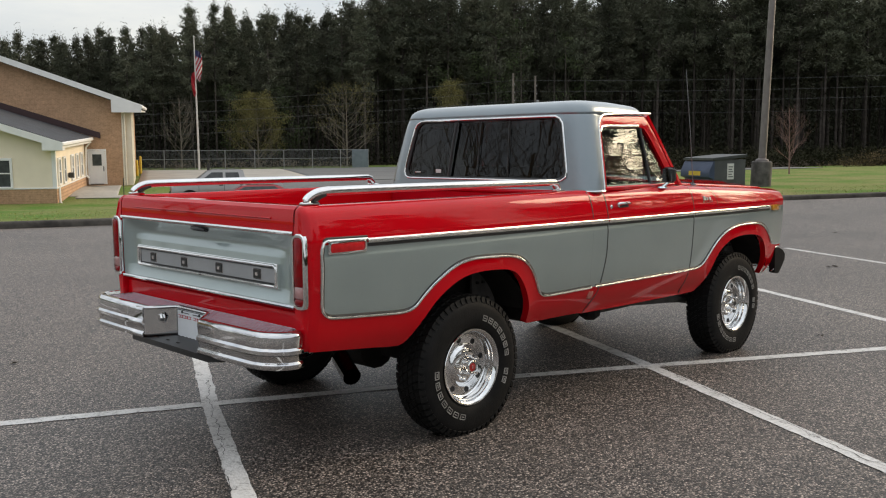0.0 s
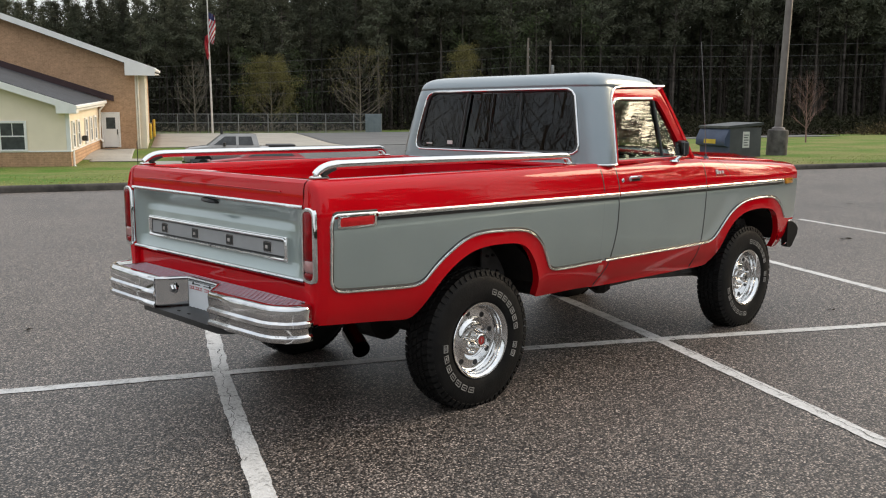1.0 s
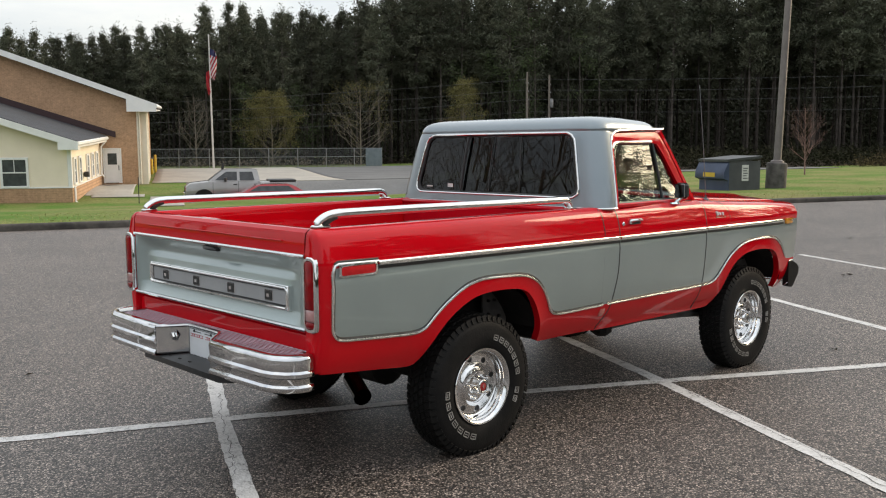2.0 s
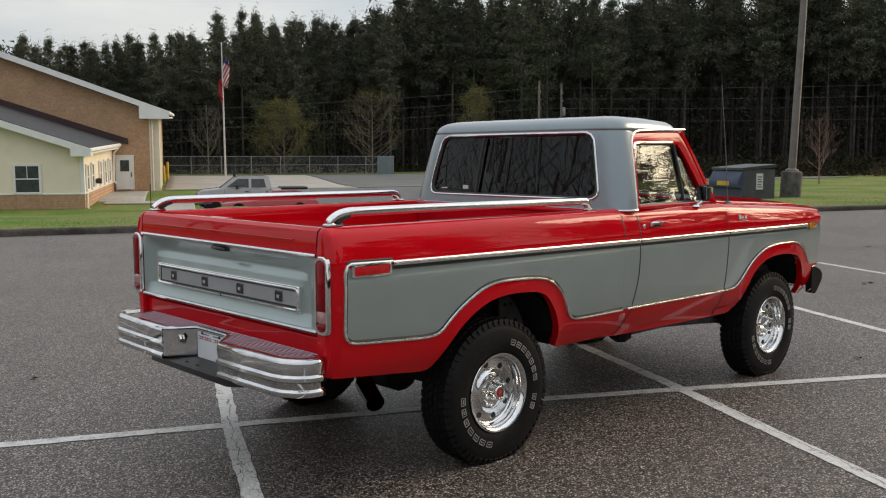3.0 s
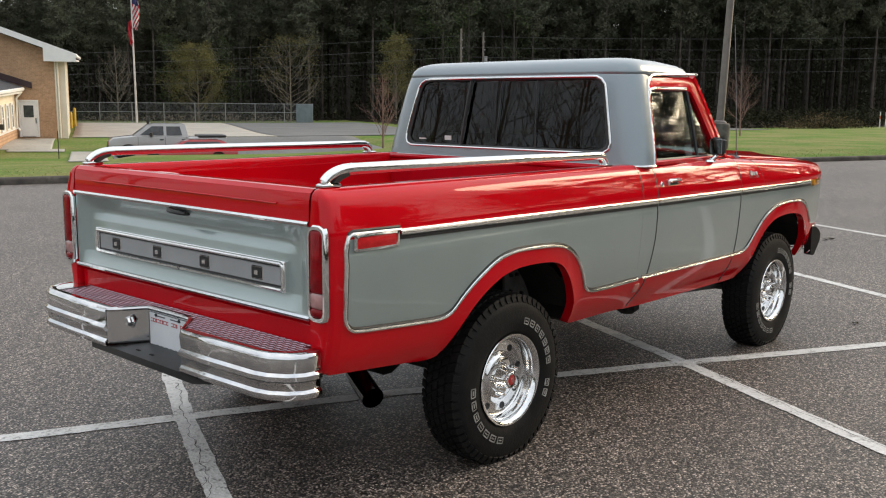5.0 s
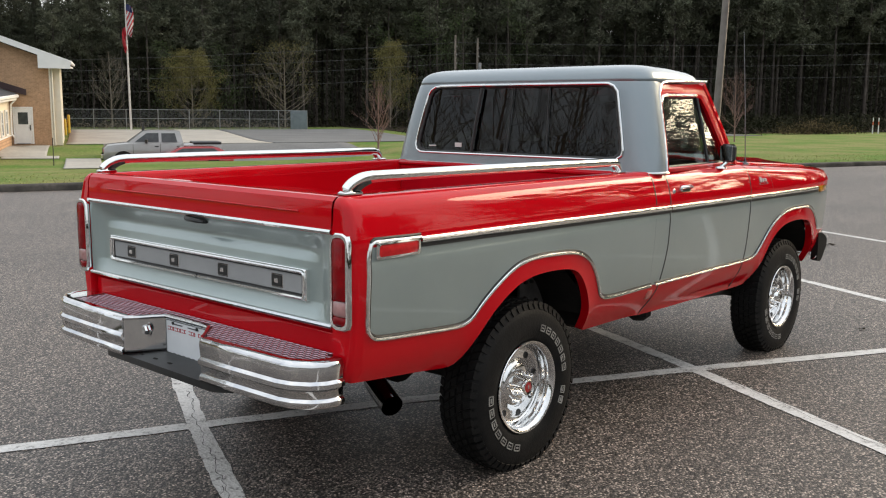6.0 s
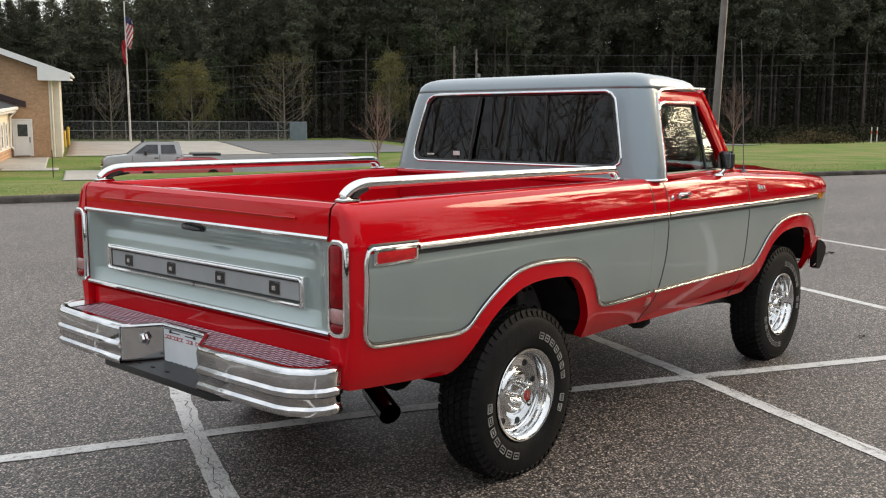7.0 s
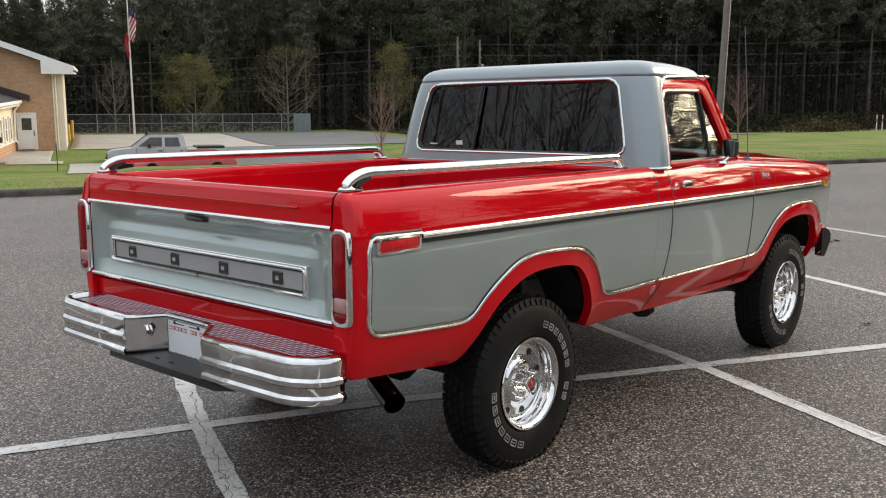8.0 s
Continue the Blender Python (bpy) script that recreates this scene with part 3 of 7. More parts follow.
DIVIDE = chaikin([(-1.077, 0.93), (-1.075, 0.850), (-1.060, 0.822), (-1.035, 0.804), (-1.0, 0.797), (-0.91, 0.790), (-0.72, 0.777), (-0.575, 0.767), (-0.515, 0.770), (-0.475, 0.783), (-0.450, 0.803), (-0.415, 0.838), (-0.352, 0.888), (-0.285, 0.930), (-0.227, 0.962), (-0.166, 0.986), (-0.085, 1.001),
                  (0.0, 1.004), (0.14, 0.999), (0.235, 0.994), (0.318, 0.979), (0.392, 0.944), (0.450, 0.891), (0.493, 0.827), (0.530, 0.750), (0.575, 0.722), (0.68, 0.716), (1.06, 0.722), (2.0, 0.721), (2.25, 0.722), (2.345, 0.727), (2.405, 0.757), (2.466, 0.820), (2.558, 0.905), (2.665, 0.964), (2.79, 0.999),
                  (2.975, 1.011), (3.19, 1.004), (3.295, 0.975), (3.40, 0.909), (3.47, 0.838), (3.52, 0.80), (3.80, 0.795)], 2)
BX, BZ = [p[0] for p in BOTTOM], [p[1] for p in BOTTOM]
DX, DZ = [p[0] for p in DIVIDE], [p[1] for p in DIVIDE]


def z_bottom(x):
    return float(np.interp(x, BX, BZ))


def z_divide(x):
    return float(np.interp(x, DX, DZ))


def z_trim(x):
    return 1.148 - 0.010 * (x + 0.8) if x < 1.2 else 1.128 - 0.006 * (x - 1.2)


def z_shoulder(x):
    return 1.322 if x < 1.0 else 1.322 - 0.004 * (x - 1.0) if x < 2.2 else 1.317 - 0.052 * (x - 2.2)


WZ = [0.55, 0.60, 0.64, 0.68, 0.72, 0.80, 0.95, 1.06, 1.084, 1.100, 1.130, 1.16, 1.19, 1.23, 1.27, 1.30, 1.312, 1.322]
WY = [0.880, 0.914, 0.938, 0.956, 0.967, 0.981, 0.994, 0.9995, 1.000, 0.9955, 0.996, 0.999, 0.996, 0.986, 0.975, 0.962, 0.952, 0.935]


SIDE_CURVE = chaikin(list(zip(WZ, WY)), 2)
SZ, SY = [p[0] for p in SIDE_CURVE], [p[1] for p in SIDE_CURVE]


def half(x, z):
    """Half width of the body at x and height z."""
    top = z_shoulder(x)
    q = z if z <= 1.16 else 1.16 + (z - 1.16) * (1.322 - 1.16) / (top - 1.16)
    w = float(np.interp(q, SZ, SY))
    if x > 3.10:
        w -= 0.17 * (x - 3.10) ** 2
    if x < -1.08:
        w -= 3.2 * (x + 1.08) ** 2
    for c in (0.0, 2.967):
        d = math.hypot(x - c, (z - 0.42) * 0.90)
        w += 0.014 * math.exp(-((d - 0.46) / 0.07) ** 2) * (1 if z < 1.05 else 0)
    return w


def columns(x0, x1):
    xs = set(steps(x0, x1, max(6, int((x1 - x0) / 0.035))))
    for c in list(BX) + list(DX):
        if x0 < c < x1:
            xs.add(c)
    xs = sorted(xs)
    out = [xs[0]]
    for x in xs[1:]:
        if x - out[-1] > 0.0035:
            out.append(x)
    out[-1] = x1
    return out


def grey_rows(zd, zu, n):
    """Heights of the rows of the grey band, close together where the crease runs under the trim."""
    if zd > 1.04:
        return [zd + (zu - zd) * k / n for k in range(n)]
    return [zd + (1.06 - zd) * k / (n - 5) for k in range(n - 5)] + [1.06, 1.084, 1.092, 1.100, 1.120]


def side_panel(name, x0, x1, sy, top, label="", rear=None, front=None, grey=True):
    """One body panel: red sill, grey band, red shoulder, and the rolled top; rear(z) and front(z) shift its upright edges."""
    g = Geo()
    xs = columns(x0, x1)
    nb, ng, nr = 7, 10, 14
    rows = []
    for i in range(nb + ng + nr + len(top) + 1):
        rows.append([])
    for x in xs:
        zb, zu, zs = z_bottom(x), z_trim(x), z_shoulder(x)
        zd = min(z_divide(x), zu - 0.03) if (x > -1.078 and grey) else zu - 0.03
        zs_list = [zb + (zd - zb) * k / nb for k in range(nb)] + grey_rows(zd, zu, ng)
        zs_list += [zu + (zs - zu) * (k / nr) for k in range(nr + 1)]
        col = [(x, -half(x, zb) + 0.045, zb + 0.006)] + [(x, -half(x, z), z) for z in zs_list]
        for (dy, dz) in top:
            col.append((x, -half(x, zs) + dy, zs + dz))
        for r, (px, py, pz) in zip(rows, col):
            if rear:
                px += rear(pz) * ((x1 - x) / (x1 - x0)) ** 3
            if front:
                px += front(pz) * (x - x0) / (x1 - x0)
            if name == "bed_side" and abs(py) < half(x, zs) - 0.10:
                px = max(px, -1.03)
            r.append((px, py * -sy if sy > 0 else py, pz))
    g.grid(rows, lambda i, j: 1 if (grey and nb + 1 <= i <= nb + ng and xs[j] > -1.079) else 0)
    ob = part(name, g, [M_RED, M_SILVER], truck, label, 50)
    return ob


BEDTOP = [(0.012, 0.008), (0.035, 0.012), (0.075, 0.012), (0.098, 0.008), (0.105, -0.004), (0.107, -0.05), (0.107, -0.16), (0.112, -0.175), (0.142, -0.18), (0.147, -0.20), (0.147, -0.345)]
DOORTOP = [(0.008, 0.006), (0.025, 0.010), (0.05, 0.008)]
FENDTOP = [(0.02, 0.006), (0.05, 0.012), (0.09, 0.016), (0.118, 0.016), (0.121, 0.004), (0.122, -0.05)]


def door_rear(z):
    return -0.045 * (1 - step(0.66, 0.96, z)) - 0.06 * (1 - step(0.54, 0.72, z))


SIDES = (-1, 1)
for s in SIDES:
    side_panel("bed_side", -1.115, 1.0280, s, BEDTOP)
    side_panel("cab_corner", 1.0286, 1.180, s, DOORTOP, front=door_rear)
    side_panel("door", 1.186, 2.215, s, DOORTOP, rear=door_rear)
    side_panel("fender", 2.221, 3.740, s, FENDTOP)

# cut line of the door's rear edge and the panel gaps
for s in SIDES:
    for nm, pts in (("door_gap", [(1.183 + door_rear(z), z) for z in steps(1.31, 0.545, 26)]), ("fender_gap", [(2.218, z) for z in steps(1.31, 0.54, 16)]), ("bed_gap", [(1.0283, z) for z in steps(1.32, 1.16, 6)])):
        g = Geo()
        g.tube([(x, s * (half(x, z) - (0.0030 if nm != "bed_gap" else 0.0030)), z) for x, z in pts], 0.0058, 6)
        part(nm, g, M_BLACK, truck)

# seam between the cowl and the front fender
for s in SIDES:
    g = Geo()
    g.tube([(x, s * (half(x, z) - 0.0035), z) for x, z in chaikin([(2.470, z_shoulder(2.47) + 0.002), (2.485, 1.292), (2.520, 1.262), (2.548, 1.220), (2.556, 1.165)], 2)], 0.0045, 6)
    part("cowl_gap", g, M_BLACK, truck)
    # pale raised patch that stands for a reflection on the sill
    g = Geo()
    zc, xc = 0.668, 1.062
    g.grid([[(x, s * (half(x, z) + o), z) for x, z in ((xc - a, zc - b), (xc + a, zc - b), (xc + a + 0.006, zc), (xc + a, zc + b), (xc - a, zc + b), (xc - a - 0.006, zc))] for a, b, o in ((0.022, 0.026, 0.0), (0.020, 0.024, 0.005), (0.012, 0.016, 0.008))], 0, True)
    g.poly([(x, s * (half(x, z) + 0.008), z) for x, z in ((xc - 0.012, zc - 0.016), (xc + 0.012, zc - 0.016), (xc + 0.018, zc), (xc + 0.012, zc + 0.016), (xc - 0.012, zc + 0.016), (xc - 0.018, zc))])
    part("sill_reflection_patch", g, M_PALERED, truck, "raised pale red patch standing for a reflection on the sill")

# chrome mouldings
for s in SIDES:
    def on(x, z, out=0.004):
        return (x, s * (half(x, z) + out), z)
    for a, b in ((-0.80, 1.176), (1.188, 2.212), (2.224, 3.388)):
        xs = steps(a, b, max(3, int((b - a) / 0.08)))
        g = Geo()
        g.grid([[on(x, z_trim(x) + dz, o) for x in xs] for dz, o in ((0.022, 0.0), (0.020, 0.008), (0.012, 0.013), (0.0, 0.013), (-0.006, 0.008), (-0.008, 0.0))])
        part("side_moulding", g, M_TRIM, truck, "wide chrome side moulding")
        g = Geo()
        g.grid([[on(x, z_trim(x) + dz, o) for x in xs] for dz, o in ((-0.0075, 0.002), (-0.009, 0.006), (-0.020, 0.006), (-0.022, 0.0))])
        part("moulding_insert", g, M_BLACK, truck, "black strip under the chrome moulding")
    path = [(-0.80, z_trim(-0.8) + 0.018), (-1.045, z_trim(-1.05) + 0.020), (-1.064, z_trim(-1.05) + 0.012), (-1.074, 1.13)] + [(-1.0775, z) for z in steps(1.10, 0.93, 4)] + DIVIDE[1:]
    path = [p for p in path if p[0] < 1.085]
    segs = [path, [(1.094, z_divide(1.10))] + [p for p in DIVIDE if 1.11 < p[0] < 2.21] + [(2.212, z_divide(2.212))], [(2.224, z_divide(2.224))] + [p for p in DIVIDE if 2.23 < p[0] < 3.50]]
    for sg in segs:
        dense = [sg[0]]
        for a, b in zip(sg, sg[1:]):
            k = max(1, int(math.dist(a, b) / 0.05))
            dense += [(a[0] + (b[0] - a[0]) * i / k, a[1] + (b[1] - a[1]) * i / k) for i in range(1, k + 1)]
        g = Geo()
        g.tube([on(x, z, 0.002) for x, z in dense], 0.0085, 8)
        part("lip_moulding", g, M_TRIM, truck, "thin chrome line round the grey panel")
        inner = [(x, z + 0.0) for x, z in dense]
        cx, cz = 0.0, 0.0
        g = Geo()
        g.tube([on(x + (0.011 if x < -1.072 else 0.0), z + (0.012 if x > -1.072 else 0.0), 0.001) for x, z in inner], 0.005, 6)
        part("moulding_shadow_strip", g, M_BLACK, truck, "black strip inside the chrome line")
    # red marker lamp in its chrome bezel
    g = Geo()
    def frame_loop(x0, x1, z0, z1, out, c=0.008):
        return [on(x, z, out) for x, z in ((x0 + c, z0), (x1 - c, z0), (x1, z0 + c), (x1, z1 - c), (x1 - c, z1), (x0 + c, z1), (x0, z1 - c), (x0, z0 + c))]
    A = (-1.042, -0.808, 1.103, 1.167)
    g.grid([frame_loop(*A, 0.0), frame_loop(*A, 0.010), frame_loop(A[0] + 0.012, A[1] - 0.012, A[2] + 0.010, A[3] - 0.010, 0.013), frame_loop(A[0] + 0.014, A[1] - 0.014, A[2] + 0.012, A[3] - 0.012, 0.004)], 0, True)
    bez = part("side_marker", g, M_CHROME, truck, "chrome bezel of a red marker lamp")
    g = Geo()
    g.grid([frame_loop(-1.029, -0.821, 1.113, 1.157, 0.003), frame_loop(-1.029, -0.821, 1.113, 1.157, 0.008), frame_loop(-1.018, -0.832, 1.122, 1.148, 0.012)], 0, True)
    g.poly(frame_loop(-1.018, -0.832, 1.122, 1.148, 0.012))
    part("lens", g, M_MARKER, bez, "red reflector lens")
    # amber lamp at the front
    g = Geo()
    B = (3.430, 3.590, 1.090, 1.134)
    g.grid([frame_loop(*B, 0.0), frame_loop(*B, 0.014), frame_loop(B[0] + 0.01, B[1] - 0.01, B[2] + 0.008, B[3] - 0.008, 0.018)], 0, True)
    g.poly(frame_loop(B[0] + 0.01, B[1] - 0.01, B[2] + 0.008, B[3] - 0.008, 0.018))
    part("front_marker", g, M_AMBER, truck, "amber marker lamp")
    # fender badge, plain shapes
    g = Geo()
    for k, (w, h) in enumerate(((0.030, 0.030), (0.022, 0.022), (0.022, 0.022))):
        x = 2.36 + k * 0.04
        g.grid([frame_loop(x, x + w, 1.215, 1.215 + h, 0.0, 0.004), frame_loop(x, x + w, 1.215, 1.215 + h, 0.006, 0.004)], 0, True)
        g.poly(frame_loop(x, x + w, 1.215, 1.215 + h, 0.006, 0.004))
    g.grid([frame_loop(2.355, 2.475, 1.200, 1.209, 0.0, 0.002), frame_loop(2.355, 2.475, 1.200, 1.209, 0.005, 0.002)], 0, True)
    part("fender_badge", g, M_PANEL, truck, "small chrome badge")

# ---- bed ----
g = Geo()
ys = steps(-0.590, 0.590, 44)
g.grid([[(x, y, 0.865 + (0.012 if (k // 2) % 2 else 0.0)) for k, y in enumerate(ys)] for x in (-1.10, 0.0, 0.98)])
solid(part("bed_floor", g, M_BEDRED, truck, "ribbed red bed floor"), 0.02)
for s in SIDES:
    for x0, x1 in ((-1.10, -0.58), (0.58, 0.96)):
        g = Geo()
        g.cbox(x0, x1, *sorted((s * 0.588, s * 0.856)), 0.855, 0.877, 0.004)
        part("bed_floor", g, M_BEDRED, truck, "red bed floor beside the wheel house")
    g = Geo()
    g.prism([(-0.60, s * 0.56, 0.976), (-0.50, s * 0.56, 1.04), (0.50, s * 0.56, 1.04), (0.60, s * 0.56, 0.976)], (0, s * 0.30, 0))
    part("wheel_house", g, M_BEDRED, truck, "red wheel house in the bed")
g = Geo()
g.cbox(0.955, 1.005, -0.83, 0.83, 0.86, 1.315, 0.012)
g.cbox(0.945, 1.012, -0.84, 0.84, 1.30, 1.330, 0.010)
part("bed_front_wall", g, M_BEDRED, truck)
for s in SIDES:
    # rear corner post with its lamp
    g = Geo()
    rows = []
    post = [(half(-1.10, z) - d, z, -1.160 + d + 0.010 * step(1.18, 1.29, z)) for d, z in [(0.02, 0.645), (0.004, 0.647)] + [(0.0, q) for q in steps(0.655, 1.29, 22)]]
    post += [(half(-1.10, 1.300), 1.300, -1.1485), (half(-1.10, 1.310), 1.310, -1.146), (half(-1.10, 1.318), 1.318, -1.142), (0.928, 1.327, -1.134), (0.918, 1.332, -1.126), (0.906, 1.3345, -1.119), (0.8965, 1.3345, -1.1165)]
    for Y, z, xr in post:
        r = max(0.0008, min(0.045, (Y - 0.8945) * 0.9, -1.1142 - xr))
        row = [(-1.114, s * Y, z)]
        row += [(xr + r - r * math.sin(radians(a)), s * (Y - r + r * math.cos(radians(a))), z) for a in (0, 18, 36, 54, 72, 90)]
        row += [(xr, s * (0.8940 + (Y - r - 0.8940) * f), z) for f in (0.5, 0.0)] + [(min(xr + 0.004, -1.1125), s * 0.8925, z), (-1.110, s * 0.8915, z)]
        rows.append(row)
    g.grid(rows)
    part("corner_post", g, M_RED, truck, "", 50)
    g = Geo()
    def tl(y0, y1, z0, z1, x, c):
        return [(x, s * y, z) for y, z in ((y0 + c, z0), (y1 - c, z0), (y1 - c * 0.3, z0 + c * 0.3), (y1, z0 + c), (y1, z1 - c), (y1 - c * 0.3, z1 - c * 0.3), (y1 - c, z1), (y0 + c, z1), (y0 + c * 0.3, z1 - c * 0.3), (y0, z1 - c), (y0, z0 + c), (y0 + c * 0.3, z0 + c * 0.3))]
    g.grid([tl(0.890, 0.988, 0.848, 1.208, -1.150, 0.03), tl(0.890, 0.988, 0.848, 1.208, -1.165, 0.03), tl(0.894, 0.985, 0.853, 1.203, -1.171, 0.028), tl(0.903, 0.977, 0.866, 1.192, -1.171, 0.024), tl(0.904, 0.976, 0.868, 1.190, -1.164, 0.023)], 0, True)
    lamp = part("tail_lamp", g, M_CHROME, truck, "chrome bezel of a tall red tail lamp")
    g = Geo()
    for z0, z1, mt in ((0.960, 1.188, 0), (0.902, 0.958, 1), (0.870, 0.900, 0)):
        g.grid([tl(0.905, 0.975, z0, z1, -1.155, 0.012), tl(0.905, 0.975, z0, z1, -1.168, 0.012), tl(0.915, 0.965, z0 + 0.006, z1 - 0.006, -1.174, 0.009)], mt, True)
        g.poly(tl(0.915, 0.965, z0 + 0.006, z1 - 0.006, -1.174, 0.009), mt)
    part("lens", g, [M_LENS, M_CLEAR], lamp, "red lens with a pale reversing window")

# ---- tailgate ----
gate_profile = [(-1.03, 0.828), (-1.115, 0.829), (-1.136, 0.834), (-1.142, 0.845), (-1.150, 0.852), (-1.150, 0.866), (-1.146, 0.872), (-1.121, 0.920), (-1.119, 0.928), (-1.119, 1.074), (-1.117, 1.081), (-1.096, 1.106), (-1.093, 1.112), (-1.093, 1.126), (-1.098, 1.136), (-1.140, 1.188), (-1.150, 1.196), (-1.152, 1.222), (-1.150, 1.29), (-1.143, 1.318), (-1.125, 1.333), (-1.09, 1.338), (-1.06, 1.330), (-1.040, 1.31), (-1.035, 0.88)]
g = Geo()
gy = [-0.884, -0.866, -0.848, -0.83, -0.81, -0.79, -0.77, -0.74] + steps(-0.70, 0.70, 20) + [0.74, 0.77, 0.79, 0.81, 0.83, 0.848, 0.866, 0.884]
rows = []
for x, z in gate_profile:
    r = []
    for y in gy:
        a = abs(y)
        xx = x
        if 0.868 < z < 1.194 and x < -1.055:
            if z > 1.075 and x > -1.119:
                xx = x + (-1.119 - x) * step(0.68, 0.80, a)
            xx = xx + (-1.150 - xx) * min(1.0, max(0.0, (a - 0.800) / 0.062))
        r.append((xx, y, z))
    rows.append(r)
g.grid(rows, lambda i, j: 1 if 4 <= i <= 15 else 0)
tailgate = part("tailgate", g, [M_RED, M_SILVER], truck, "red tailgate with a recessed silver-grey panel", 30)
for z, lb in ((1.207, "chrome strip"), (0.855, "chrome strip")):
    g = Geo()
    g.grid([[(x, y, z + dz) for y in (-0.886, -0.4, 0.0, 0.4, 0.886)] for x, dz in ((-1.149, 0.010), (-1.160, 0.008), (-1.164, 0.0), (-1.160, -0.008), (-1.149, -0.010))])
    part("gate_strip", g, M_CHROME, tailgate, "thin chrome strip")
g = Geo()
g.tube([(-1.153, -0.70, 1.27), (-1.1545, 0.0, 1.272), (-1.153, 0.70, 1.27)], 0.004, 6)
part("crease", g, M_RED, tailgate)
# emblem panel: chrome frame, black edge, brushed face
def yz(x, y0, y1, z0, z1):
    return [(x, y0, z0), (x, y1, z0), (x, y1, z1), (x, y0, z1)]


g = Geo()
g.grid([yz(-1.112, -0.722, 0.722, 0.924, 1.046), yz(-1.136, -0.722, 0.722, 0.924, 1.046), yz(-1.140, -0.716, 0.716, 0.930, 1.040), yz(-1.140, -0.708, 0.708, 0.938, 1.032), yz(-1.132, -0.705, 0.705, 0.941, 1.029)], 0, True)
g.tube([(-1.140, y, z) for y, z in ((0.0, 0.934), (0.700, 0.934), (0.711, 0.940), (0.714, 0.950), (0.714, 1.020), (0.711, 1.030), (0.700, 1.036), (0.0, 1.036), (-0.700, 1.036), (-0.711, 1.030), (-0.714, 1.020), (-0.714, 0.950), (-0.711, 0.940), (-0.700, 0.934), (0.0, 0.934))], 0.0085, 8)
panel = part("emblem_panel", g, M_TRIM, tailgate, "bright chrome frame of the emblem panel")
g = Geo()
g.poly(yz(-1.1310, -0.706, 0.706, 0.940, 1.030))
part("panel_edge", g, M_BLACK, panel, "black edge inside the chrome frame")
g = Geo()
g.cbox(-1.1345, -1.128, -0.690, 0.690, 0.949, 1.021, 0.002)
part("panel_face", g, M_PANEL, panel, "brushed silver emblem face")
for y in (0.535, 0.180, -0.185, -0.545):
    g = Geo()
    g.cbox(-1.1375, -1.133, y - 0.036, y + 0.036, 0.958, 1.010, 0.003)
    part("badge_rim", g, M_CHROME, panel, "chrome rim of a plain badge")
    g = Geo()
    g.cbox(-1.1405, -1.1365, y - 0.032, y + 0.032, 0.962, 1.006, 0.002)
    part("badge_backing", g, M_BLACK, panel, "black face of a plain badge")
    g = Geo()
    g.cbox(-1.1440, -1.1370, y - 0.011, y + 0.011, 0.974, 0.994, 0.002)
    part("badge_block", g, M_CHROME, panel, "plain chrome centre of a badge")
g = Geo()
g.cbox(-1.146, -1.118, -0.075, 0.075, 1.166, 1.192, 0.006)
part("latch_recess", g, M_BLACK, tailgate, "black latch recess")
g = Geo()
g.tube([(-1.150, 0.055, 1.186), (-1.165, 0.03, 1.184), (-1.168, -0.05, 1.180), (-1.152, -0.075, 1.176)], [0.008, 0.010, 0.010, 0.007], 8)
part("latch_handle", g, M_BLACK, tailgate, "black latch handle")
g = Geo()
g.cbox(-1.132, -1.04, -0.886, 0.886, 0.64, 0.835, 0.012)
part("rear_sill", g, M_RED, truck, "red sill under the tailgate")

# ---- bed rails ----
for s in SIDES:
    y = s * 0.882
    g = Geo()
    g.tube([(x, y, z) for x, z in ((-0.955, 1.398), (-0.90, 1.398), (-0.5, 1.398), (0.3, 1.394), (0.72, 1.392), (0.78, 1.390))], 0.0225, 16)
    rail = part("bed_rail", g, M_CHROME, truck, "polished chrome tube rail along the bed side")
    foot = chaikin([(-1.078, 1.352), (-1.064, 1.366), (-1.035, 1.383), (-0.995, 1.395), (-0.94, 1.398)], 2)
    g = Geo()
    g.tube([(x, y, z) for x, z in foot], [0.019 + 0.0045 * (k / (len(foot) - 1)) for k in range(len(foot))], 16)
    g.cbox(-1.100, -1.010, y - 0.026, y + 0.026, 1.332, 1.350, 0.006)
    foot_part = part("rail_foot", g, M_CHROME, rail, "cast chrome rail foot")
    g = Geo()
    g.prism([(-1.050, y - 0.0215, 1.351), (-1.034, y - 0.0215, 1.366), (-1.004, y - 0.0215, 1.379), (-0.968, y - 0.0215, 1.385), (-0.966, y - 0.0215, 1.375), (-1.0, y - 0.0215, 1.364), (-1.022, y - 0.0215, 1.351)], (0, 0.043, 0))
    part("slot", g, M_BLACK, foot_part, "dark open slot in the rail foot")
    g = Geo()
    g.tube([(0.76, y, 1.390), (0.80, y, 1.386), (0.825, y, 1.366), (0.835, y, 1.340)], [0.022, 0.021, 0.016, 0.013], 12)
    g.tube([(0.775, y, 1.372), (0.795, y, 1.352), (0.798, y, 1.336)], 0.010, 8)
    g.cbox(0.780, 0.865, y - 0.024, y + 0.024, 1.332, 1.346, 0.005)
    part("rail_foot", g, M_CHROME, rail, "cast chrome rail foot")

# ---- cab ----
CH = [1.300, 1.345, 1.40, 1.55, 1.70, 1.78, 1.815]
CW = [0.962, 0.955, 0.945, 0.910, 0.872, 0.850, 0.838]
CB = [1.040, 1.045, 1.052, 1.072, 1.094, 1.108, 1.118]
CD = [1.178, 1.182, 1.190, 1.212, 1.236, 1.262, 1.30]


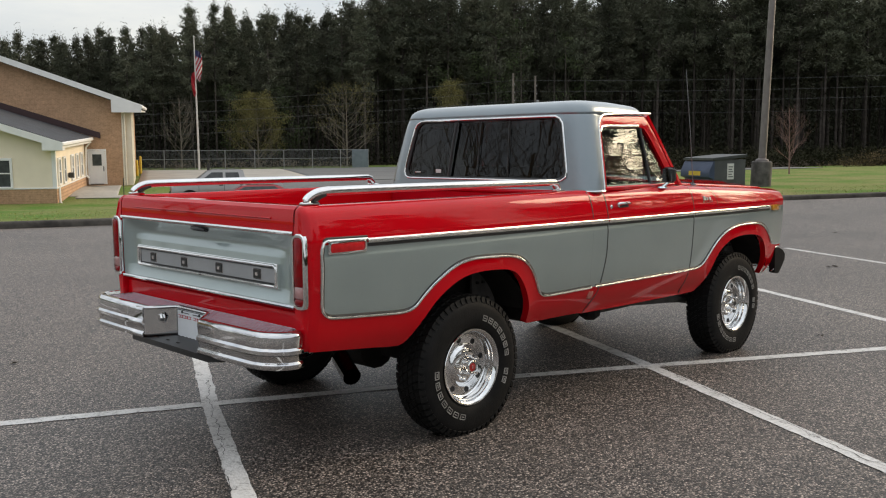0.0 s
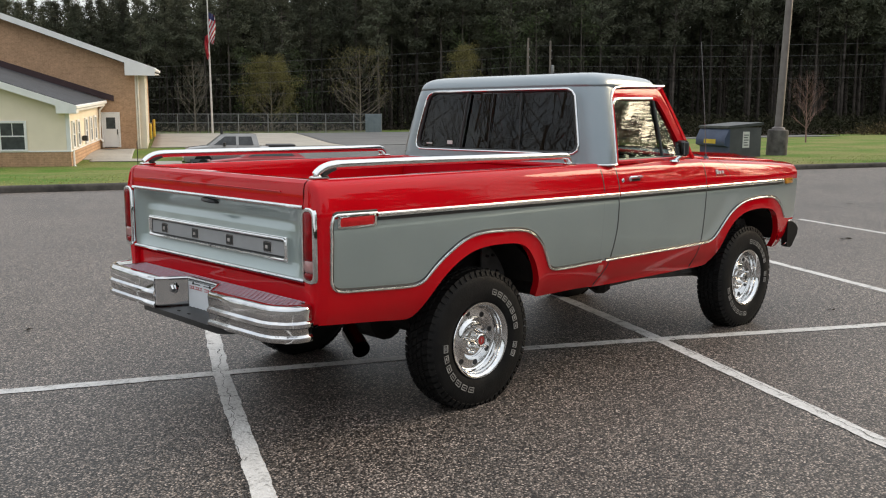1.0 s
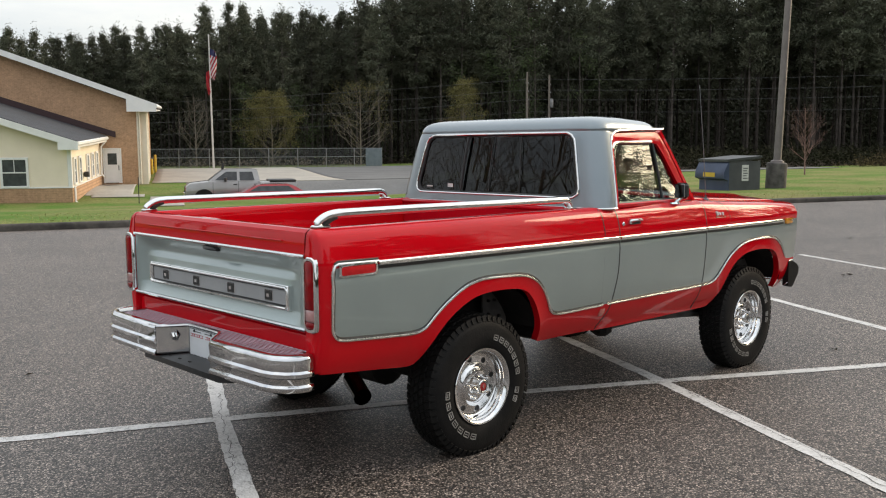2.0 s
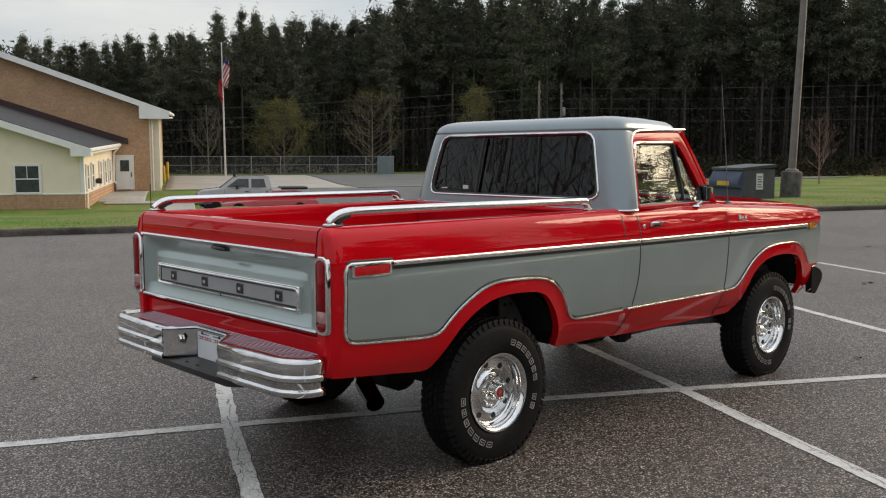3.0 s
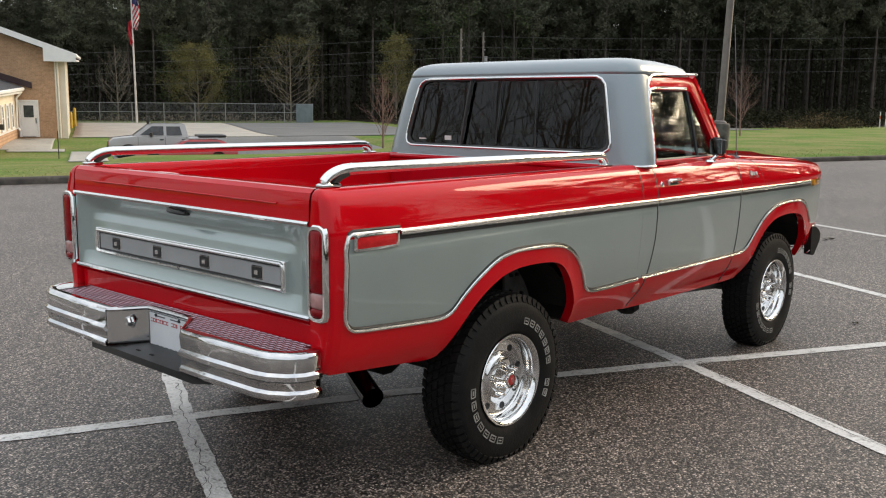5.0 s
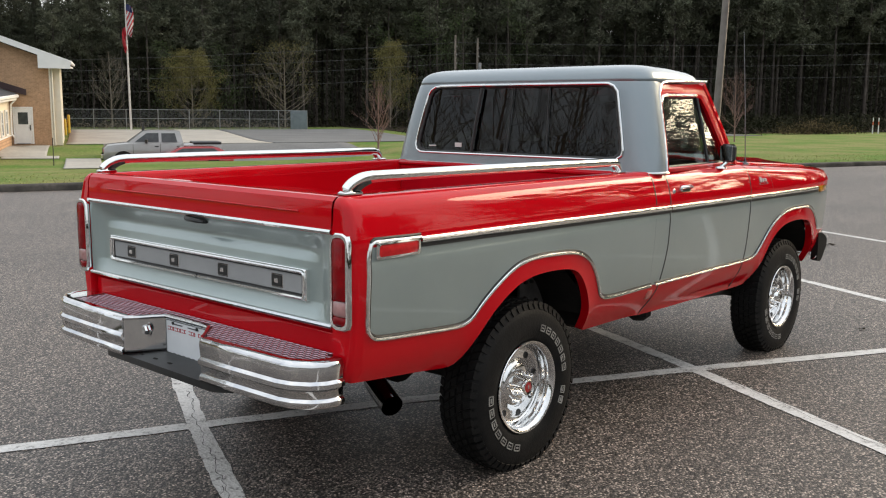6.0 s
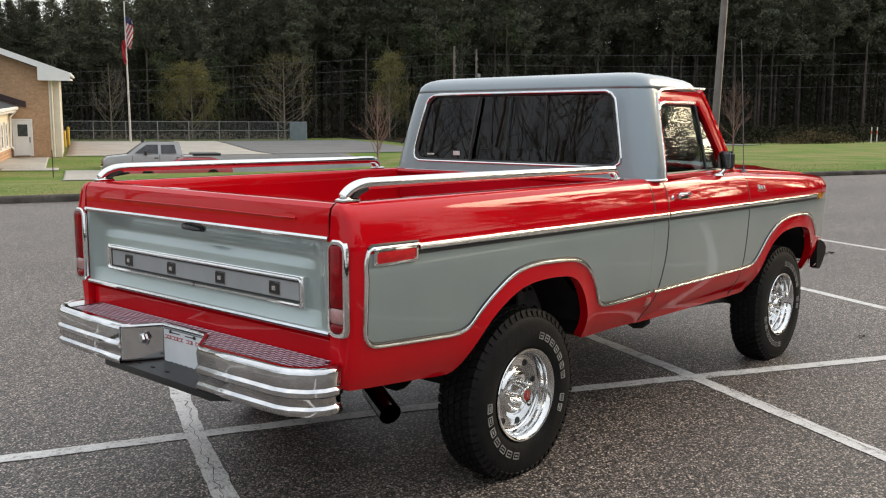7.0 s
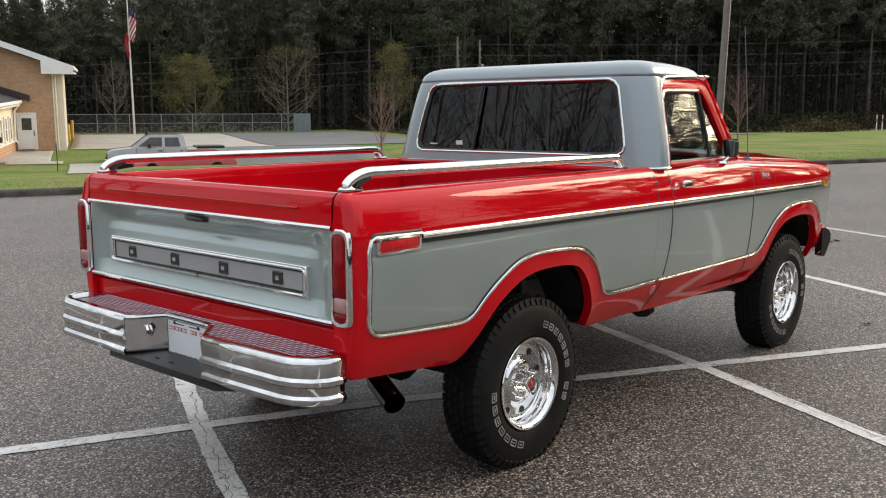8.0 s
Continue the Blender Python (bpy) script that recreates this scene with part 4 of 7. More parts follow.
def shell(q, z):
    """Cab rear shell: q from -1 (right door edge) round the back to 1 (left door edge)."""
    w, xb, xd = (float(np.interp(z, CH, k)) for k in (CW, CB, CD))
    w, xb = w + 0.014, xb - 0.014
    r = 0.105
    a, s = abs(q), (1 if q > 0 else -1)
    if a < 0.72:
        t = a / 0.72
        return (xb + 0.012 * t ** 4, s * t * (w - r), z)
    if a < 0.90:
        t = radians((a - 0.72) / 0.18 * 90)
        return (xb + 0.012 + r - r * math.cos(t), s * (w - r + r * math.sin(t)), z)
    t = (a - 0.90) / 0.10
    return (xb + 0.012 + r + t * (xd - xb - 0.012 - r), s * w, z)


def rounded(cx, cy, hx, hy, r, n=8):
    pts = []
    for sx, sy, a0 in ((1, 1, 0), (-1, 1, 90), (-1, -1, 180), (1, -1, 270)):
        for k in range(n + 1):
            a = radians(a0 + 90 * k / n)
            pts.append((cx + sx * (hx - r[0]) + r[0] * math.cos(a), cy + sy * (hy - r[1]) + r[1] * math.sin(a)))
    return pts


NW = 96
WIN_Q, WIN_Z = 0.653, (1.389, 1.801)
win = spread(rounded(0, sum(WIN_Z) / 2, WIN_Q, (WIN_Z[1] - WIN_Z[0]) / 2, (0.062, 0.055)), NW)


def to_rect(p, k):
    """Moves a window point out to the edge of the shell by k."""
    hz = (WIN_Z[1] - WIN_Z[0]) / 2
    cz = sum(WIN_Z) / 2
    dx, dz = p[0] / WIN_Q, (p[1] - cz) / hz
    m = max(abs(dx), abs(dz))
    ex, ez = dx / m, dz / m
    tz = cz + ez * hz + (ez > 0) * ez * (1.815 - WIN_Z[1]) + (ez < 0) * ez * (WIN_Z[0] - 1.318)
    return (p[0] + (ex * 1.0 - p[0]) * k, p[1] + (tz - p[1]) * k)


g = Geo()
ringrows = []
for k in (0.0, 0.04, 0.12, 0.25, 0.4, 0.55, 0.7, 0.85, 1.0):
    ringrows.append([shell(*to_rect(p, k)) for p in win])
g.grid(ringrows, 0, True)
cab = part("cab_shell", g, M_ROOF, truck, "blue-grey metallic cab rear with rounded corners", 60)
solid(cab, 0.03, -1.0)


def win_ring(out, scale_q, scale_z):
    cz = sum(WIN_Z) / 2
    res = []
    for p in win:
        x, y, z = shell(p[0] * scale_q, cz + (p[1] - cz) * scale_z)
        res.append((x - out + 0.006, y, z))
    return res


g = Geo()
g.grid([win_ring(-0.02, 1.0, 1.0), win_ring(0.008, 1.003, 1.006), win_ring(0.010, 0.990, 0.980), win_ring(0.004, 0.973, 0.938), win_ring(-0.02, 0.969, 0.930)], 0, True)
rear_window = part("rear_window", g, M_BLACK, truck, "black rubber gasket of the sliding rear window")
g = Geo()
g.tube(win_ring(0.009, 1.006, 1.012) + [win_ring(0.009, 1.006, 1.012)[0]], 0.0075, 8)
part("window_moulding", g, M_CHROME, rear_window, "thin chrome moulding round the rear window")
g = Geo()
inner = win_ring(-0.006, 0.970, 0.933)
g.poly(inner)
solid(part("pane", g, M_GLASS, rear_window, "dark tinted glass", 0), 0.005).visible_shadow = False
for q in (0.245,):
    g = Geo()
    g.tube([(shell(q, z)[0] - 0.004, shell(q, z)[1], z) for z in (1.405, 1.50, 1.60, 1.70, 1.786)], 0.010, 6)
    part("slider_post", g, M_BLACK, rear_window, "black upright of the sliding window")
for q in (0.02, -0.225):
    g = Geo()
    g.tube([(shell(q, z)[0] + 0.004, shell(q, z)[1], z) for z in (1.405, 1.50, 1.60, 1.70, 1.786)], 0.003, 6)
    part("slider_post", g, M_BLACK, rear_window, "thin black upright of the sliding window")
g = Geo()
g.cbox(shell(0.36, 1.45)[0] + 0.006, shell(0.36, 1.45)[0] + 0.010, 0.385, 0.440, 1.425, 1.452, 0.001)
part("sticker", g, M_LABEL, rear_window, "pale paper inside the rear window")
g = Geo()
g.cbox(shell(0.5, 1.43)[0] - 0.009, shell(0.5, 1.43)[0] - 0.005, 0.585, 0.645, 1.425, 1.434, 0.001)
part("sticker", g, M_LABEL, rear_window, "small white sticker")

# roof
outline = []
zr = 1.815
for q in steps(-1, 1, 60):
    outline.append(shell(q, zr)[:2])
outline += [(x, 0.850 - 0.060 * (x - 1.3) / 0.56) for x in steps(1.34, 1.86, 12)]
outline += [(1.885 + 0.055 * (1 - (y / 0.77) ** 2), y) for y in steps(0.77, -0.77, 20)]
outline += [(x, -(0.850 - 0.060 * (x - 1.3) / 0.56)) for x in steps(1.86, 1.34, 12)]
cxr = 1.50
rows = []
for d, z in ((0.0, 0.0), (0.004, 0.018), (0.014, 0.040), (0.032, 0.060), (0.058, 0.075), (0.095, 0.086), (0.16, 0.095), (0.25, 0.101), (0.36, 0.104)):
    rows.append([(cxr + (x - cxr) * (1 - d / 0.42), y * (1 - d / 0.84), zr + z - 0.014 * max(0, x - 1.55) / 0.4 * (1 - d)) for x, y in outline])
g = Geo()
g.grid(rows, 0, True)
g.poly(rows[-1])
solid(part("roof", g, M_ROOF, truck, "blue-grey metallic cab roof", 60), 0.02, -1.0)

# door frames, glass, pillars, mirrors and drip rails
for s in SIDES:
    def cs(x, z, out=0.0):
        w = float(np.interp(z, CH, CW))
        k = max(0.0, x - 1.25)
        return (x + 0.09 * k, s * (w - 0.075 * k + out), z)
    outer = [(1.190, 1.325), (1.222, 1.55), (1.246, 1.72), (1.262, 1.765), (1.300, 1.795), (1.36, 1.802), (1.80, 1.815), (1.875, 1.80), (1.935, 1.70), (2.02, 1.53), (2.135, 1.325)]
    hole = [(1.232, 1.350), (1.256, 1.55), (1.276, 1.685), (1.286, 1.715), (1.308, 1.730), (1.36, 1.733), (1.73, 1.735), (1.79, 1.728), (1.84, 1.66), (1.915, 1.53), (2.02, 1.350)]
    def resamp(loop, k=6):
        out = []
        for i in range(len(loop)):
            a, b = loop[i], loop[(i + 1) % len(loop)]
            out += [(a[0] + (b[0] - a[0]) * j / k, a[1] + (b[1] - a[1]) * j / k) for j in range(k)]
        return out
    O, H = resamp(outer), resamp(hole)
    mid = [((a[0] * 0.3 + b[0] * 0.7), (a[1] * 0.3 + b[1] * 0.7)) for a, b in zip(O, H)]
    g = Geo()
    g.grid([[cs(x, z, -0.030) for x, z in O], [cs(x, z, -0.002) for x, z in O], [cs(x, z, 0.004) for x, z in mid], [cs(x, z, -0.004) for x, z in H], [cs(x, z, -0.03) for x, z in H]], 0, True)
    fr = part("window_frame", g, M_RED, truck, "red door window frame")
    g = Geo()
    g.poly([cs(x, z, -0.022) for x, z in resamp([p for p in hole], 1)])
    solid(part("pane", g, M_SIDEGLASS, fr, "clear door glass", 0), 0.005).visible_shadow = False
    g = Geo()
    g.tube([cs(1.752, 1.345, -0.014), cs(1.752, 1.55, -0.014), cs(1.752, 1.735, -0.014)], 0.011, 6)
    part("vent_post", g, M_BLACK, fr, "black post of the vent window")
    g = Geo()
    g.tube([cs(x, z, -0.012) for x, z in ((1.235, 1.352), (1.5, 1.352), (1.99, 1.352))], 0.008, 6)
    part("sill_rubber", g, M_BLACK, fr, "black rubber along the sill")
    g = Geo()
    g.tube([cs(x, z, 0.0) for x, z in ((1.262, 1.700), (1.290, 1.733), (1.36, 1.742), (1.72, 1.745))], 0.010, 8)
    part("rain_visor", g, M_CHROME, fr, "bright strip over the door glass")
    # drip rail, running down the door's rear edge to the belt
    dr = [(1.882, 1.832), (1.80, 1.830), (1.60, 1.826), (1.40, 1.818), (1.325, 1.812), (1.285, 1.797), (1.255, 1.765), (1.240, 1.72), (1.218, 1.58), (1.196, 1.42), (1.184, 1.322)]
    g = Geo()
    g.tube([cs(x, z, 0.010) for x, z in chaikin(dr, 1)], 0.0078, 8)
    part("drip_rail", g, M_CHROME, truck, "thin chrome drip rail")
    g = Geo()
    belt = []
    for q in steps(1.0, 0.0, 40):
        x, y, z = shell(s * q, 1.324)
        o = Vector((min(0.0, (x - 1.10)) * 0.3, 0.12 * s * (1 if q > 0.8 else 0), 0))
        o = o.normalized() * 0.005 if o.length else Vector((-0.005, 0, 0))
        belt.append((x + o.x, y + o.y, z))
    g.tube(belt, 0.0075, 8)
    part("belt_moulding", g, M_CHROME, truck, "thin chrome line under the grey cab rear")
    # windscreen pillar
    g = Geo()
    g.tube([(1.905, s * 0.775, 1.812), (1.985, s * 0.805, 1.68), (2.085, s * 0.845, 1.50), (2.195, s * 0.880, 1.315)], 0.032, 8)
    part("windscreen_pillar", g, M_RED, truck)
    # door mirror
    g = Geo()
    g.cbox(1.935, 1.990, *sorted((s * 0.905, s * 1.000)), 1.352, 1.462, 0.018)
    mirror = part("door_mirror", g, M_BLACK, truck, "black door mirror housing")
    g = Geo()
    g.cbox(1.929, 1.937, *sorted((s * 0.913, s * 0.992)), 1.360, 1.454, 0.003)
    part("mirror_glass", g, material("mirror_glass_coating", (0.45, 0.47, 0.47), (0.42, 0.44, 0.44), 20.0, 0.03, metal=1.0), mirror, "dark mirror glass")
    g = Geo()
    g.tube([(1.90, s * 0.935, 1.322), (1.915, s * 0.945, 1.338), (1.955, s * 0.955, 1.362)], 0.012, 8)
    g.lathe([(0.0, 0.014), (0.035, 0.011), (0.045, 0.0)], (1.89, s * 0.932, 1.320), 12, 0, "z")
    part("mirror_arm", g, M_CHROME, mirror, "chrome mirror arm")
    # door handle and lock
    g = Geo()
    y = s * (half(1.4, 1.235))
    g.cbox(1.287, 1.430, *sorted((y - s * 0.004, y + s * 0.024)), 1.226, 1.250, 0.009)
    g.cbox(1.287, 1.306, *sorted((y - s * 0.004, y + s * 0.022)), 1.214, 1.234, 0.006)
    handle = part("door_handle", g, M_CHROME, truck, "chrome push-button door handle")
    # black block in place of the shade below the pull
    g = Geo()
    g.cbox(1.306, 1.424, *sorted((y - s * 0.006, y + s * 0.008)), 1.208, 1.228, 0.006)
    part("pull_shade", g, M_BLACK, handle, "black block standing for the shade under the pull")
    g = Geo()
    g.lathe([(0.0, s * 0.010), (0.010, s * 0.010), (0.014, s * 0.006), (0.014, -s * 0.004)], (1.232, y, 1.222), 12)
    part("door_lock", g, M_CHROME, truck, "chrome lock button")

# windscreen, hood and front
g = Geo()
rows = []
for k in steps(0, 1, 6):
    rows.append([(1.95 + 0.05 * (1 - a * a) - 0.06 * abs(a) + k * (0.24 + 0.13 * (1 - a * a)), a * (0.79 + 0.11 * k), 1.815 - k * 0.49) for a in steps(-1, 1, 12)])
g.grid(rows)
solid(part("windscreen", g, M_SIDEGLASS, truck, "clear curved windscreen"), 0.006).visible_shadow = False
g = Geo()
rows = []
for x in (2.12, 2.20, 2.32, 2.45, 2.48, 2.6, 2.9, 3.2, 3.50, 3.62, 3.69, 3.73):
    row = []
    for a in steps(-1, 1, 24):
        y = a * (0.842 if x < 3.2 else 0.842 - 0.17 * (x - 3.2) ** 2)
        z = z_shoulder(max(x, 2.2)) + 0.024 + 0.046 * (1 - a * a) + 0.012 * math.exp(-((abs(a) - 0.55) / 0.07) ** 2) * (1 if x > 2.47 else 0)
        z -= 0.10 * step(3.50, 3.76, x) ** 2
        row.append((x - 0.10 * (1 - a * a) * (x < 2.2), y, z))
    rows.append(row)
g.grid(rows)
solid(part("hood", g, M_RED, truck, "glossy red hood", 50), 0.012, -1.0)
g = Geo()
g.tube([(2.465, y, z_shoulder(2.465) + 0.0255 + 0.046 * (1 - (y / 0.842) ** 2)) for y in steps(-0.842, 0.842, 12)], 0.006, 6)
part("hood_gap", g, M_BLACK, truck)
g = Geo()
g.cbox(3.60, 3.70, -0.86, 0.86, 0.78, 1.15, 0.02)
part("grille_frame", g, M_CHROME, truck, "chrome grille surround")
for k in range(5):
    g = Geo()
    g.cbox(3.695, 3.712, -0.55, 0.55, 0.82 + k * 0.06, 0.845 + k * 0.06, 0.004)
    part("grille_bar", g, M_BLACK, truck)
for s in SIDES:
    g = Geo()
    g.cbox(3.695, 3.725, *sorted((s * 0.58, s * 0.82)), 0.86, 1.06, 0.02)
    part("headlamp", g, M_CLEAR, truck, "rectangular headlamp")
# front bumper with wrapped ends
g = Geo()
bp = chaikin([(3.62, -0.930), (3.72, -0.925), (3.79, -0.88), (3.85, -0.72), (3.87, 0.0), (3.85, 0.72), (3.79, 0.88), (3.72, 0.925), (3.62, 0.930)], 2)
g.grid([[(x + dx, y * (1 + dx * 0.2), z) for x, y in bp] for dx, z in ((-0.05, 0.575), (-0.01, 0.59), (0.012, 0.655), (0.012, 0.715), (0.0, 0.775), (-0.05, 0.787))])
solid(part("front_bumper", g, M_CHROME, truck, "chrome front bumper with dark ends"), 0.006)
for s in SIDES:
    g = Geo()
    g.prism([(3.612, s * 0.885, 0.566), (3.67, s * 0.885, 0.550), (3.70, s * 0.885, 0.565), (3.785, s * 0.885, 0.655), (3.79, s * 0.885, 0.705), (3.75, s * 0.885, 0.740), (3.68, s * 0.885, 0.766), (3.61, s * 0.885, 0.770)], (0, s * 0.050, 0))
    part("bumper_end", g, M_RUBBER, truck, "black rubber bumper end")
# aerial
g = Geo()
g.lathe([(0.0, 0.040), (0.007, 0.040), (0.010, 0.018), (0.024, 0.010), (0.027, 0.0)], (2.45, -0.845, 1.316), 14, 0, "z")
aerial = part("aerial", g, M_BLACKCHROME, truck, "dark metal aerial base")
g = Geo()
g.tube([(2.45, -0.845, 1.35), (2.395, -0.85, 1.70), (2.322, -0.85, 2.15)], [0.0035, 0.003, 0.002], 6)
part("mast", g, M_STEEL, aerial, "thin steel aerial mast")

# ---- rear bumper: polished steel step bumper with a notch for the plate ----
ZS = [(-0.004, 0.580), (0.008, 0.583), (0.012, 0.590), (0.011, 0.602), (0.003, 0.609), (0.000, 0.613), (0.003, 0.645), (0.006, 0.648), (0.014, 0.654), (0.014, 0.668), (0.006, 0.675), (0.002, 0.679), (0.007, 0.730), (0.004, 0.742), (-0.006, 0.750), (-0.035, 0.7515)]


def notch(s):
    """Inner end of the wing; the notch sits a little towards the right."""
    return 0.258 if s > 0 else 0.332


def bumper_wing(s):
    g = Geo()
    pts = [(-1.168, 0.952), (-1.205, 0.956), (-1.242, 0.950), (-1.288, 0.918), (-1.325, 0.860), (-1.340, 0.80), (-1.348, 0.55), (-1.350, notch(s))]
    rows = []
    for out, z in ZS:
        r = []
        for i, (x, y) in enumerate(pts):
            a, b = Vector(pts[max(i - 1, 0)]), Vector(pts[min(i + 1, len(pts) - 1)])
            d = (b - a).normalized()
            nrm = Vector((d.y, -d.x))
            if nrm.x > 0.2:
                nrm = -nrm
            if i == 0:
                nrm = Vector((0, 1))
            q = Vector((x, y)) + nrm * out
            r.append((q.x, s * q.y, z))
        rows.append(r)
    g.grid(rows)
    return g


for s in SIDES:
    g = bumper_wing(s)
    rear_bumper_wing = part("bumper_wing", g, M_STEP, truck, "ribbed chrome wing of the rear step bumper", 40)
    solid(rear_bumper_wing, 0.006, 0.0)
    g = Geo()
    g.grid([[(-1.352, s * notch(s), z), (-1.343, s * (notch(s) - 0.006), z), (-1.330, s * (notch(s) - 0.020), z), (-1.200, s * 0.168, z), (-1.188, s * 0.15, z)] for z in (0.592, 0.60, 0.735, 0.748, 0.752)])
    solid(part("notch_wall", g, M_STEP, truck, "slanted chrome wall beside the plate"), 0.006)
    g = Geo()
    cxn, cyn = -1.268, s * (0.168 + (notch(s) - 0.188) * 0.52)
    g.lathe([(0.0, -0.018), (0.018, -0.018), (0.023, -0.010), (0.023, 0.0), (0.033, 0.002), (0.033, 0.006)], (cxn, cyn, 0.688), 6, 0, "x")
    part("hex_bolt", g, M_CHROME, truck, "chrome hexagon bolt", 20)
    # tread plate on top
    g = Geo()
    g.prism([(-1.136, s * 0.001, 0.750), (-1.136, s * 0.885, 0.750), (-1.164, s * 0.890, 0.750), (-1.168, s * 0.935, 0.750), (-1.235, s * 0.930, 0.750), (-1.316, s * 0.845, 0.750), (-1.334, s * 0.79, 0.750), (-1.342, s * (notch(s) - 0.005), 0.750), (-1.195, s * 0.16, 0.750), (-1.19, s * 0.001, 0.750)], (0, 0, -0.006))
    plate = part("tread_plate", g, M_TREADSTEEL, truck, "dull steel tread plate on the bumper step, red reflection in its colour", 20)
    g = Geo()
    k = 0
    for i in range(48):
        for j in range(14):
            y = 0.01 + i * 0.0195
            x = -1.147 - j * 0.0195
            lim = -1.192 if y < 0.16 else -1.33 if y < 0.80 else -1.33 + (y - 0.80) * 0.75
            if y < notch(s) and x < -1.178 - max(0.0, y - 0.155) * 0.147 / (notch(s) - 0.155):
                continue
            if x < lim + 0.012 or y > (0.775 if s > 0 else 0.915 if x < -1.18 else 0.875):
                continue
            a = radians(112 if (i + j) % 2 else 68)
            c, sn = math.cos(a), math.sin(a)
            b = len(g.v)
            for L, Wd, z in ((0.0112, 0.0046, 0.7500), (0.0090, 0.0030, 0.7524)):
                g.v += [(x + c * dx - sn * dy, s * (y + sn * dx + c * dy), z) for dx, dy in ((-L, 0), (-L * 0.3, -Wd), (L * 0.3, -Wd), (L, 0), (L * 0.3, Wd), (-L * 0.3, Wd))]
            g.f += [(b + q, b + (q + 1) % 6, b + 6 + (q + 1) % 6, b + 6 + q) for q in range(6)] + [tuple(range(b + 6, b + 12))]
            g.m += [0] * 7
    part("lug_pattern", g, M_LUG, plate, "raised diamond lugs tinted with a red reflection", 0, kind="stuff")
# rolled lip along the notch, and the plain end of the step
g = Geo()
g.tube([(x, y, 0.7445) for x, y in chaikin([(-1.347, 0.33), (-1.345, 0.258), (-1.330, 0.238), (-1.205, 0.172), (-1.196, 0.150), (-1.196, -0.150), (-1.205, -0.175), (-1.330, -0.312), (-1.345, -0.332), (-1.347, -0.40)], 2)], 0.010, 8)
part("notch_lip", g, M_STEP, truck, "rolled chrome lip round the plate notch")
g = Geo()
g.prism([(-1.138, 0.795, 0.7525), (-1.138, 0.885, 0.7525), (-1.164, 0.890, 0.7525), (-1.168, 0.945, 0.7525), (-1.235, 0.942, 0.7525), (-1.312, 0.862, 0.7525), (-1.334, 0.795, 0.7525)], (0, 0, -0.006))
part("step_end", g, M_STEP, truck, "plain chrome end of the bumper step", 20)
g = Geo()
g.grid([[(-1.186, y, z) for y in (-0.15, 0.15)] for z in (0.60, 0.75)])
solid(part("plate_mount", g, M_CHROME, truck, "chrome recess behind the plate"), 0.006)
g = Geo()
g.cbox(-1.207, -1.200, -0.180, 0.152, 0.568, 0.738, 0.003)
lic = part("licence_plate", g, M_PLATE, truck, "white dealer plate with red print")
frame_bar = Geo()
frame_bar.tube([(-1.2075, y, z) for y, z in ((0.0, 0.572), (0.142, 0.572), (0.148, 0.578), (0.148, 0.728), (0.142, 0.734), (0.0, 0.734), (-0.170, 0.734), (-0.176, 0.728), (-0.176, 0.578), (-0.170, 0.572), (0.0, 0.572))], 0.0022, 6)
part("plate_rim", frame_bar, M_BINGREY, lic, "thin grey raised rim")
for k, w in enumerate((0.013, 0.014, 0.012, 0.014, 0.013, 0.012, 0.014, 0.013, 0.0, 0.014, 0.013, 0.012, 0.0, 0.014, 0.013, 0.014)):
    if not w:
        continue
    y = 0.134 - k * 0.0178
    g = Geo()
    for z0, z1, y0, y1 in ((0.690, 0.6935, y - w, y), (0.7035, 0.707, y - w, y), (0.690, 0.707, y - 0.004, y), (0.690, 0.707, y - w, y - w + 0.004))[:2 + k % 3]:
        g.cbox(-1.2085, -1.2065, y0, y1, z0, z1, 0.0005)
    part("print_bar", g, M_PLATERED, lic, "red print bar")
for y0, y1, z0, z1 in [(0.10 - k * 0.037 - 0.020, 0.10 - k * 0.037, 0.584, 0.590) for k in range(6)] + [(0.02, 0.10, 0.718, 0.723), (-0.10, -0.02, 0.718, 0.723)]:
    g = Geo()
    g.cbox(-1.2085, -1.2065, y0, y1, z0, z1, 0.0004)
    part("print_bar", g, M_DARKBAR, lic, "thin dark print bar")
for y in (0.09, -0.09):
    g = Geo()
    g.lathe([(0.0, -0.010), (0.006, -0.009), (0.008, -0.004)], (-1.204, y, 0.724), 8, 0, "x")
    part("plate_screw", g, M_BLACK, lic)
g = Geo()
g.prism([(-1.10, 0.54, 0.562), (-1.31, 0.47, 0.554), (-1.350, 0.40, 0.552), (-1.356, -0.41, 0.550), (-1.31, -0.48, 0.552), (-1.10, -0.54, 0.562)], (0, 0, 0.030))
hitch = part("hitch_plate", g, M_BLACK, truck, "flat black hitch plate under the bumper")
for y in (0.20, 0.09, -0.02):
    g = Geo()
    g.cbox(-1.308, -1.292, y - 0.017, y + 0.017, 0.5780, 0.5862, 0.004)
    part("hitch_hole", g, M_UNDER, hitch)

# ---- wheels ----
HUB_Z = 0.381


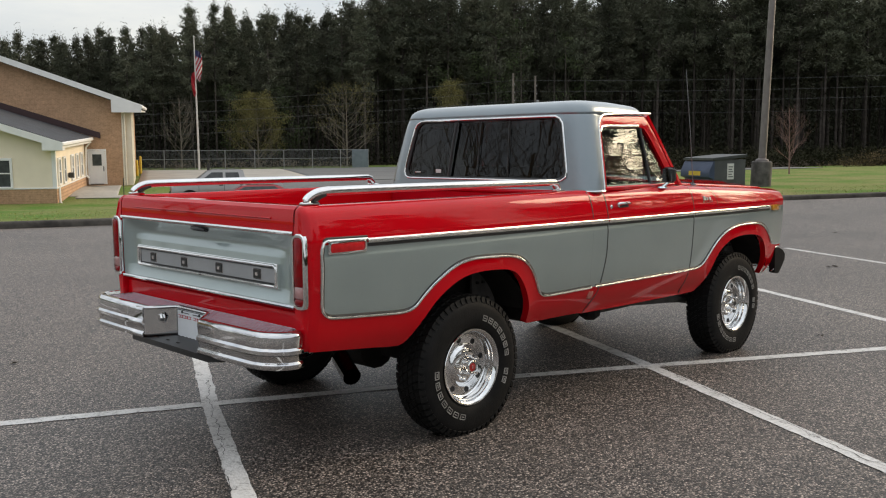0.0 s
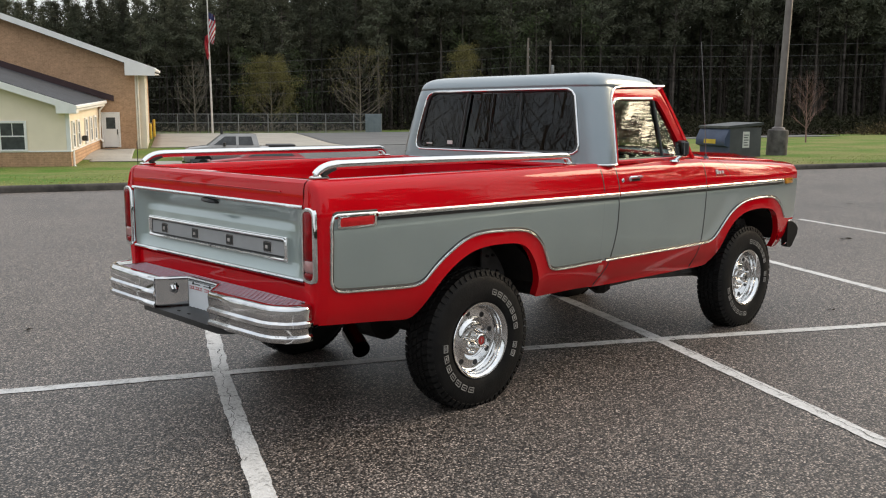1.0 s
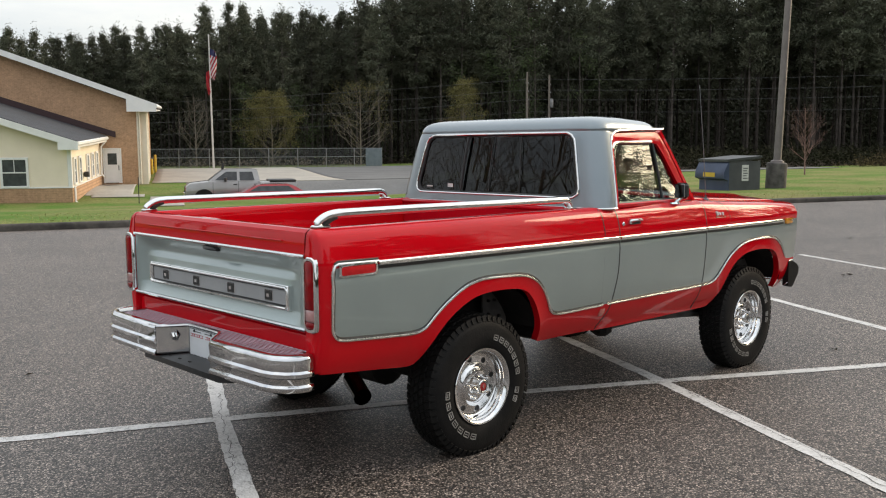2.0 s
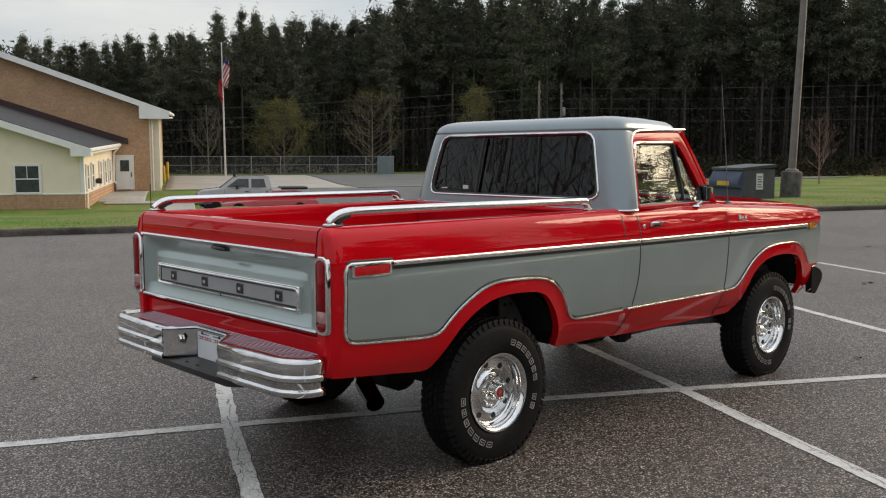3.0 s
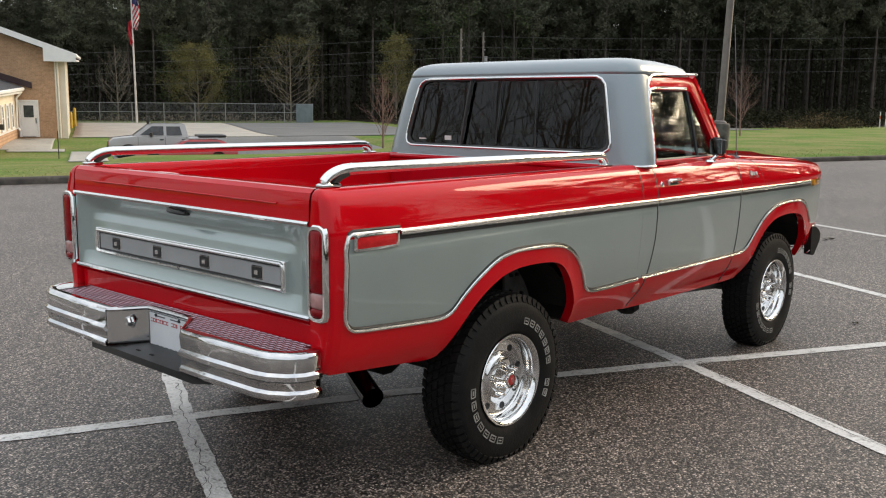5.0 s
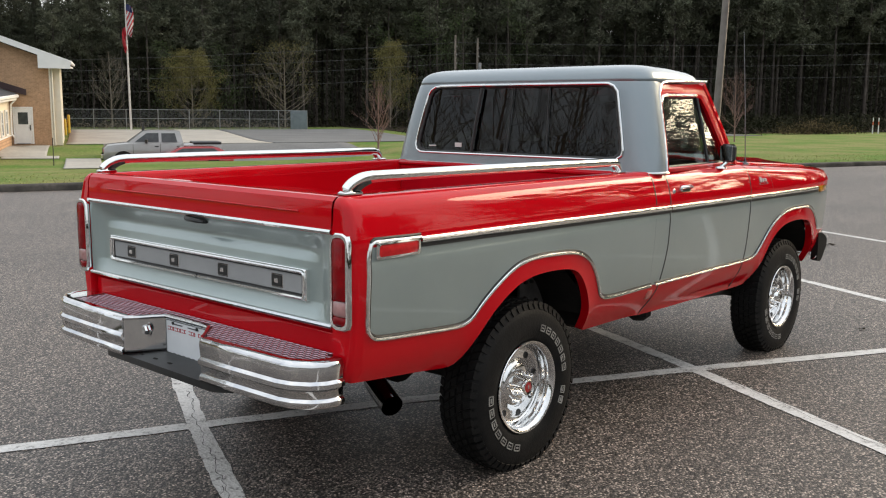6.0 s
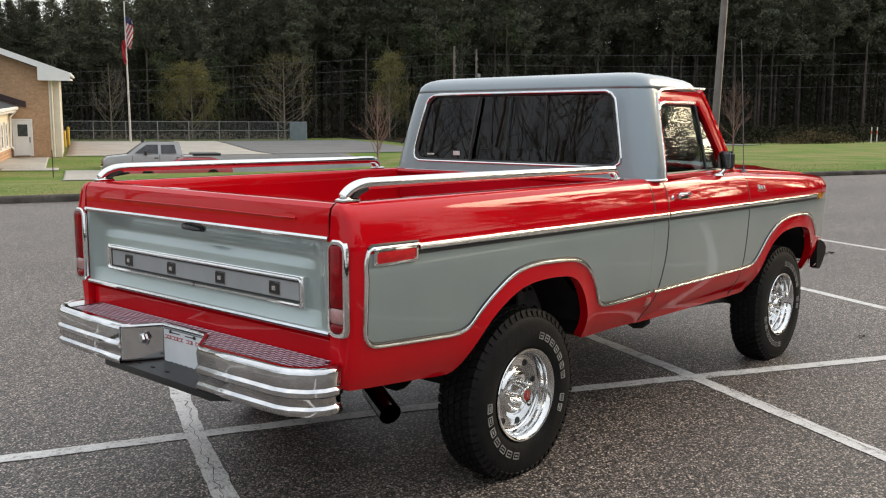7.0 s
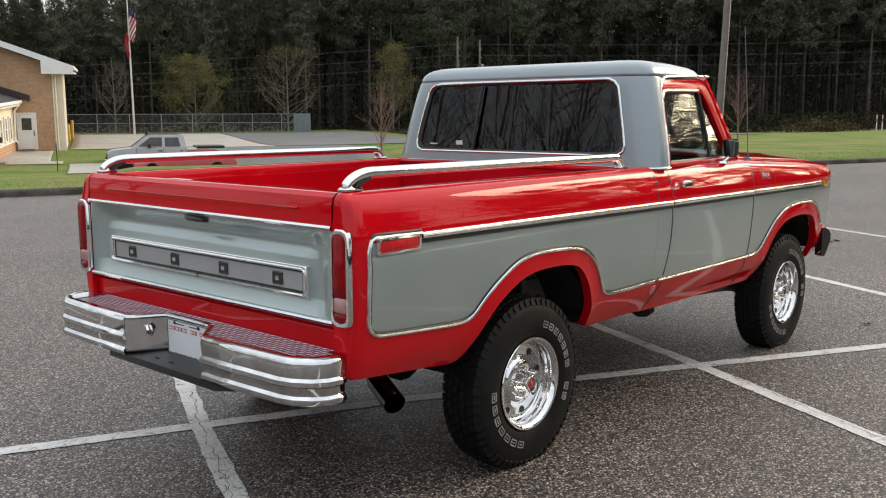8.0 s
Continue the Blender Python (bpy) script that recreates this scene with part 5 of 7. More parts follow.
def wheel(x, s, front=False):
    w = new("wheel")
    w.parent = truck
    w.matrix_basis = pose(x, s * 0.780, HUB_Z, 0, 0, 0 if s < 0 else 180)
    # in the wheel's own space the outside faces -y
    g = Geo()
    prof = [(0.198, 0.040), (0.215, 0.050), (0.30, 0.060), (0.352, 0.054), (0.380, 0.040), (0.392, 0.020), (0.394, -0.03), (0.392, -0.11), (0.382, -0.136), (0.362, -0.150), (0.34, -0.157), (0.322, -0.160), (0.30, -0.1625), (0.275, -0.163), (0.25, -0.160), (0.232, -0.154), (0.222, -0.150), (0.212, -0.138), (0.205, -0.130), (0.198, -0.120)]
    g.lathe(prof, (0, 0, 0), 72)
    tyre = part("tyre", g, M_RUBBER, w, "black all-terrain tyre")
    g = Geo()
    rnd = random.Random(5)
    for k in range(58):
        a0 = 2 * math.pi * k / 58
        for yy, wd, sh, r1 in ((-0.119, 0.026, 0.0, 0.400), (-0.077, 0.017, 0.5, 0.404), (-0.041, 0.016, 0.1, 0.405), (-0.007, 0.016, 0.6, 0.404), (0.026, 0.014, 0.3, 0.400)):
            am = a0 + (sh + rnd.uniform(-0.08, 0.08)) * 2 * math.pi / 58
            da = 0.042
            skew = 0.02 * (1 if yy < 0 else -1)
            b = len(g.v)
            for rr, f in ((0.389, 1.0), (r1, 0.86)):
                for sa, sw in ((-1, -1), (1, -1), (1, 1), (-1, 1)):
                    a = am + sa * da * f + sw * skew
                    y = yy + sw * wd * f * 0.92
                    g.v.append((rr * math.cos(a), y, rr * math.sin(a)))
            g.f += [(b + 4, b + 5, b + 6, b + 7)] + [(b + i, b + (i + 1) % 4, b + 4 + (i + 1) % 4, b + 4 + i) for i in range(4)]
            g.m += [0] * 5
        # shoulder lug on the outer wall
        b = len(g.v)
        a = a0
        for rr, yy in ((0.394, -0.128), (0.398, -0.140), (0.366, -0.152), (0.360, -0.146)):
            for sa in (-1, 1):
                aa = a + sa * 0.034
                g.v.append((rr * math.cos(aa), yy, rr * math.sin(aa)))
        g.f += [(b, b + 1, b + 3, b + 2), (b + 2, b + 3, b + 5, b + 4), (b + 4, b + 5, b + 7, b + 6), (b, b + 2, b + 4, b + 6), (b + 1, b + 7, b + 5, b + 3)]
        g.m += [0] * 5
    part("tread", g, M_RUBBER, tyre, "chunky tread blocks", 20, kind="stuff")
    # raised white marks on the wall, plain bars
    def mark_at(mid, wid, r0=0.266, r1=0.298):
        g = Geo()
        t = 0.0052
        def bar(a0, a1, ra, rb):
            n = 4
            top = [[(rr * math.cos(a0 + (a1 - a0) * i / n), -0.1655, rr * math.sin(a0 + (a1 - a0) * i / n)) for i in range(n + 1)] for rr in (ra, rb)]
            low = [[(p[0], -0.158, p[2]) for p in r] for r in top]
            g.grid([low[0], top[0], top[1], low[1]])
        q = t / r1
        bar(mid - wid / 2, mid + wid / 2, r0, r0 + t)
        bar(mid - wid / 2, mid + wid / 2, r1 - t, r1)
        bar(mid - wid / 2, mid - wid / 2 + q, r0, r1)
        bar(mid - wid / 4, mid + wid / 4, (r0 + r1) / 2 - t * 0.5, (r0 + r1) / 2 + t * 0.5)
        bar(mid + wid / 2 - q, mid + wid / 2, r0, r1)
        part("wall_mark", g, M_WHITE, tyre, "white raised outline bar on the tyre wall")
    spin = 0 if not front else 14
    for k in range(7):
        mark_at(radians(spin + 70 - k * 10.2), radians(7.6))
    for k in range(2):
        mark_at(radians(spin - 14 - k * 10.2), radians(7.6))
    for k in range(7):
        mark_at(radians(spin + 252 - k * 12.0), radians(9.0))
    # rim
    g = Geo()
    g.lathe([(0.196, 0.12), (0.190, 0.10), (0.180, 0.0), (0.180, -0.06), (0.185, -0.115), (0.196, -0.130), (0.203, -0.142), (0.213, -0.1505), (0.218, -0.1545), (0.216, -0.158), (0.208, -0.157), (0.200, -0.150), (0.193, -0.141), (0.190, -0.132), (0.1885, -0.118), (0.1925, -0.112), (0.1905, -0.104), (0.186, -0.092), (0.181, -0.084), (0.172, -0.0795), (0.158, -0.0785), (0.130, -0.0795), (0.112, -0.083), (0.103, -0.092), (0.096, -0.097), (0.06, -0.098), (0.0, -0.098)], (0, 0, 0), 64)
    rim = part("rim", g, M_ALU, w, "polished slotted aluminium rim")
    for k in range(8):
        a = radians(45 * k + 12)
        g = Geo()
        g.lathe([(0.0, -0.0796), (0.0135, -0.0800), (0.0155, -0.0825), (0.0180, -0.0785)], (0.148 * math.cos(a), 0, 0.148 * math.sin(a)), 16)
        part("rim_hole", g, M_BLACK, rim, "round dark hole in the rim")
    for k in range(5):
        a = radians(72 * k + 30)
        g = Geo()
        g.lathe([(0.0, -0.140), (0.008, -0.139), (0.0115, -0.132), (0.0125, -0.102), (0.015, -0.096)], (0.074 * math.cos(a), 0, 0.072 * math.sin(a)), 10)
        part("wheel_nut", g, M_CHROME, rim, "tall chrome wheel nut")
    g = Geo()
    if front:
        g.lathe([(0.0, -0.150), (0.022, -0.150), (0.028, -0.146), (0.040, -0.144), (0.044, -0.138), (0.047, -0.112), (0.054, -0.096)], (0, 0, 0), 28)
        part("hub", g, M_ALU, rim, "aluminium locking hub")
        g = Geo()
        g.lathe([(0.0, -0.1525), (0.018, -0.1525), (0.021, -0.149)], (0, 0, 0), 20)
        part("hub_dial", g, M_BLACK, rim, "dark hub dial")
    else:
        g.lathe([(0.025, -0.150), (0.026, -0.158), (0.033, -0.160), (0.039, -0.157), (0.043, -0.147), (0.047, -0.112), (0.056, -0.096)], (0, 0, 0), 28)
        part("hub", g, M_CHROME, rim, "chrome centre cap")
        g = Geo()
        g.lathe([(0.0, -0.1590), (0.015, -0.1585), (0.023, -0.1570), (0.0255, -0.150)], (0, 0, 0), 28)
        part("cap_disc", g, M_CAP, rim, "red enamel disc in the centre cap")
        g = Geo()
        g.cbox(-0.003, 0.003, -0.1602, -0.157, -0.009, 0.009, 0.001)
        part("cap_mark", g, M_CHROME, rim)
    return w


for s in SIDES:
    wheel(0.0, s)
    wheel(2.967, s, True)

# ---- wheel wells and undercarriage ----
for s in SIDES:
    for cx in (0.0, 2.967):
        g = Geo()
        ring = [(cx + 0.50 * math.cos(radians(a)) * 1.02, 0.50 + 0.47 * math.sin(radians(a))) for a in steps(18, 162, 22)]
        g.grid([[(x, s * y, z) for x, z in ring] for y in (0.93, 0.80, 0.60)])
        g.poly([(x, s * 0.60, z) for x, z in ring])
        part("wheel_well", g, M_UNDER, truck, "black wheel well")
        g = Geo()
        g.prism([(cx + 0.27, s * 0.66, 0.56), (cx + 0.47, s * 0.66, 0.56), (cx + 0.47, s * 0.66, 0.72), (cx + 0.38, s * 0.66, 0.86), (cx + 0.27, s * 0.66, 0.86)], (0, s * 0.015, 0))
        g.tube([(cx + 0.24, s * 0.70, 0.60), (cx + 0.48, s * 0.70, 0.62)], 0.028, 8)
        part("inner_bracket", g, M_DUSTY, truck, "dusty grey bracket inside the wheel well")
        for bx, bz in ((0.31, 0.80), (0.36, 0.80), (0.31, 0.72), (0.40, 0.70)):
            g = Geo()
            g.lathe([(0.0, s * 0.030), (0.008, s * 0.030), (0.010, s * 0.014)], (cx + bx, s * 0.66, bz), 8)
            part("bracket_bolt", g, M_UNDER, truck)
    g = Geo()
    g.cbox(-1.10, 3.45, *sorted((s * 0.36, s * 0.44)), 0.52, 0.67, 0.01)
    part("frame_rail", g, M_UNDER, truck)
    g = Geo()
    g.cbox(0.55, 2.40, *sorted((s * 0.60, s * 0.885)), 0.548, 0.66, 0.015)
    part("floor_sill", g, M_UNDER, truck)
    g = Geo()
    g.tube([(1.40, s * 0.72, 0.500), (1.9, s * 0.70, 0.50), (2.45, s * 0.66, 0.455), (2.90, s * 0.60, 0.40)], [0.030, 0.032, 0.036, 0.036], 8)
    part("radius_arm", g, M_DUSTY, truck, "dusty grey front radius arm")
    g = Geo()
    g.cbox(1.32, 1.44, *sorted((s * 0.64, s * 0.78)), 0.44, 0.62, 0.03)
    part("arm_bracket", g, M_UNDER, truck)
    g = Geo()
    g.tube([(-0.58, s * 0.52, 0.56), (-0.3, s * 0.52, 0.50), (0.0, s * 0.52, 0.47), (0.3, s * 0.52, 0.50), (0.62, s * 0.52, 0.57)], 0.028, 6)
    part("leaf_spring", g, M_UNDER, truck)
    g = Geo()
    g.tube([(0.10, s * 0.50, 0.36), (0.36, s * 0.56, 0.66)], 0.028, 8)
    part("shock_absorber", g, M_PLATE, truck, "white shock absorber")
g = Geo()
g.tube([(0, -0.74, HUB_Z), (0, -0.2, HUB_Z), (0, -0.12, HUB_Z), (0, 0.12, HUB_Z), (0, 0.2, HUB_Z), (0, 0.74, HUB_Z)], [0.045, 0.05, 0.14, 0.14, 0.05, 0.045], 14)
part("rear_axle", g, M_UNDER, truck)
g = Geo()
g.tube([(2.967, -0.74, HUB_Z), (2.967, 0.25, HUB_Z), (2.967, 0.32, HUB_Z), (2.967, 0.45, HUB_Z), (2.967, 0.74, HUB_Z)], [0.045, 0.05, 0.13, 0.12, 0.045], 14)
part("front_axle", g, M_UNDER, truck)
g = Geo()
g.cbox(0.9, 2.6, -0.34, 0.34, 0.50, 0.70, 0.05)
part("gearbox", g, M_UNDER, truck)
g = Geo()
g.cbox(-1.02, -0.56, -0.34, 0.34, 0.48, 0.70, 0.06)
part("fuel_tank", g, M_UNDER, truck)
g = Geo()
g.tube([(1.0, -0.30, 0.52), (0.3, -0.36, 0.52), (-0.30, -0.44, 0.60), (-0.56, -0.46, 0.56), (-0.64, -0.54, 0.515), (-0.675, -0.61, 0.485)], 0.03, 10)
part("exhaust_pipe", g, M_UNDER, truck)
g = Geo()
outer = [(-0.665, -0.60, 0.488), (-0.69, -0.67, 0.460), (-0.728, -0.772, 0.426)]
g.tube(outer, 0.048, 24, caps=False)
g.tube(outer, 0.043, 24, caps=False)
tip = part("exhaust_tip", g, M_BLACK, truck, "glossy black exhaust tip")
tip.data.materials[0] = M_BLACKCHROME

# ---- cabin ----
M_LINING = material("dark_headlining", (0.03, 0.03, 0.032), (0.022, 0.022, 0.024), 10.0, 0.9)
g = Geo()
g.cbox(1.22, 1.86, -0.74, 0.74, 1.80, 1.815, 0.005)
part("headlining", g, M_LINING, truck, "dark headlining")
for s in SIDES:
    g = Geo()
    g.cbox(1.20, 2.20, *sorted((s * 0.88, s * 0.905)), 0.75, 1.335, 0.01)
    part("door_card", g, M_LINING, truck, "dark door lining")
g = Geo()
g.cbox(1.085, 1.105, -0.84, 0.84, 0.75, 1.375, 0.006)
part("cab_back_lining", g, M_LINING, truck, "dark lining of the cab back")
g = Geo()
g.cbox(2.24, 2.30, -0.80, 0.80, 0.70, 1.30, 0.01)
part("firewall", g, M_LINING, truck)
g = Geo()
g.cbox(1.12, 2.2, -0.80, 0.80, 0.70, 0.90, 0.04)
part("cab_floor", g, M_SEAT, truck)
g = Geo()
g.cbox(1.25, 1.75, -0.70, 0.70, 0.92, 1.10, 0.06)
part("seat_cushion", g, M_SEAT, truck, "dark bench seat")
g = Geo()
g.cbox(1.16, 1.32, -0.70, 0.70, 1.05, 1.47, 0.06)
part("seat_back", g, M_SEAT, truck, "dark bench seat back")
g = Geo()
g.cbox(2.02, 2.25, -0.80, 0.80, 1.08, 1.33, 0.05)
part("dashboard", g, M_SEAT, truck)
g = Geo()
g.tube([(1.90 + 0.10 * math.sin(a), 0.36 + 0.19 * math.cos(a), 1.30 + 0.165 * math.sin(a)) for a in (2 * math.pi * k / 24 for k in range(25))], 0.012, 6)
g.tube([(1.90, 0.36 - 0.18, 1.30), (1.90, 0.36 + 0.18, 1.30)], 0.012, 6)
g.tube([(1.90, 0.36, 1.30), (2.05, 0.36, 1.20)], 0.02, 6)
part("steering_wheel", g, M_BLACK, truck, "black steering wheel")
g = Geo()
g.cbox(2.0, 2.02, -0.10, 0.12, 1.70, 1.76, 0.01)
part("rear_view_mirror", g, M_BLACK, truck)


# ---- buildings ----
def wall_box(name, parent, u0, u1, v0, v1, z0, z1, mat, label=""):
    g = Geo()
    g.cbox(u0, u1, v0, v1, z0, z1, 0.01)
    return part(name, g, mat, parent, label)


TILT = pose(0, 0, 0, 2.2)
house = thing("house", at_lot(-5.83, 42.6, -0.94, -4.6) @ TILT @ Matrix.Diagonal((1.128, 1.128, 1.128, 1)), "low cream-sided house with brick base and charcoal shingle roof", "house")
# local: x along the lot (house stretches to -x), y away; the corner stands at the origin
wall_box("brick_base", house, -14, 0.0, 0.0, 8.0, -0.9, 0.72, M_BRICK, "brown brick base wall")
wall_box("siding_wall", house, -13.97, -0.03, 0.03, 8.0, 0.72, 2.66, M_SIDING, "cream clapboard wall")
g = Geo()
g.prism([(0.0 - 0.03, 0.03, 2.62), (-13.97, 0.03, 2.62), (-7.0, 0.03, 4.98)], (0, 0.2, 0))
part("gable_wall", g, M_SIDING, house, "cream clapboard gable")
for k in range(24):
    z = 0.76 + k * 0.125
    xl, xr = -13.95, -0.05
    if z > 2.62:
        xr = -0.05 - (z - 2.62) / 2.36 * 6.95
        xl = -13.95 + (z - 2.62) / 2.36 * 6.95
    if xr - xl < 0.5:
        break
    g = Geo()
    g.prism([(xl, 0.03, z), (xl, 0.019, z), (xl, 0.03, z + 0.12)], (xr - xl, 0, 0))
    part("clapboard", g, M_SIDING, house)
wall_box("corner_board", house, -0.16, 0.012, -0.012, 0.16, 0.70, 2.62, M_WTRIM, "white corner board")
wall_box("sill_band", house, -14.0, 0.02, -0.025, 0.03, 0.70, 0.76, M_WTRIM, "white band above the brick")
wall_box("sill_band", house, -0.02, 0.03, 0.0, 8.0, 0.70, 0.76, M_WTRIM, "white band above the brick")
# roof with its white fascia; ridge over x = -7
for sx in (1, -1):
    g = Geo()
    e, r = (0.36, -7.0) if sx == 1 else (-14.36, -7.0)
    loop = [(e, -0.45, 2.56), (r, -0.45, 5.03), (r, -0.45, 5.19), (e, -0.45, 2.72)]
    g.prism(loop, (0, 8.5, 0))
    part("roof_slope", g, M_SHINGLE, house, "charcoal shingle roof slope")
    g = Geo()
    loop = [(e + 0.02 * sx, -0.49, 2.40), (r, -0.49, 4.86), (r, -0.49, 5.15), (e + 0.02 * sx, -0.49, 2.69)]
    g.prism(loop, (0, 0.035, 0))
    part("rake_board", g, M_WTRIM, house, "white rake board")
g = Geo()
g.cbox(-0.42, 0.39, -0.47, 0.05, 2.34, 2.46, 0.01)
g.prism([(-0.42, -0.492, 2.35), (0.39, -0.492, 2.35), (0.39, -0.492, 2.66), (-0.42, -0.492, 2.92)], (0, 0.03, 0))
part("eave_return", g, M_WTRIM, house, "white boxed eave return")
g = Geo()
g.cbox(0.28, 0.44, -0.47, 8.0, 2.53, 2.69, 0.03)
part("gutter", g, M_WTRIM, house, "white rain gutter")
g = Geo()
g.cbox(0.0, 0.34, -0.40, 8.0, 2.42, 2.56, 0.01)
part("soffit", g, M_WTRIM, house, "white soffit")
g = Geo()
g.tube([(0.34, 7.7, 2.53), (0.30, 7.7, 2.43), (0.10, 7.7, 2.2), (0.06, 7.7, 0.8), (0.2, 7.6, 0.65)], 0.045, 8)
part("downpipe", g, M_WTRIM, house, "white downpipe")
g = Geo()
g.tube([(0.06, 0.25, 0.75), (0.06, 0.25, 0.10), (0.30, 0.05, -0.02)], 0.045, 8)
part("downpipe", g, M_WTRIM, house, "white downpipe")


def sash_window(parent, x0, x1, z0, z1, y, side=False):
    """A double-hung window: white frame, two dark panes, a mid rail; on a wall facing -y, or +x when side is set."""
    def bx(a0, a1, d0, d1, c0, c1):
        return (d0, d1, a0, a1, c0, c1) if side else (a0, a1, d0, d1, c0, c1)
    sg = 1 if side else -1
    def dd(a, b):
        return sorted((y + sg * a, y + sg * b))
    w = Geo()
    t = 0.10
    for a in ((x0, x0 + t, z0, z1), (x1 - t, x1, z0, z1), (x0 + t, x1 - t, z1 - t, z1), (x0 + t, x1 - t, z0, z0 + t * 0.8)):
        d = dd(-0.02, 0.05)
        w.cbox(*bx(a[0], a[1], d[0], d[1], a[2], a[3]), 0.008)
    wo = part("window", w, M_WTRIM, parent, "white framed sash window")
    zm = (z0 + z1) / 2
    for c0, c1 in ((z0 + t * 0.8, zm - 0.02), (zm + 0.02, z1 - t)):
        p = Geo()
        d = dd(0.0, 0.012)
        p.cbox(*bx(x0 + t, x1 - t, d[0], d[1], c0, c1), 0.002)
        part("pane", p, M_FARGLASS, wo, "dark window pane")
    p = Geo()
    d = dd(0.0, 0.03)
    p.cbox(*bx(x0 + t, x1 - t, d[0], d[1], zm - 0.025, zm + 0.025), 0.004)
    part("mid_rail", p, M_WTRIM, wo)
    p = Geo()
    mx = (x0 + x1) / 2
    p.cbox(*bx(mx - 0.012, mx + 0.012, d[0], d[1], zm, z1 - t), 0.003)
    part("glazing_bar", p, M_WTRIM, wo)


sash_window(house, -2.85, -1.72, 0.74, 2.02, 0.0)
sash_window(house, -6.4, -5.3, 0.78, 1.98, 0.0)
for y in (0.45, 1.7, 3.75, 5.1, 6.4):
    sash_window(house, y, y + 0.62, 0.80, 2.0, 0.0, True)
g = Geo()
g.cbox(0.0, 0.22, 2.85, 3.15, 0.98, 1.22, 0.03)
part("wall_lamp", g, M_BLACK, house, "dark box lamp on the side wall")

hall = thing("brick_hall", at_lot(-2.91, 51.8, -0.27) @ TILT @ Matrix.Diagonal((0.927, 0.927, 0.927, 1)), "large brown brick hall with a white-edged gable roof", "building")
H1 = 4.92
wall_box("front_wall", hall, -34, 0, 0, 0.4, -0.6, H1, M_BRICK, "brown brick gable wall")
wall_box("side_wall", hall, -0.4, 0, 0.4, 30, -0.6, H1, M_BRICK, "brown brick side wall")
g = Geo()
g.prism([(0, 0.0, H1), (-34, 0.0, H1), (-17, 0.0, H1 + 6.18)], (0, 0.4, 0))
part("gable_wall", g, M_BRICK, hall, "brown brick gable")
for sx in (1, -1):
    e = 1.05 if sx == 1 else -35.05
    g = Geo()
    g.prism([(e, -0.5, 4.66), (-17, -0.5, 11.14), (-17, -0.5, 11.41), (e, -0.5, 4.92)], (0, 30.5, 0))
    part("roof_slope", g, M_SHINGLE, hall, "grey roof slope")
    g = Geo()
    g.prism([(e, -0.56, 4.60), (-17, -0.56, 11.07), (-17, -0.56, 11.43), (e, -0.56, 4.95)], (0, 0.05, 0))
    part("rake_board", g, M_WTRIM, hall, "wide white rake board")
g = Geo()
g.cbox(-0.72, 1.05, -0.57, 0.1, 4.46, 4.62, 0.02)
g.prism([(-0.72, -0.575, 4.47), (1.05, -0.575, 4.47), (1.05, -0.575, 4.93), (-0.72, -0.575, 5.30)], (0, 0.03, 0))
part("eave_return", g, M_WTRIM, hall, "white boxed eave return")
g = Geo()
g.cbox(0.92, 1.15, -0.56, 30, 4.70, 4.93, 0.05)
part("gutter", g, M_WTRIM, hall, "white rain gutter")
g = Geo()
g.cbox(0.0, 1.0, 0.0, 30, 4.50, 4.62, 0.01)
part("soffit", g, M_WTRIM, hall, "white soffit")
for x in (-0.18, -0.06):
    g = Geo()
    g.cbox(x, x + 0.10, -0.07, 0.02, -0.1, 4.50, 0.03)
    part("pilaster", g, M_COLUMN, hall, "cream painted pilaster at the corner")
for y in (0.25, 1.9, 3.6, 5.3):
    g = Geo()
    g.cbox(0.02, 0.42, y, y + 0.45, -0.1, 4.50, 0.02)
    part("pilaster", g, M_COLUMN, hall, "cream painted pilaster on the side wall")
for y0, y1 in ((0.9, 1.7), (2.5, 3.4), (4.2, 5.1)):
    g = Geo()
    g.cbox(0.005, 0.12, y0 - 0.2, y1 + 0.2, -0.1, 4.3, 0.02)
    part("wall_panel", g, M_SIDING, hall, "cream wall panel between the pilasters")
g = Geo()
g.cbox(0.02, 0.10, 0.5, 6.4, 4.3, 4.48, 0.01)
part("lintel", g, M_BRICK, hall)
# maroon flashing where the house roof meets the hall
g = Geo()
g.prism([(-1.45, -0.12, 2.86), (-9.2, -0.12, 5.31), (-9.2, -0.12, 5.74), (-1.45, -0.12, 3.22)], (0, 0.10, 0))
part("roof_flashing", g, M_MAROON, hall, "dark maroon flashing over the low roof")
# white side door
g = Geo()
for a in ((-2.26, -2.16, 0.02, 2.20), (-1.26, -1.16, 0.02, 2.20), (-2.16, -1.26, 2.10, 2.20)):
    g.cbox(a[0], a[1], -0.06, 0.05, a[2], a[3], 0.01)
part("door_frame", g, M_WTRIM, hall, "white door frame")
g = Geo()
g.cbox(-2.155, -1.265, -0.035, 0.0, 0.03, 2.095, 0.01)
dl = part("door", g, M_WTRIM, hall, "white steel door with a dark upper window")
g = Geo()
g.cbox(-1.98, -1.44, -0.05, -0.03, 1.18, 1.88, 0.008)
part("pane", g, M_FARGLASS, dl, "dark door window")
g = Geo()
g.cbox(-1.36, -1.31, -0.09, -0.035, 0.82, 1.14, 0.01)
part("door_handle", g, M_BLACK, dl, "dark door handle")
g = Geo()
g.cbox(-1.9, -1.2, -1.6, -0.9, 0.02, 0.05, 0.01)
tagged(part("doormat", g, M_BLACK, None), "dark doormat on the walkway", "doormat").matrix_basis = at_lot(-2.91, 51.8, -0.24)

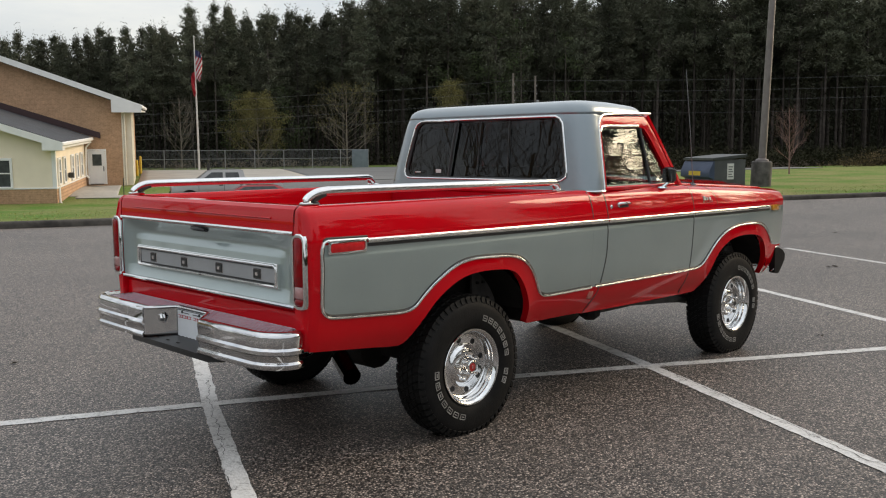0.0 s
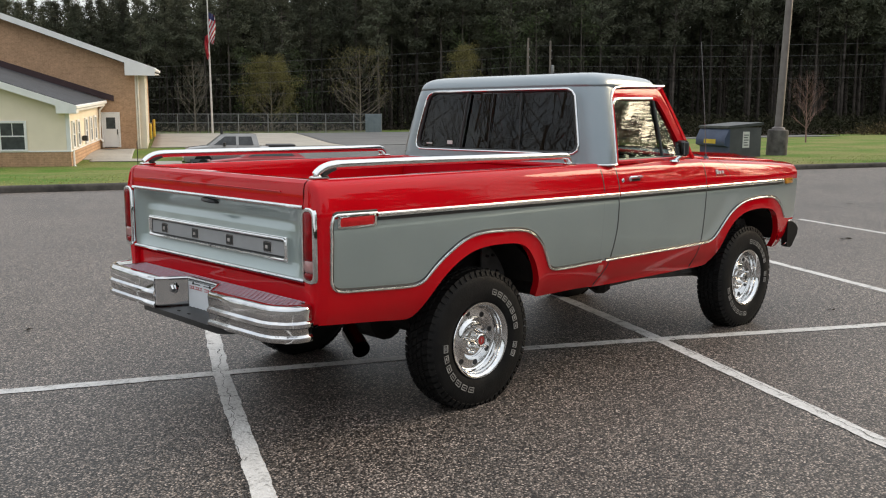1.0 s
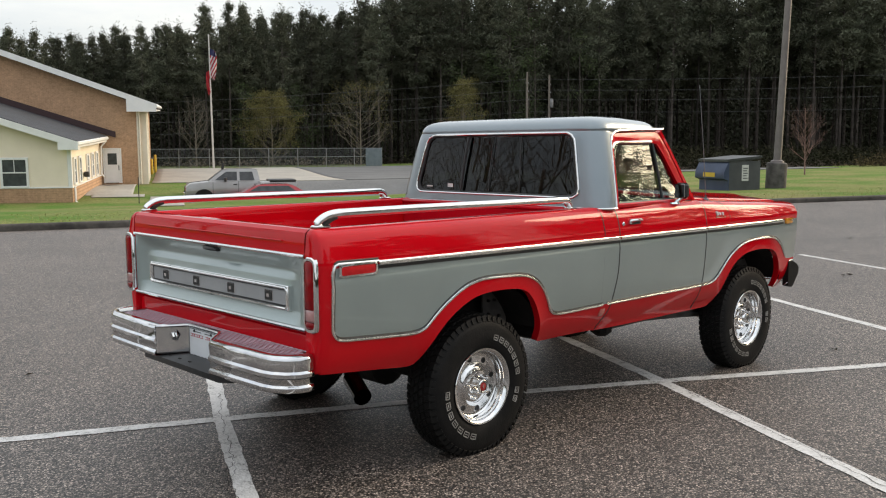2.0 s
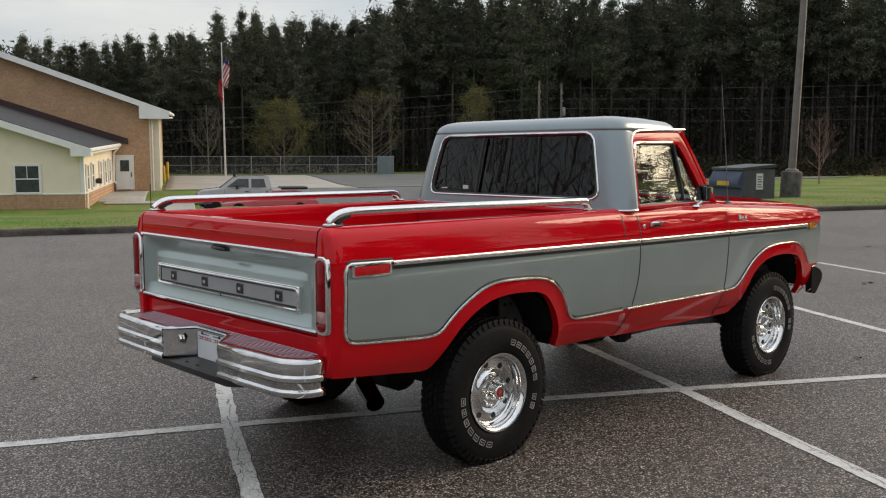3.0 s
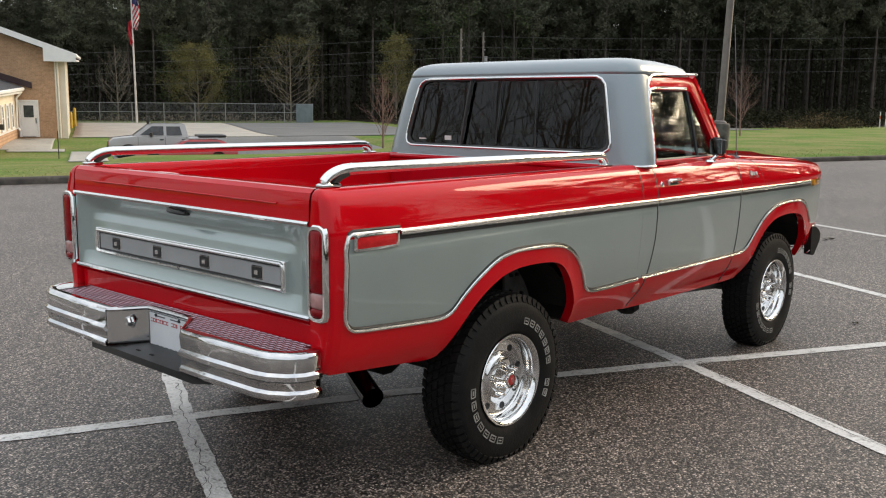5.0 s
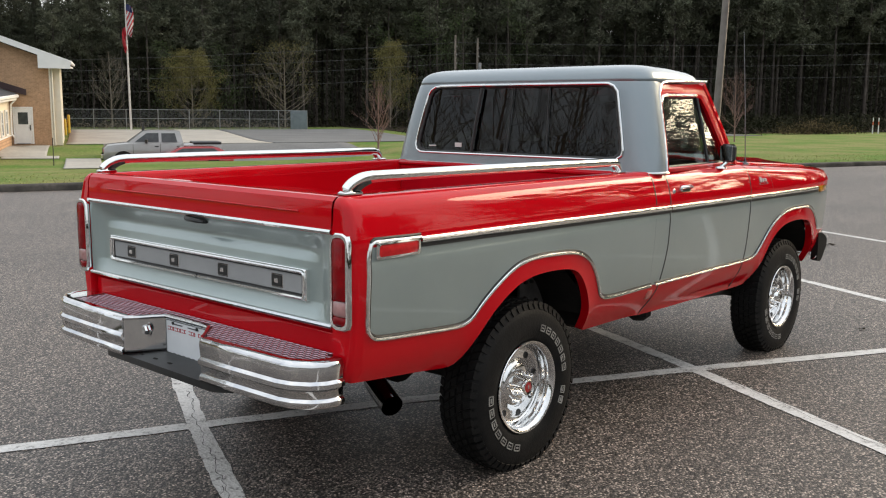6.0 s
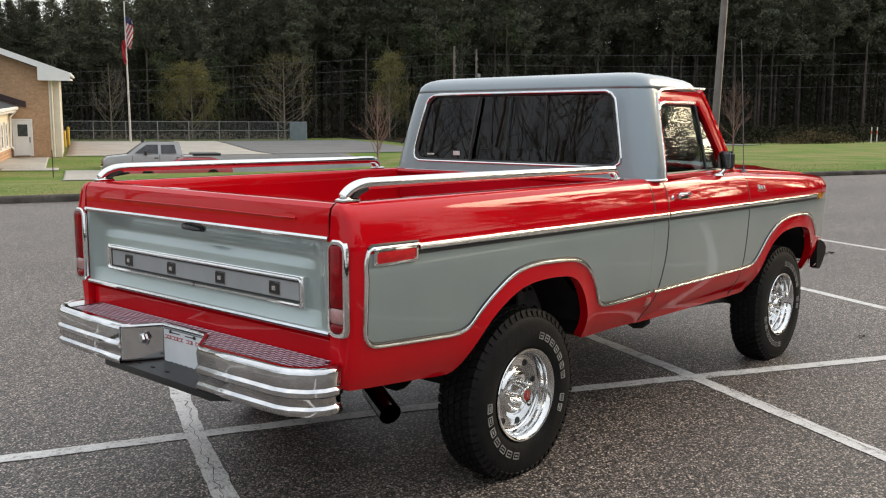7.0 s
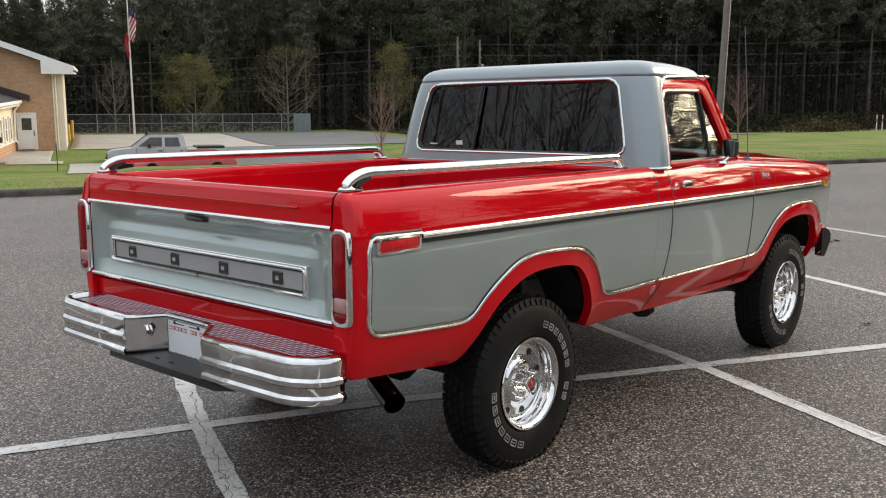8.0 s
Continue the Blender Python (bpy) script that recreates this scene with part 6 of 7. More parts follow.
for u, v, h in ((-3.04, 61.6, 0.78), (-2.87, 65.4, 1.0), (-2.66, 69.4, 1.2), (-2.44, 72.3, 1.42)):
    boll = thing("bollard", at_lot(u, v, height(u, v)), "round yellow painted steel bollard by the hall", "bollard", "yellow bollards")
    g = Geo()
    g.lathe([(0.0, h), (0.05, h - 0.005), (0.085, h - 0.04), (0.10, h - 0.09), (0.10, 0.0)], (0, 0, 0), 14, 0, "z")
    part("post", g, M_YELLOW, boll)

# ---- chain-link fence ----
fence = thing("chain_link_fence", at_lot(0, 84.0, -0.12), "grey chain-link fence with steel posts before the woods", "fence")
M_MESH = material("chain_link", (0.16, 0.165, 0.17), (0.12, 0.125, 0.13), 3.0, 0.6, metal=0.3)
F0, F1, FH = -6.0, 18.6, 1.80
for k in range(10):
    u = F0 + (F1 - F0) * k / 9
    g = Geo()
    g.tube([(u, 0, -0.4), (u, 0, FH + 0.04)], 0.04, 8)
    part("post", g, M_STEEL, fence)
for z in (FH, 0.12, 1.0):
    g = Geo()
    g.tube([(F0, 0, z), (F1, 0, z)], 0.025 if z > 0.5 else 0.012, 6)
    part("rail", g, M_STEEL, fence)
g = Geo()
u = F0
while u < F1:
    for d in (1, -1):
        a = (u, 0.0, 0.0 if d > 0 else FH)
        L = min(FH, F1 - u)
        b = (u + L, 0.0, L if d > 0 else FH - L)
        g.v += [(a[0] - 0.004, 0, a[2]), (a[0] + 0.004, 0, a[2]), (b[0] + 0.004, 0, b[2]), (b[0] - 0.004, 0, b[2])]
        n = len(g.v)
        g.f.append((n - 4, n - 3, n - 2, n - 1))
        g.m.append(0)
    u += 0.085
part("wire_mesh", g, M_MESH, fence, "diagonal wire mesh", 0, False, "stuff")
g = Geo()
g.cbox(17.0, 18.6, -0.03, 0.03, -0.1, FH, 0.01)
M_SCREEN = material("blue_grey_screen", (0.16, 0.19, 0.21), (0.12, 0.145, 0.16), 2.0, 0.7)
part("privacy_screen", g, M_SCREEN, fence, "blue-grey screen panel at the fence end")

# ---- flagpole ----
fp = thing("flagpole", at_lot(2.35, 79.0, -0.14) @ pose(0, 0, 0, 1.5, -0.5, 0), "tall pale flagpole with two limp flags", "flagpole")
g = Geo()
g.tube([(0, 0, 0), (0, 0, 6), (0, 0, 11.5)], [0.095, 0.075, 0.045], 10)
part("pole", g, M_FLAGPOLE, fp)
g = Geo()
g.lathe([(0.0, 0.09), (0.06, 0.06), (0.08, 0.0), (0.05, -0.06), (0.0, -0.09)], (0, 0, 11.58), 12, 0, "z")
part("finial", g, M_FLAGPOLE, fp)


def limp_flag(name, z0, z1, wid, mats, pick, parent, label, lean):
    g = Geo()
    rows = []
    n = 18
    for i in range(n + 1):
        z = z1 + (z0 - z1) * i / n
        spreadw = wid * (0.45 + 0.55 * math.sin(math.pi * min(1, 0.25 + i / n * 0.7)))
        row = []
        for j in range(11):
            t = j / 10
            row.append((0.06 + lean * t * spreadw, 0.16 * math.sin(t * 9 + i * 0.5) * (0.3 + t), z - 0.25 * t))
        rows.append(row)
    g.grid(rows, pick)
    part(name, g, mats, parent, label, 60, False)


limp_flag("flag", 8.0, 10.5, 0.56, [M_FLAGRED, M_FLAGWHITE, M_FLAGBLUE], lambda i, j: 2 if (i < 4 and j < 9) else ((i + j) // 2) % 2, fp, "limp flag with red and white stripes and a blue corner", 1.0)
limp_flag("flag", 6.7, 8.7, 0.42, [M_FLAGRED, M_FLAGRED, M_FLAGRED], lambda i, j: 0, fp, "limp plain red flag", -1.0)


# ---- parked vehicles beyond the lawn ----
def body_loft(profile_top, profile_low, w, g, mat=0, tuck=0.12):
    """A car body from its side outline: points (x, z) along the top and the bottom."""
    xs = [p[0] for p in profile_top]
    rows = []
    for x, z in profile_top:
        zl = float(np.interp(x, [p[0] for p in profile_low], [p[1] for p in profile_low]))
        zm = zl + (z - zl) * 0.55
        rows.append([(x, -w + 0.05, zl), (x, -w, zl + 0.12), (x, -w, zm), (x, -w + tuck * 0.4, z - 0.05), (x, -w + tuck, z), (x, w - tuck, z), (x, w - tuck * 0.4, z - 0.05), (x, w, zm), (x, w, zl + 0.12), (x, w - 0.05, zl)])
    g.grid(rows, mat, True)
    g.poly(rows[0], mat)
    g.poly(rows[-1], mat)


def small_wheel(parent, x, y, r, label):
    w = Geo()
    w.lathe([(0.0, -0.10), (r * 0.6, -0.10), (r * 0.64, -0.12), (r, -0.10), (r, 0.10), (0.0, 0.10)], (x, y, r), 24)
    o = part("wheel", w, M_RUBBER, parent, label)
    w = Geo()
    sg = -1 if y < 0 else 1
    w.lathe([(0.0, sg * 0.125), (r * 0.5, sg * 0.12), (r * 0.6, sg * 0.11)], (x, y, r), 20)
    part("rim", w, M_STEEL if y > 5 else M_UNDER, o)


gp = thing("crew_cab_pickup", at_lot(-0.58, 45.4, -1.31, 180), "silver-grey crew-cab pickup truck parked beyond the lawn", "truck")
g = Geo()
body_loft([(-0.02, 0.85), (-0.06, 1.10), (-0.25, 1.24), (-1.25, 1.34), (-1.6, 1.34), (-3.85, 1.34), (-3.90, 1.27), (-5.78, 1.27)][::-1], [(-5.75, 0.6), (0, 0.5)], 0.98, g)
part("body", g, M_GREYCAR, gp, "silver-grey lower body")
g = Geo()
rows = []
for x, z, w in ((-1.16, 1.31, 0.88), (-1.92, 1.88, 0.72), (-2.2, 1.94, 0.70), (-3.5, 1.94, 0.70), (-3.72, 1.88, 0.72), (-3.86, 1.30, 0.88)):
    rows.append([(x, -w, z), (x, -w * 0.5, z + 0.02), (x, w * 0.5, z + 0.02), (x, w, z)])
g.grid(rows)
g.poly([r[0] for r in rows])
g.poly([r[-1] for r in rows])
part("cab", g, M_GREYCAR, gp, "silver-grey cab")
for s in SIDES:
    for a in (((-1.52, 1.38), (-1.62, 1.46), (-2.10, 1.81), (-2.66, 1.81), (-2.66, 1.36)), ((-2.80, 1.36), (-2.80, 1.80), (-3.46, 1.80), (-3.56, 1.36))):
        g = Geo()
        def sidey(z):
            return s * (0.892 - (z - 1.30) / 0.60 * 0.165)
        g.prism([(x, sidey(z), z) for x, z in a], (0, s * 0.012, 0))
        part("side_window", g, M_FARGLASS, gp, "dark side window")
    for x in (-0.95, -4.65):
        small_wheel(gp, x, s * 0.88, 0.41, "black tyre")
        g = Geo()
        g.prism([(x + 0.50 * math.cos(a), s * 0.965, 0.43 + 0.50 * math.sin(a)) for a in (radians(q) for q in steps(-12, 192, 16))], (0, s * 0.020, 0))
        part("wheel_arch", g, M_UNDER, gp, "dark wheel arch")
    for x in (-1.42, -2.72, -3.78):
        g = Geo()
        g.cbox(x - 0.008, x + 0.008, *sorted((s * 0.972, s * 0.984)), 0.62, 1.30, 0.002)
        part("door_gap", g, M_BLACK, gp)
    for x in (-2.55, -3.62):
        g = Geo()
        g.cbox(x - 0.10, x + 0.10, *sorted((s * 0.97, s * 1.0)), 1.12, 1.17, 0.01)
        part("door_handle", g, M_BLACK, gp, "dark door handle")
    g = Geo()
    g.cbox(-5.6, -0.3, *sorted((s * 0.96, s * 0.988)), 0.50, 0.66, 0.02)
    part("lower_cladding", g, M_BINGREY, gp, "dark grey lower body side")
    g = Geo()
    g.cbox(-2.12, -1.98, *sorted((s * 0.95, s * 1.18)), 1.30, 1.52, 0.03)
    part("door_mirror", g, M_BLACK, gp)
    g = Geo()
    g.cbox(-0.12, 0.01, *sorted((s * 0.62, s * 0.93)), 0.86, 1.06, 0.03)
    part("headlamp", g, M_CLEAR, gp)
g = Geo()
g.prism([(-1.36, -0.80, 1.375), (-1.36, 0.80, 1.375), (-1.95, 0.66, 1.862), (-1.95, -0.66, 1.862)], (0.012, 0, 0.012))
part("windscreen", g, M_FARGLASS, gp, "dark windscreen")
g = Geo()
g.cbox(-0.04, 0.10, -0.95, 0.95, 0.52, 0.78, 0.05)
part("front_bumper", g, M_CHROME, gp)
g = Geo()
g.cbox(-0.06, 0.02, -0.60, 0.60, 0.80, 1.06, 0.02)
part("grille", g, M_BLACK, gp, "dark grille")
g = Geo()
g.tube([(-1.98, -0.3, 1.85), (-2.0, -0.3, 2.05), (-2.03, -0.3, 2.28)], [0.05, 0.09, 0.04], 8)
part("roof_light", g, M_BLACK, gp, "dark spotlight on the roof")
g = Geo()
g.cbox(-5.76, -4.35, -0.94, 0.94, 1.25, 1.36, 0.03)
part("bed_cover", g, M_BLACK, gp, "black cover over the bed")

rc = thing("red_car", at_lot(0.55, 42.9, -1.31, 180), "low red car parked beside the grey pickup", "car")
g = Geo()
body_loft([(-0.02, 0.55), (-0.15, 0.66), (-1.4, 0.78), (-1.5, 0.80), (-2.2, 0.80), (-4.0, 0.82), (-4.75, 0.82), (-4.85, 0.70)][::-1], [(-4.9, 0.25), (0, 0.22)], 0.90, g)
part("body", g, M_REDCAR, rc, "bright red lower body")
g = Geo()
rows = []
for x, z, w in ((-1.6, 0.80, 0.80), (-2.3, 1.14, 0.62), (-2.6, 1.20, 0.60), (-3.9, 1.20, 0.60), (-4.2, 1.13, 0.62), (-4.75, 0.82, 0.78)):
    rows.append([(x, -w, z), (x, -w * 0.5, z + 0.02), (x, w * 0.5, z + 0.02), (x, w, z)])
g.grid(rows)
g.poly([r[0] for r in rows])
g.poly([r[-1] for r in rows])
part("roof", g, M_REDCAR, rc, "red roof")
for s in SIDES:
    g = Geo()
    g.prism([(-1.95, s * 0.765, 0.86), (-2.45, s * 0.655, 1.12), (-3.95, s * 0.655, 1.12), (-4.3, s * 0.765, 0.86)], (0, s * 0.012, 0))
    part("side_window", g, M_FARGLASS, rc, "dark side window")
for s in SIDES:
    for x in (-0.85, -3.9):
        small_wheel(rc, x, s * 0.80, 0.33, "black tyre")
    g = Geo()
    g.cbox(-0.12, 0.0, *sorted((s * 0.55, s * 0.82)), 0.56, 0.68, 0.02)
    part("headlamp", g, M_CLEAR, rc)

# ---- dumpster and lamp post ----
du = thing("dumpster", at_lot(18.75, 24.9, 0.02, -90), "blue and grey steel dumpster with dark plastic lids on grass", "dumpster")
g = Geo()
g.prism([(-0.95, -0.55, 0.0), (0.95, -0.55, 0.0), (0.95, 0.75, 0.0), (-0.95, 0.75, 0.0)], (0, 0, 1.14))
part("body", g, M_BINGREY, du, "grey steel body")
g = Geo()
g.prism([(-0.97, -0.56, 0.02), (-0.97, -0.585, 0.02), (-0.97, -0.59, 0.44), (-0.97, -0.76, 0.50), (-0.97, -0.78, 0.54), (-0.97, -0.77, 0.74), (-0.97, -0.61, 1.08), (-0.97, -0.56, 1.10)], (1.94, 0, 0))
part("front_panel", g, M_BIN, du, "dark blue front panel")
g = Geo()
g.prism([(-0.99, -0.66, 1.12), (0.99, -0.66, 1.12), (0.99, 0.80, 1.25), (-0.99, 0.80, 1.25)], (0, 0, 0.085))
part("lid", g, M_BINLID, du, "dark plastic lid")
g = Geo()
g.prism([(-0.96, -0.56, 1.10), (0.96, -0.56, 1.10), (0.96, 0.76, 1.22), (-0.96, 0.76, 1.22)], (0, 0, 0.03))
part("rim", g, M_BINGREY, du)
for x in (-1.0, 1.0):
    for y in (-0.45, 0.6):
        g = Geo()
        g.cbox(x * 0.85 - 0.08, x * 0.85 + 0.08, y - 0.08, y + 0.08, -0.05, 0.13, 0.02)
        part("foot", g, M_BINGREY, du)
g = Geo()
g.prism([(-0.40, -0.765, 0.56), (-0.40, -0.760, 0.72), (-0.40, -0.781, 0.72), (-0.40, -0.786, 0.56)], (0.78, 0, 0))
part("sticker", g, M_YELLOW, du, "yellow warning sticker")
g = Geo()
g.cbox(0.949, 0.962, -0.02, 0.26, 0.42, 1.0, 0.004)
st = part("sticker", g, M_LABEL, du, "white instruction sticker")
for k in range(5):
    g = Geo()
    g.cbox(0.960, 0.9645, 0.03, 0.22 - 0.04 * (k % 2), 0.50 + k * 0.09, 0.535 + k * 0.09, 0.001)
    part("print_bar", g, M_DARKBAR, st)

lp = thing("street_lamp", at_lot(20.75, 24.75, 0.08) @ pose(0, 0, 0, 1.2, 1.5, 0), "tall grey lamp pole on a round concrete base", "street lamp")
g = Geo()
g.lathe([(0.0, 1.0), (0.33, 1.0), (0.37, 0.97), (0.38, 0.93), (0.38, -0.3)], (0, 0, 0), 24, 0, "z")
part("base", g, material("weathered_concrete", (0.13, 0.118, 0.108), (0.055, 0.049, 0.045), 4.0, 0.9, bump=0.004, bump_scale=30.0), lp, "weathered concrete base")
g = Geo()
g.lathe([(0.0, 1.12), (0.12, 1.12), (0.24, 1.06), (0.25, 1.0)], (0, 0, 0), 16, 0, "z")
part("base_cover", g, M_POLE, lp)
g = Geo()
g.tube([(0, 0, 1.0), (0, 0, 5.0), (0, 0, 10.0)], [0.145, 0.13, 0.11], 12)
part("pole", g, M_POLE, lp, "tapered grey-brown pole")
g = Geo()
g.cbox(-0.7, 0.7, -0.18, 0.18, 9.95, 10.15, 0.04)
part("lamp_head", g, M_POLE, lp)

# ---- utility poles and wires ----
UP = [(-60, 92.0, 8.2), (33.0, 82.0, 8.9), (36.0, 83.5, 8.8), (95, 58.0, 9.5)]
for k in (1, 2):
    u, v, h = UP[k]
    up = thing("utility_pole", at_lot(u, v, -0.2), "slim grey wooden utility pole before the woods", "utility pole", "utility poles")
    g = Geo()
    g.tube([(0, 0, 0), (0, 0, h + 0.4)], [0.14, 0.10], 8)
    part("pole", g, M_WOODPOLE, up)
    for z in (8.2, 7.4, 6.6):
        g = Geo()
        g.lathe([(0.0, 0.10), (0.05, 0.09), (0.06, 0.0), (0.03, -0.06)], (0.13, -0.05, z), 8, 0, "z")
        part("insulator", g, M_STEEL, up)
    if k == 2:
        g = Geo()
        g.lathe([(0.0, 0.9), (0.16, 0.88), (0.18, 0.8), (0.18, 0.1), (0.15, 0.0)], (0.22, -0.12, 5.9), 12, 0, "z")
        part("transformer", g, M_STEEL, up, "pale grey transformer can")
for dz in (0.0, -1.05, -2.0, -3.2):
    wires = thing("overhead_wire", at_lot(0, 0, 0), "thin overhead power line strung along the woods", "power line", "overhead wires")
    g = Geo()
    ends = [(-60, 92.0, 5.0 + dz * 0.8), (33.0, 82.0, 8.4 + dz), (95.0, 58.0, 9.6 + dz)]
    for (u0, v0, z0), (u1, v1, z1), sag in ((ends[0], ends[1], 1.2), (ends[1], ends[2], 0.6)):
        g.tube([(u0 + (u1 - u0) * t, v0 + (v1 - v0) * t, z0 + (z1 - z0) * t - sag * 4 * t * (1 - t)) for t in steps(0, 1, 24)], 0.013, 5)
    part("cable", g, M_WIRE, wires)


# ---- trees ----
def limb(g, p, d, length, r, depth, rnd, spread_a, mat=0, tips=None, up=0.15):
    """A branching limb; tips collects the ends."""
    pts, rs = [p.copy()], [r]
    q, dd = p.copy(), d.copy()
    n = 3
    for i in range(n):
        dd = (dd + Vector((rnd.uniform(-1, 1), rnd.uniform(-1, 1), rnd.uniform(-1, 1) + up)) * 0.16).normalized()
        q = q + dd * (length / n)
        pts.append(q.copy())
        rs.append(r * (1 - 0.6 * (i + 1) / n))
    g.tube(pts, rs, 5 if depth > 1 else 4 if depth else 3, mat, caps=False)
    if depth <= 0:
        if tips is not None:
            tips.append((q, dd))
        return
    for k in range(rnd.choice((2, 3, 3))):
        t = rnd.uniform(0.35, 1.0)
        b = pts[0].lerp(pts[-1], t)
        ax = Vector((rnd.uniform(-1, 1), rnd.uniform(-1, 1), rnd.uniform(-0.3, 1)))
        nd = (dd + ax.normalized() * spread_a).normalized()
        limb(g, b, nd, length * rnd.uniform(0.5, 0.75), r * 0.5, depth - 1, rnd, spread_a, mat, tips, up)
    if tips is not None:
        tips.append((q, dd))


def leaf_cluster(g, c, rad, n, size, rnd, mat=0, flat=0.8, wide=0.4):
    for _ in range(n):
        o = Vector((rnd.gauss(0, 1), rnd.gauss(0, 1), rnd.gauss(0, 1) * flat)) * rad * 0.5
        a = Vector((rnd.uniform(-1, 1), rnd.uniform(-1, 1), rnd.uniform(-1, 1))).normalized()
        b = a.cross(Vector((rnd.uniform(-1, 1), rnd.uniform(-1, 1), rnd.uniform(-1, 1)))).normalized()
        s = size * rnd.uniform(0.6, 1.4)
        p = c + o
        k = len(g.v)
        g.v += [tuple(p - a * s), tuple(p + a * s + b * s * wide), tuple(p + a * s - b * s * wide)]
        g.f.append((k, k + 1, k + 2))
        g.m.append(mat)


def pine(seed, h, bare):
    """Tall pine: straight trunk, clear below, ragged needle crown above."""
    rnd = random.Random(seed)
    tr = Geo()
    bend = [rnd.uniform(-0.25, 0.25) for _ in range(4)]
    def axis(z):
        t = z / h
        return Vector((bend[0] * t + bend[1] * t * t, bend[2] * t + bend[3] * t * t, z))
    tr.tube([axis(h * k / 8) for k in range(9)], [0.15 * (1 - 0.85 * k / 8) + 0.01 for k in range(9)], 6, caps=False)
    cr = Geo()
    z = h * bare
    while z < h * 0.99:
        t = (z - h * bare) / (h * (1 - bare))
        reach = (0.22 + 2.35 * min(1.0, 0.35 + t * 3.0) * (1 - t) ** 0.72) * rnd.uniform(0.45, 1.2)
        for _ in range(rnd.choice((2, 3, 3))):
            a = rnd.uniform(0, 2 * math.pi)
            p = axis(z)
            e = p + Vector((math.cos(a) * reach, math.sin(a) * reach, reach * rnd.uniform(0.05, 0.5)))
            tr.tube([p, p.lerp(e, 0.5) + Vector((0, 0, -0.05)), e], [0.045, 0.03, 0.012], 4, caps=False)
            for f in (0.45, 0.72, 1.0):
                leaf_cluster(cr, p.lerp(e, f) + Vector((0, 0, 0.1)), 0.50, 24, 0.18, rnd, 0, 0.7, 0.26)
        z += h * 0.021 * rnd.uniform(0.7, 1.4)
    leaf_cluster(cr, axis(h) + Vector((0, 0, 0.25)), 0.42, 46, 0.17, rnd, 0, 1.9, 0.28)
    # dead stubs on the bare trunk
    z = h * 0.12
    while z < h * bare:
        a = rnd.uniform(0, 2 * math.pi)
        p = axis(z)
        L = rnd.uniform(0.4, 1.5)
        tr.tube([p, p + Vector((math.cos(a) * L, math.sin(a) * L, rnd.uniform(-0.2, 0.3)))], [0.02, 0.006], 3, caps=False)
        z += rnd.uniform(0.4, 1.2)
    return build("trunk", tr, M_BARK, 60, False), build("crown", cr, M_NEEDLE, 0, False)


PINE_H = (17.0, 18.5, 16.0, 19.5, 17.5)
PINES = [pine(11, 17.0, 0.42), pine(12, 18.5, 0.50), pine(13, 16.0, 0.36), pine(14, 19.5, 0.55), pine(15, 17.5, 0.46)]


def canopy_height(u):
    """Height of the tree tops along the edge of the woods."""
    return 0.80 + 0.165 * step(-6, 6, u) + 0.035 * step(11, 16, u) + 0.20 * step(20, 25, u) - 0.12 * (step(43, 46, u) - step(50, 53, u)) + 0.08 * step(50, 58, u)


rnd = random.Random(21)
count = 0
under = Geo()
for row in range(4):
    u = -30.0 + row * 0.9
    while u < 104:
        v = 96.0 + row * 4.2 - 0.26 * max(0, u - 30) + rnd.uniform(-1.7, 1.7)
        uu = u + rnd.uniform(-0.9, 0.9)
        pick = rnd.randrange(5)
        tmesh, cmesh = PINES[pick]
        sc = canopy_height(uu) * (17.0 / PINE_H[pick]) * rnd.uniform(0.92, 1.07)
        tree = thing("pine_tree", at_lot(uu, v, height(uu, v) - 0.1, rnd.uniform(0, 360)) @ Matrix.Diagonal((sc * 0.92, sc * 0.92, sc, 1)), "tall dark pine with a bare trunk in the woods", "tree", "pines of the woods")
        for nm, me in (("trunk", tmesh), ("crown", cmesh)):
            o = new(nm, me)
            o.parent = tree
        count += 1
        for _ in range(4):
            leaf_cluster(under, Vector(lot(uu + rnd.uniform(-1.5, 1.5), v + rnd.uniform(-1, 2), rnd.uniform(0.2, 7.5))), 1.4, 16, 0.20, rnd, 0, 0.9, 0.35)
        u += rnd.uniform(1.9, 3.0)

tagged(new("undergrowth", build("undergrowth", under, M_SHRUB, 0, False)), "undergrowth of saplings between the trunks, woods shade in their dark colour", "undergrowth", kind="stuff")

# the woods behind the first rows, joined
g = Geo()
gt = Geo()
for row in range(9):
    u = -60.0
    while u < 150:
        v = 117.0 + row * 4.5 - 0.26 * max(0, u - 30) + rnd.uniform(-2, 2)
        h = 17.5 * canopy_height(u) * rnd.uniform(0.9, 1.1)
        p = Vector(lot(u + rnd.uniform(-1, 1), v, -0.2))
        gt.tube([p, p + Vector((rnd.uniform(-0.3, 0.3), rnd.uniform(-0.3, 0.3), h))], [0.19, 0.04], 5, caps=False)
        for k in range(9):
            z = h * (0.35 + 0.65 * k / 8.0)
            for _ in range(3):
                a = rnd.uniform(0, 6.28)
                rr = rnd.uniform(0.2, 2.0) * (1.1 - 0.6 * k / 8)
                leaf_cluster(g, p + Vector((math.cos(a) * rr, math.sin(a) * rr, z - 0.6)), 1.2, 14, 0.34, rnd)
        # undergrowth
        for _ in range(5):
            leaf_cluster(g, p + Vector((rnd.uniform(-2, 2), rnd.uniform(-2, 2), rnd.uniform(0.3, 6.5))), 1.8, 16, 0.4, rnd)
        u += rnd.uniform(2.6, 4.0)
woods = thing("far_woods", pose(0, 0, 0), "dense dark pine woods receding behind the edge", "woods", kind="stuff")
part("trunks", gt, M_BARK, woods, "", 0, False, "stuff")
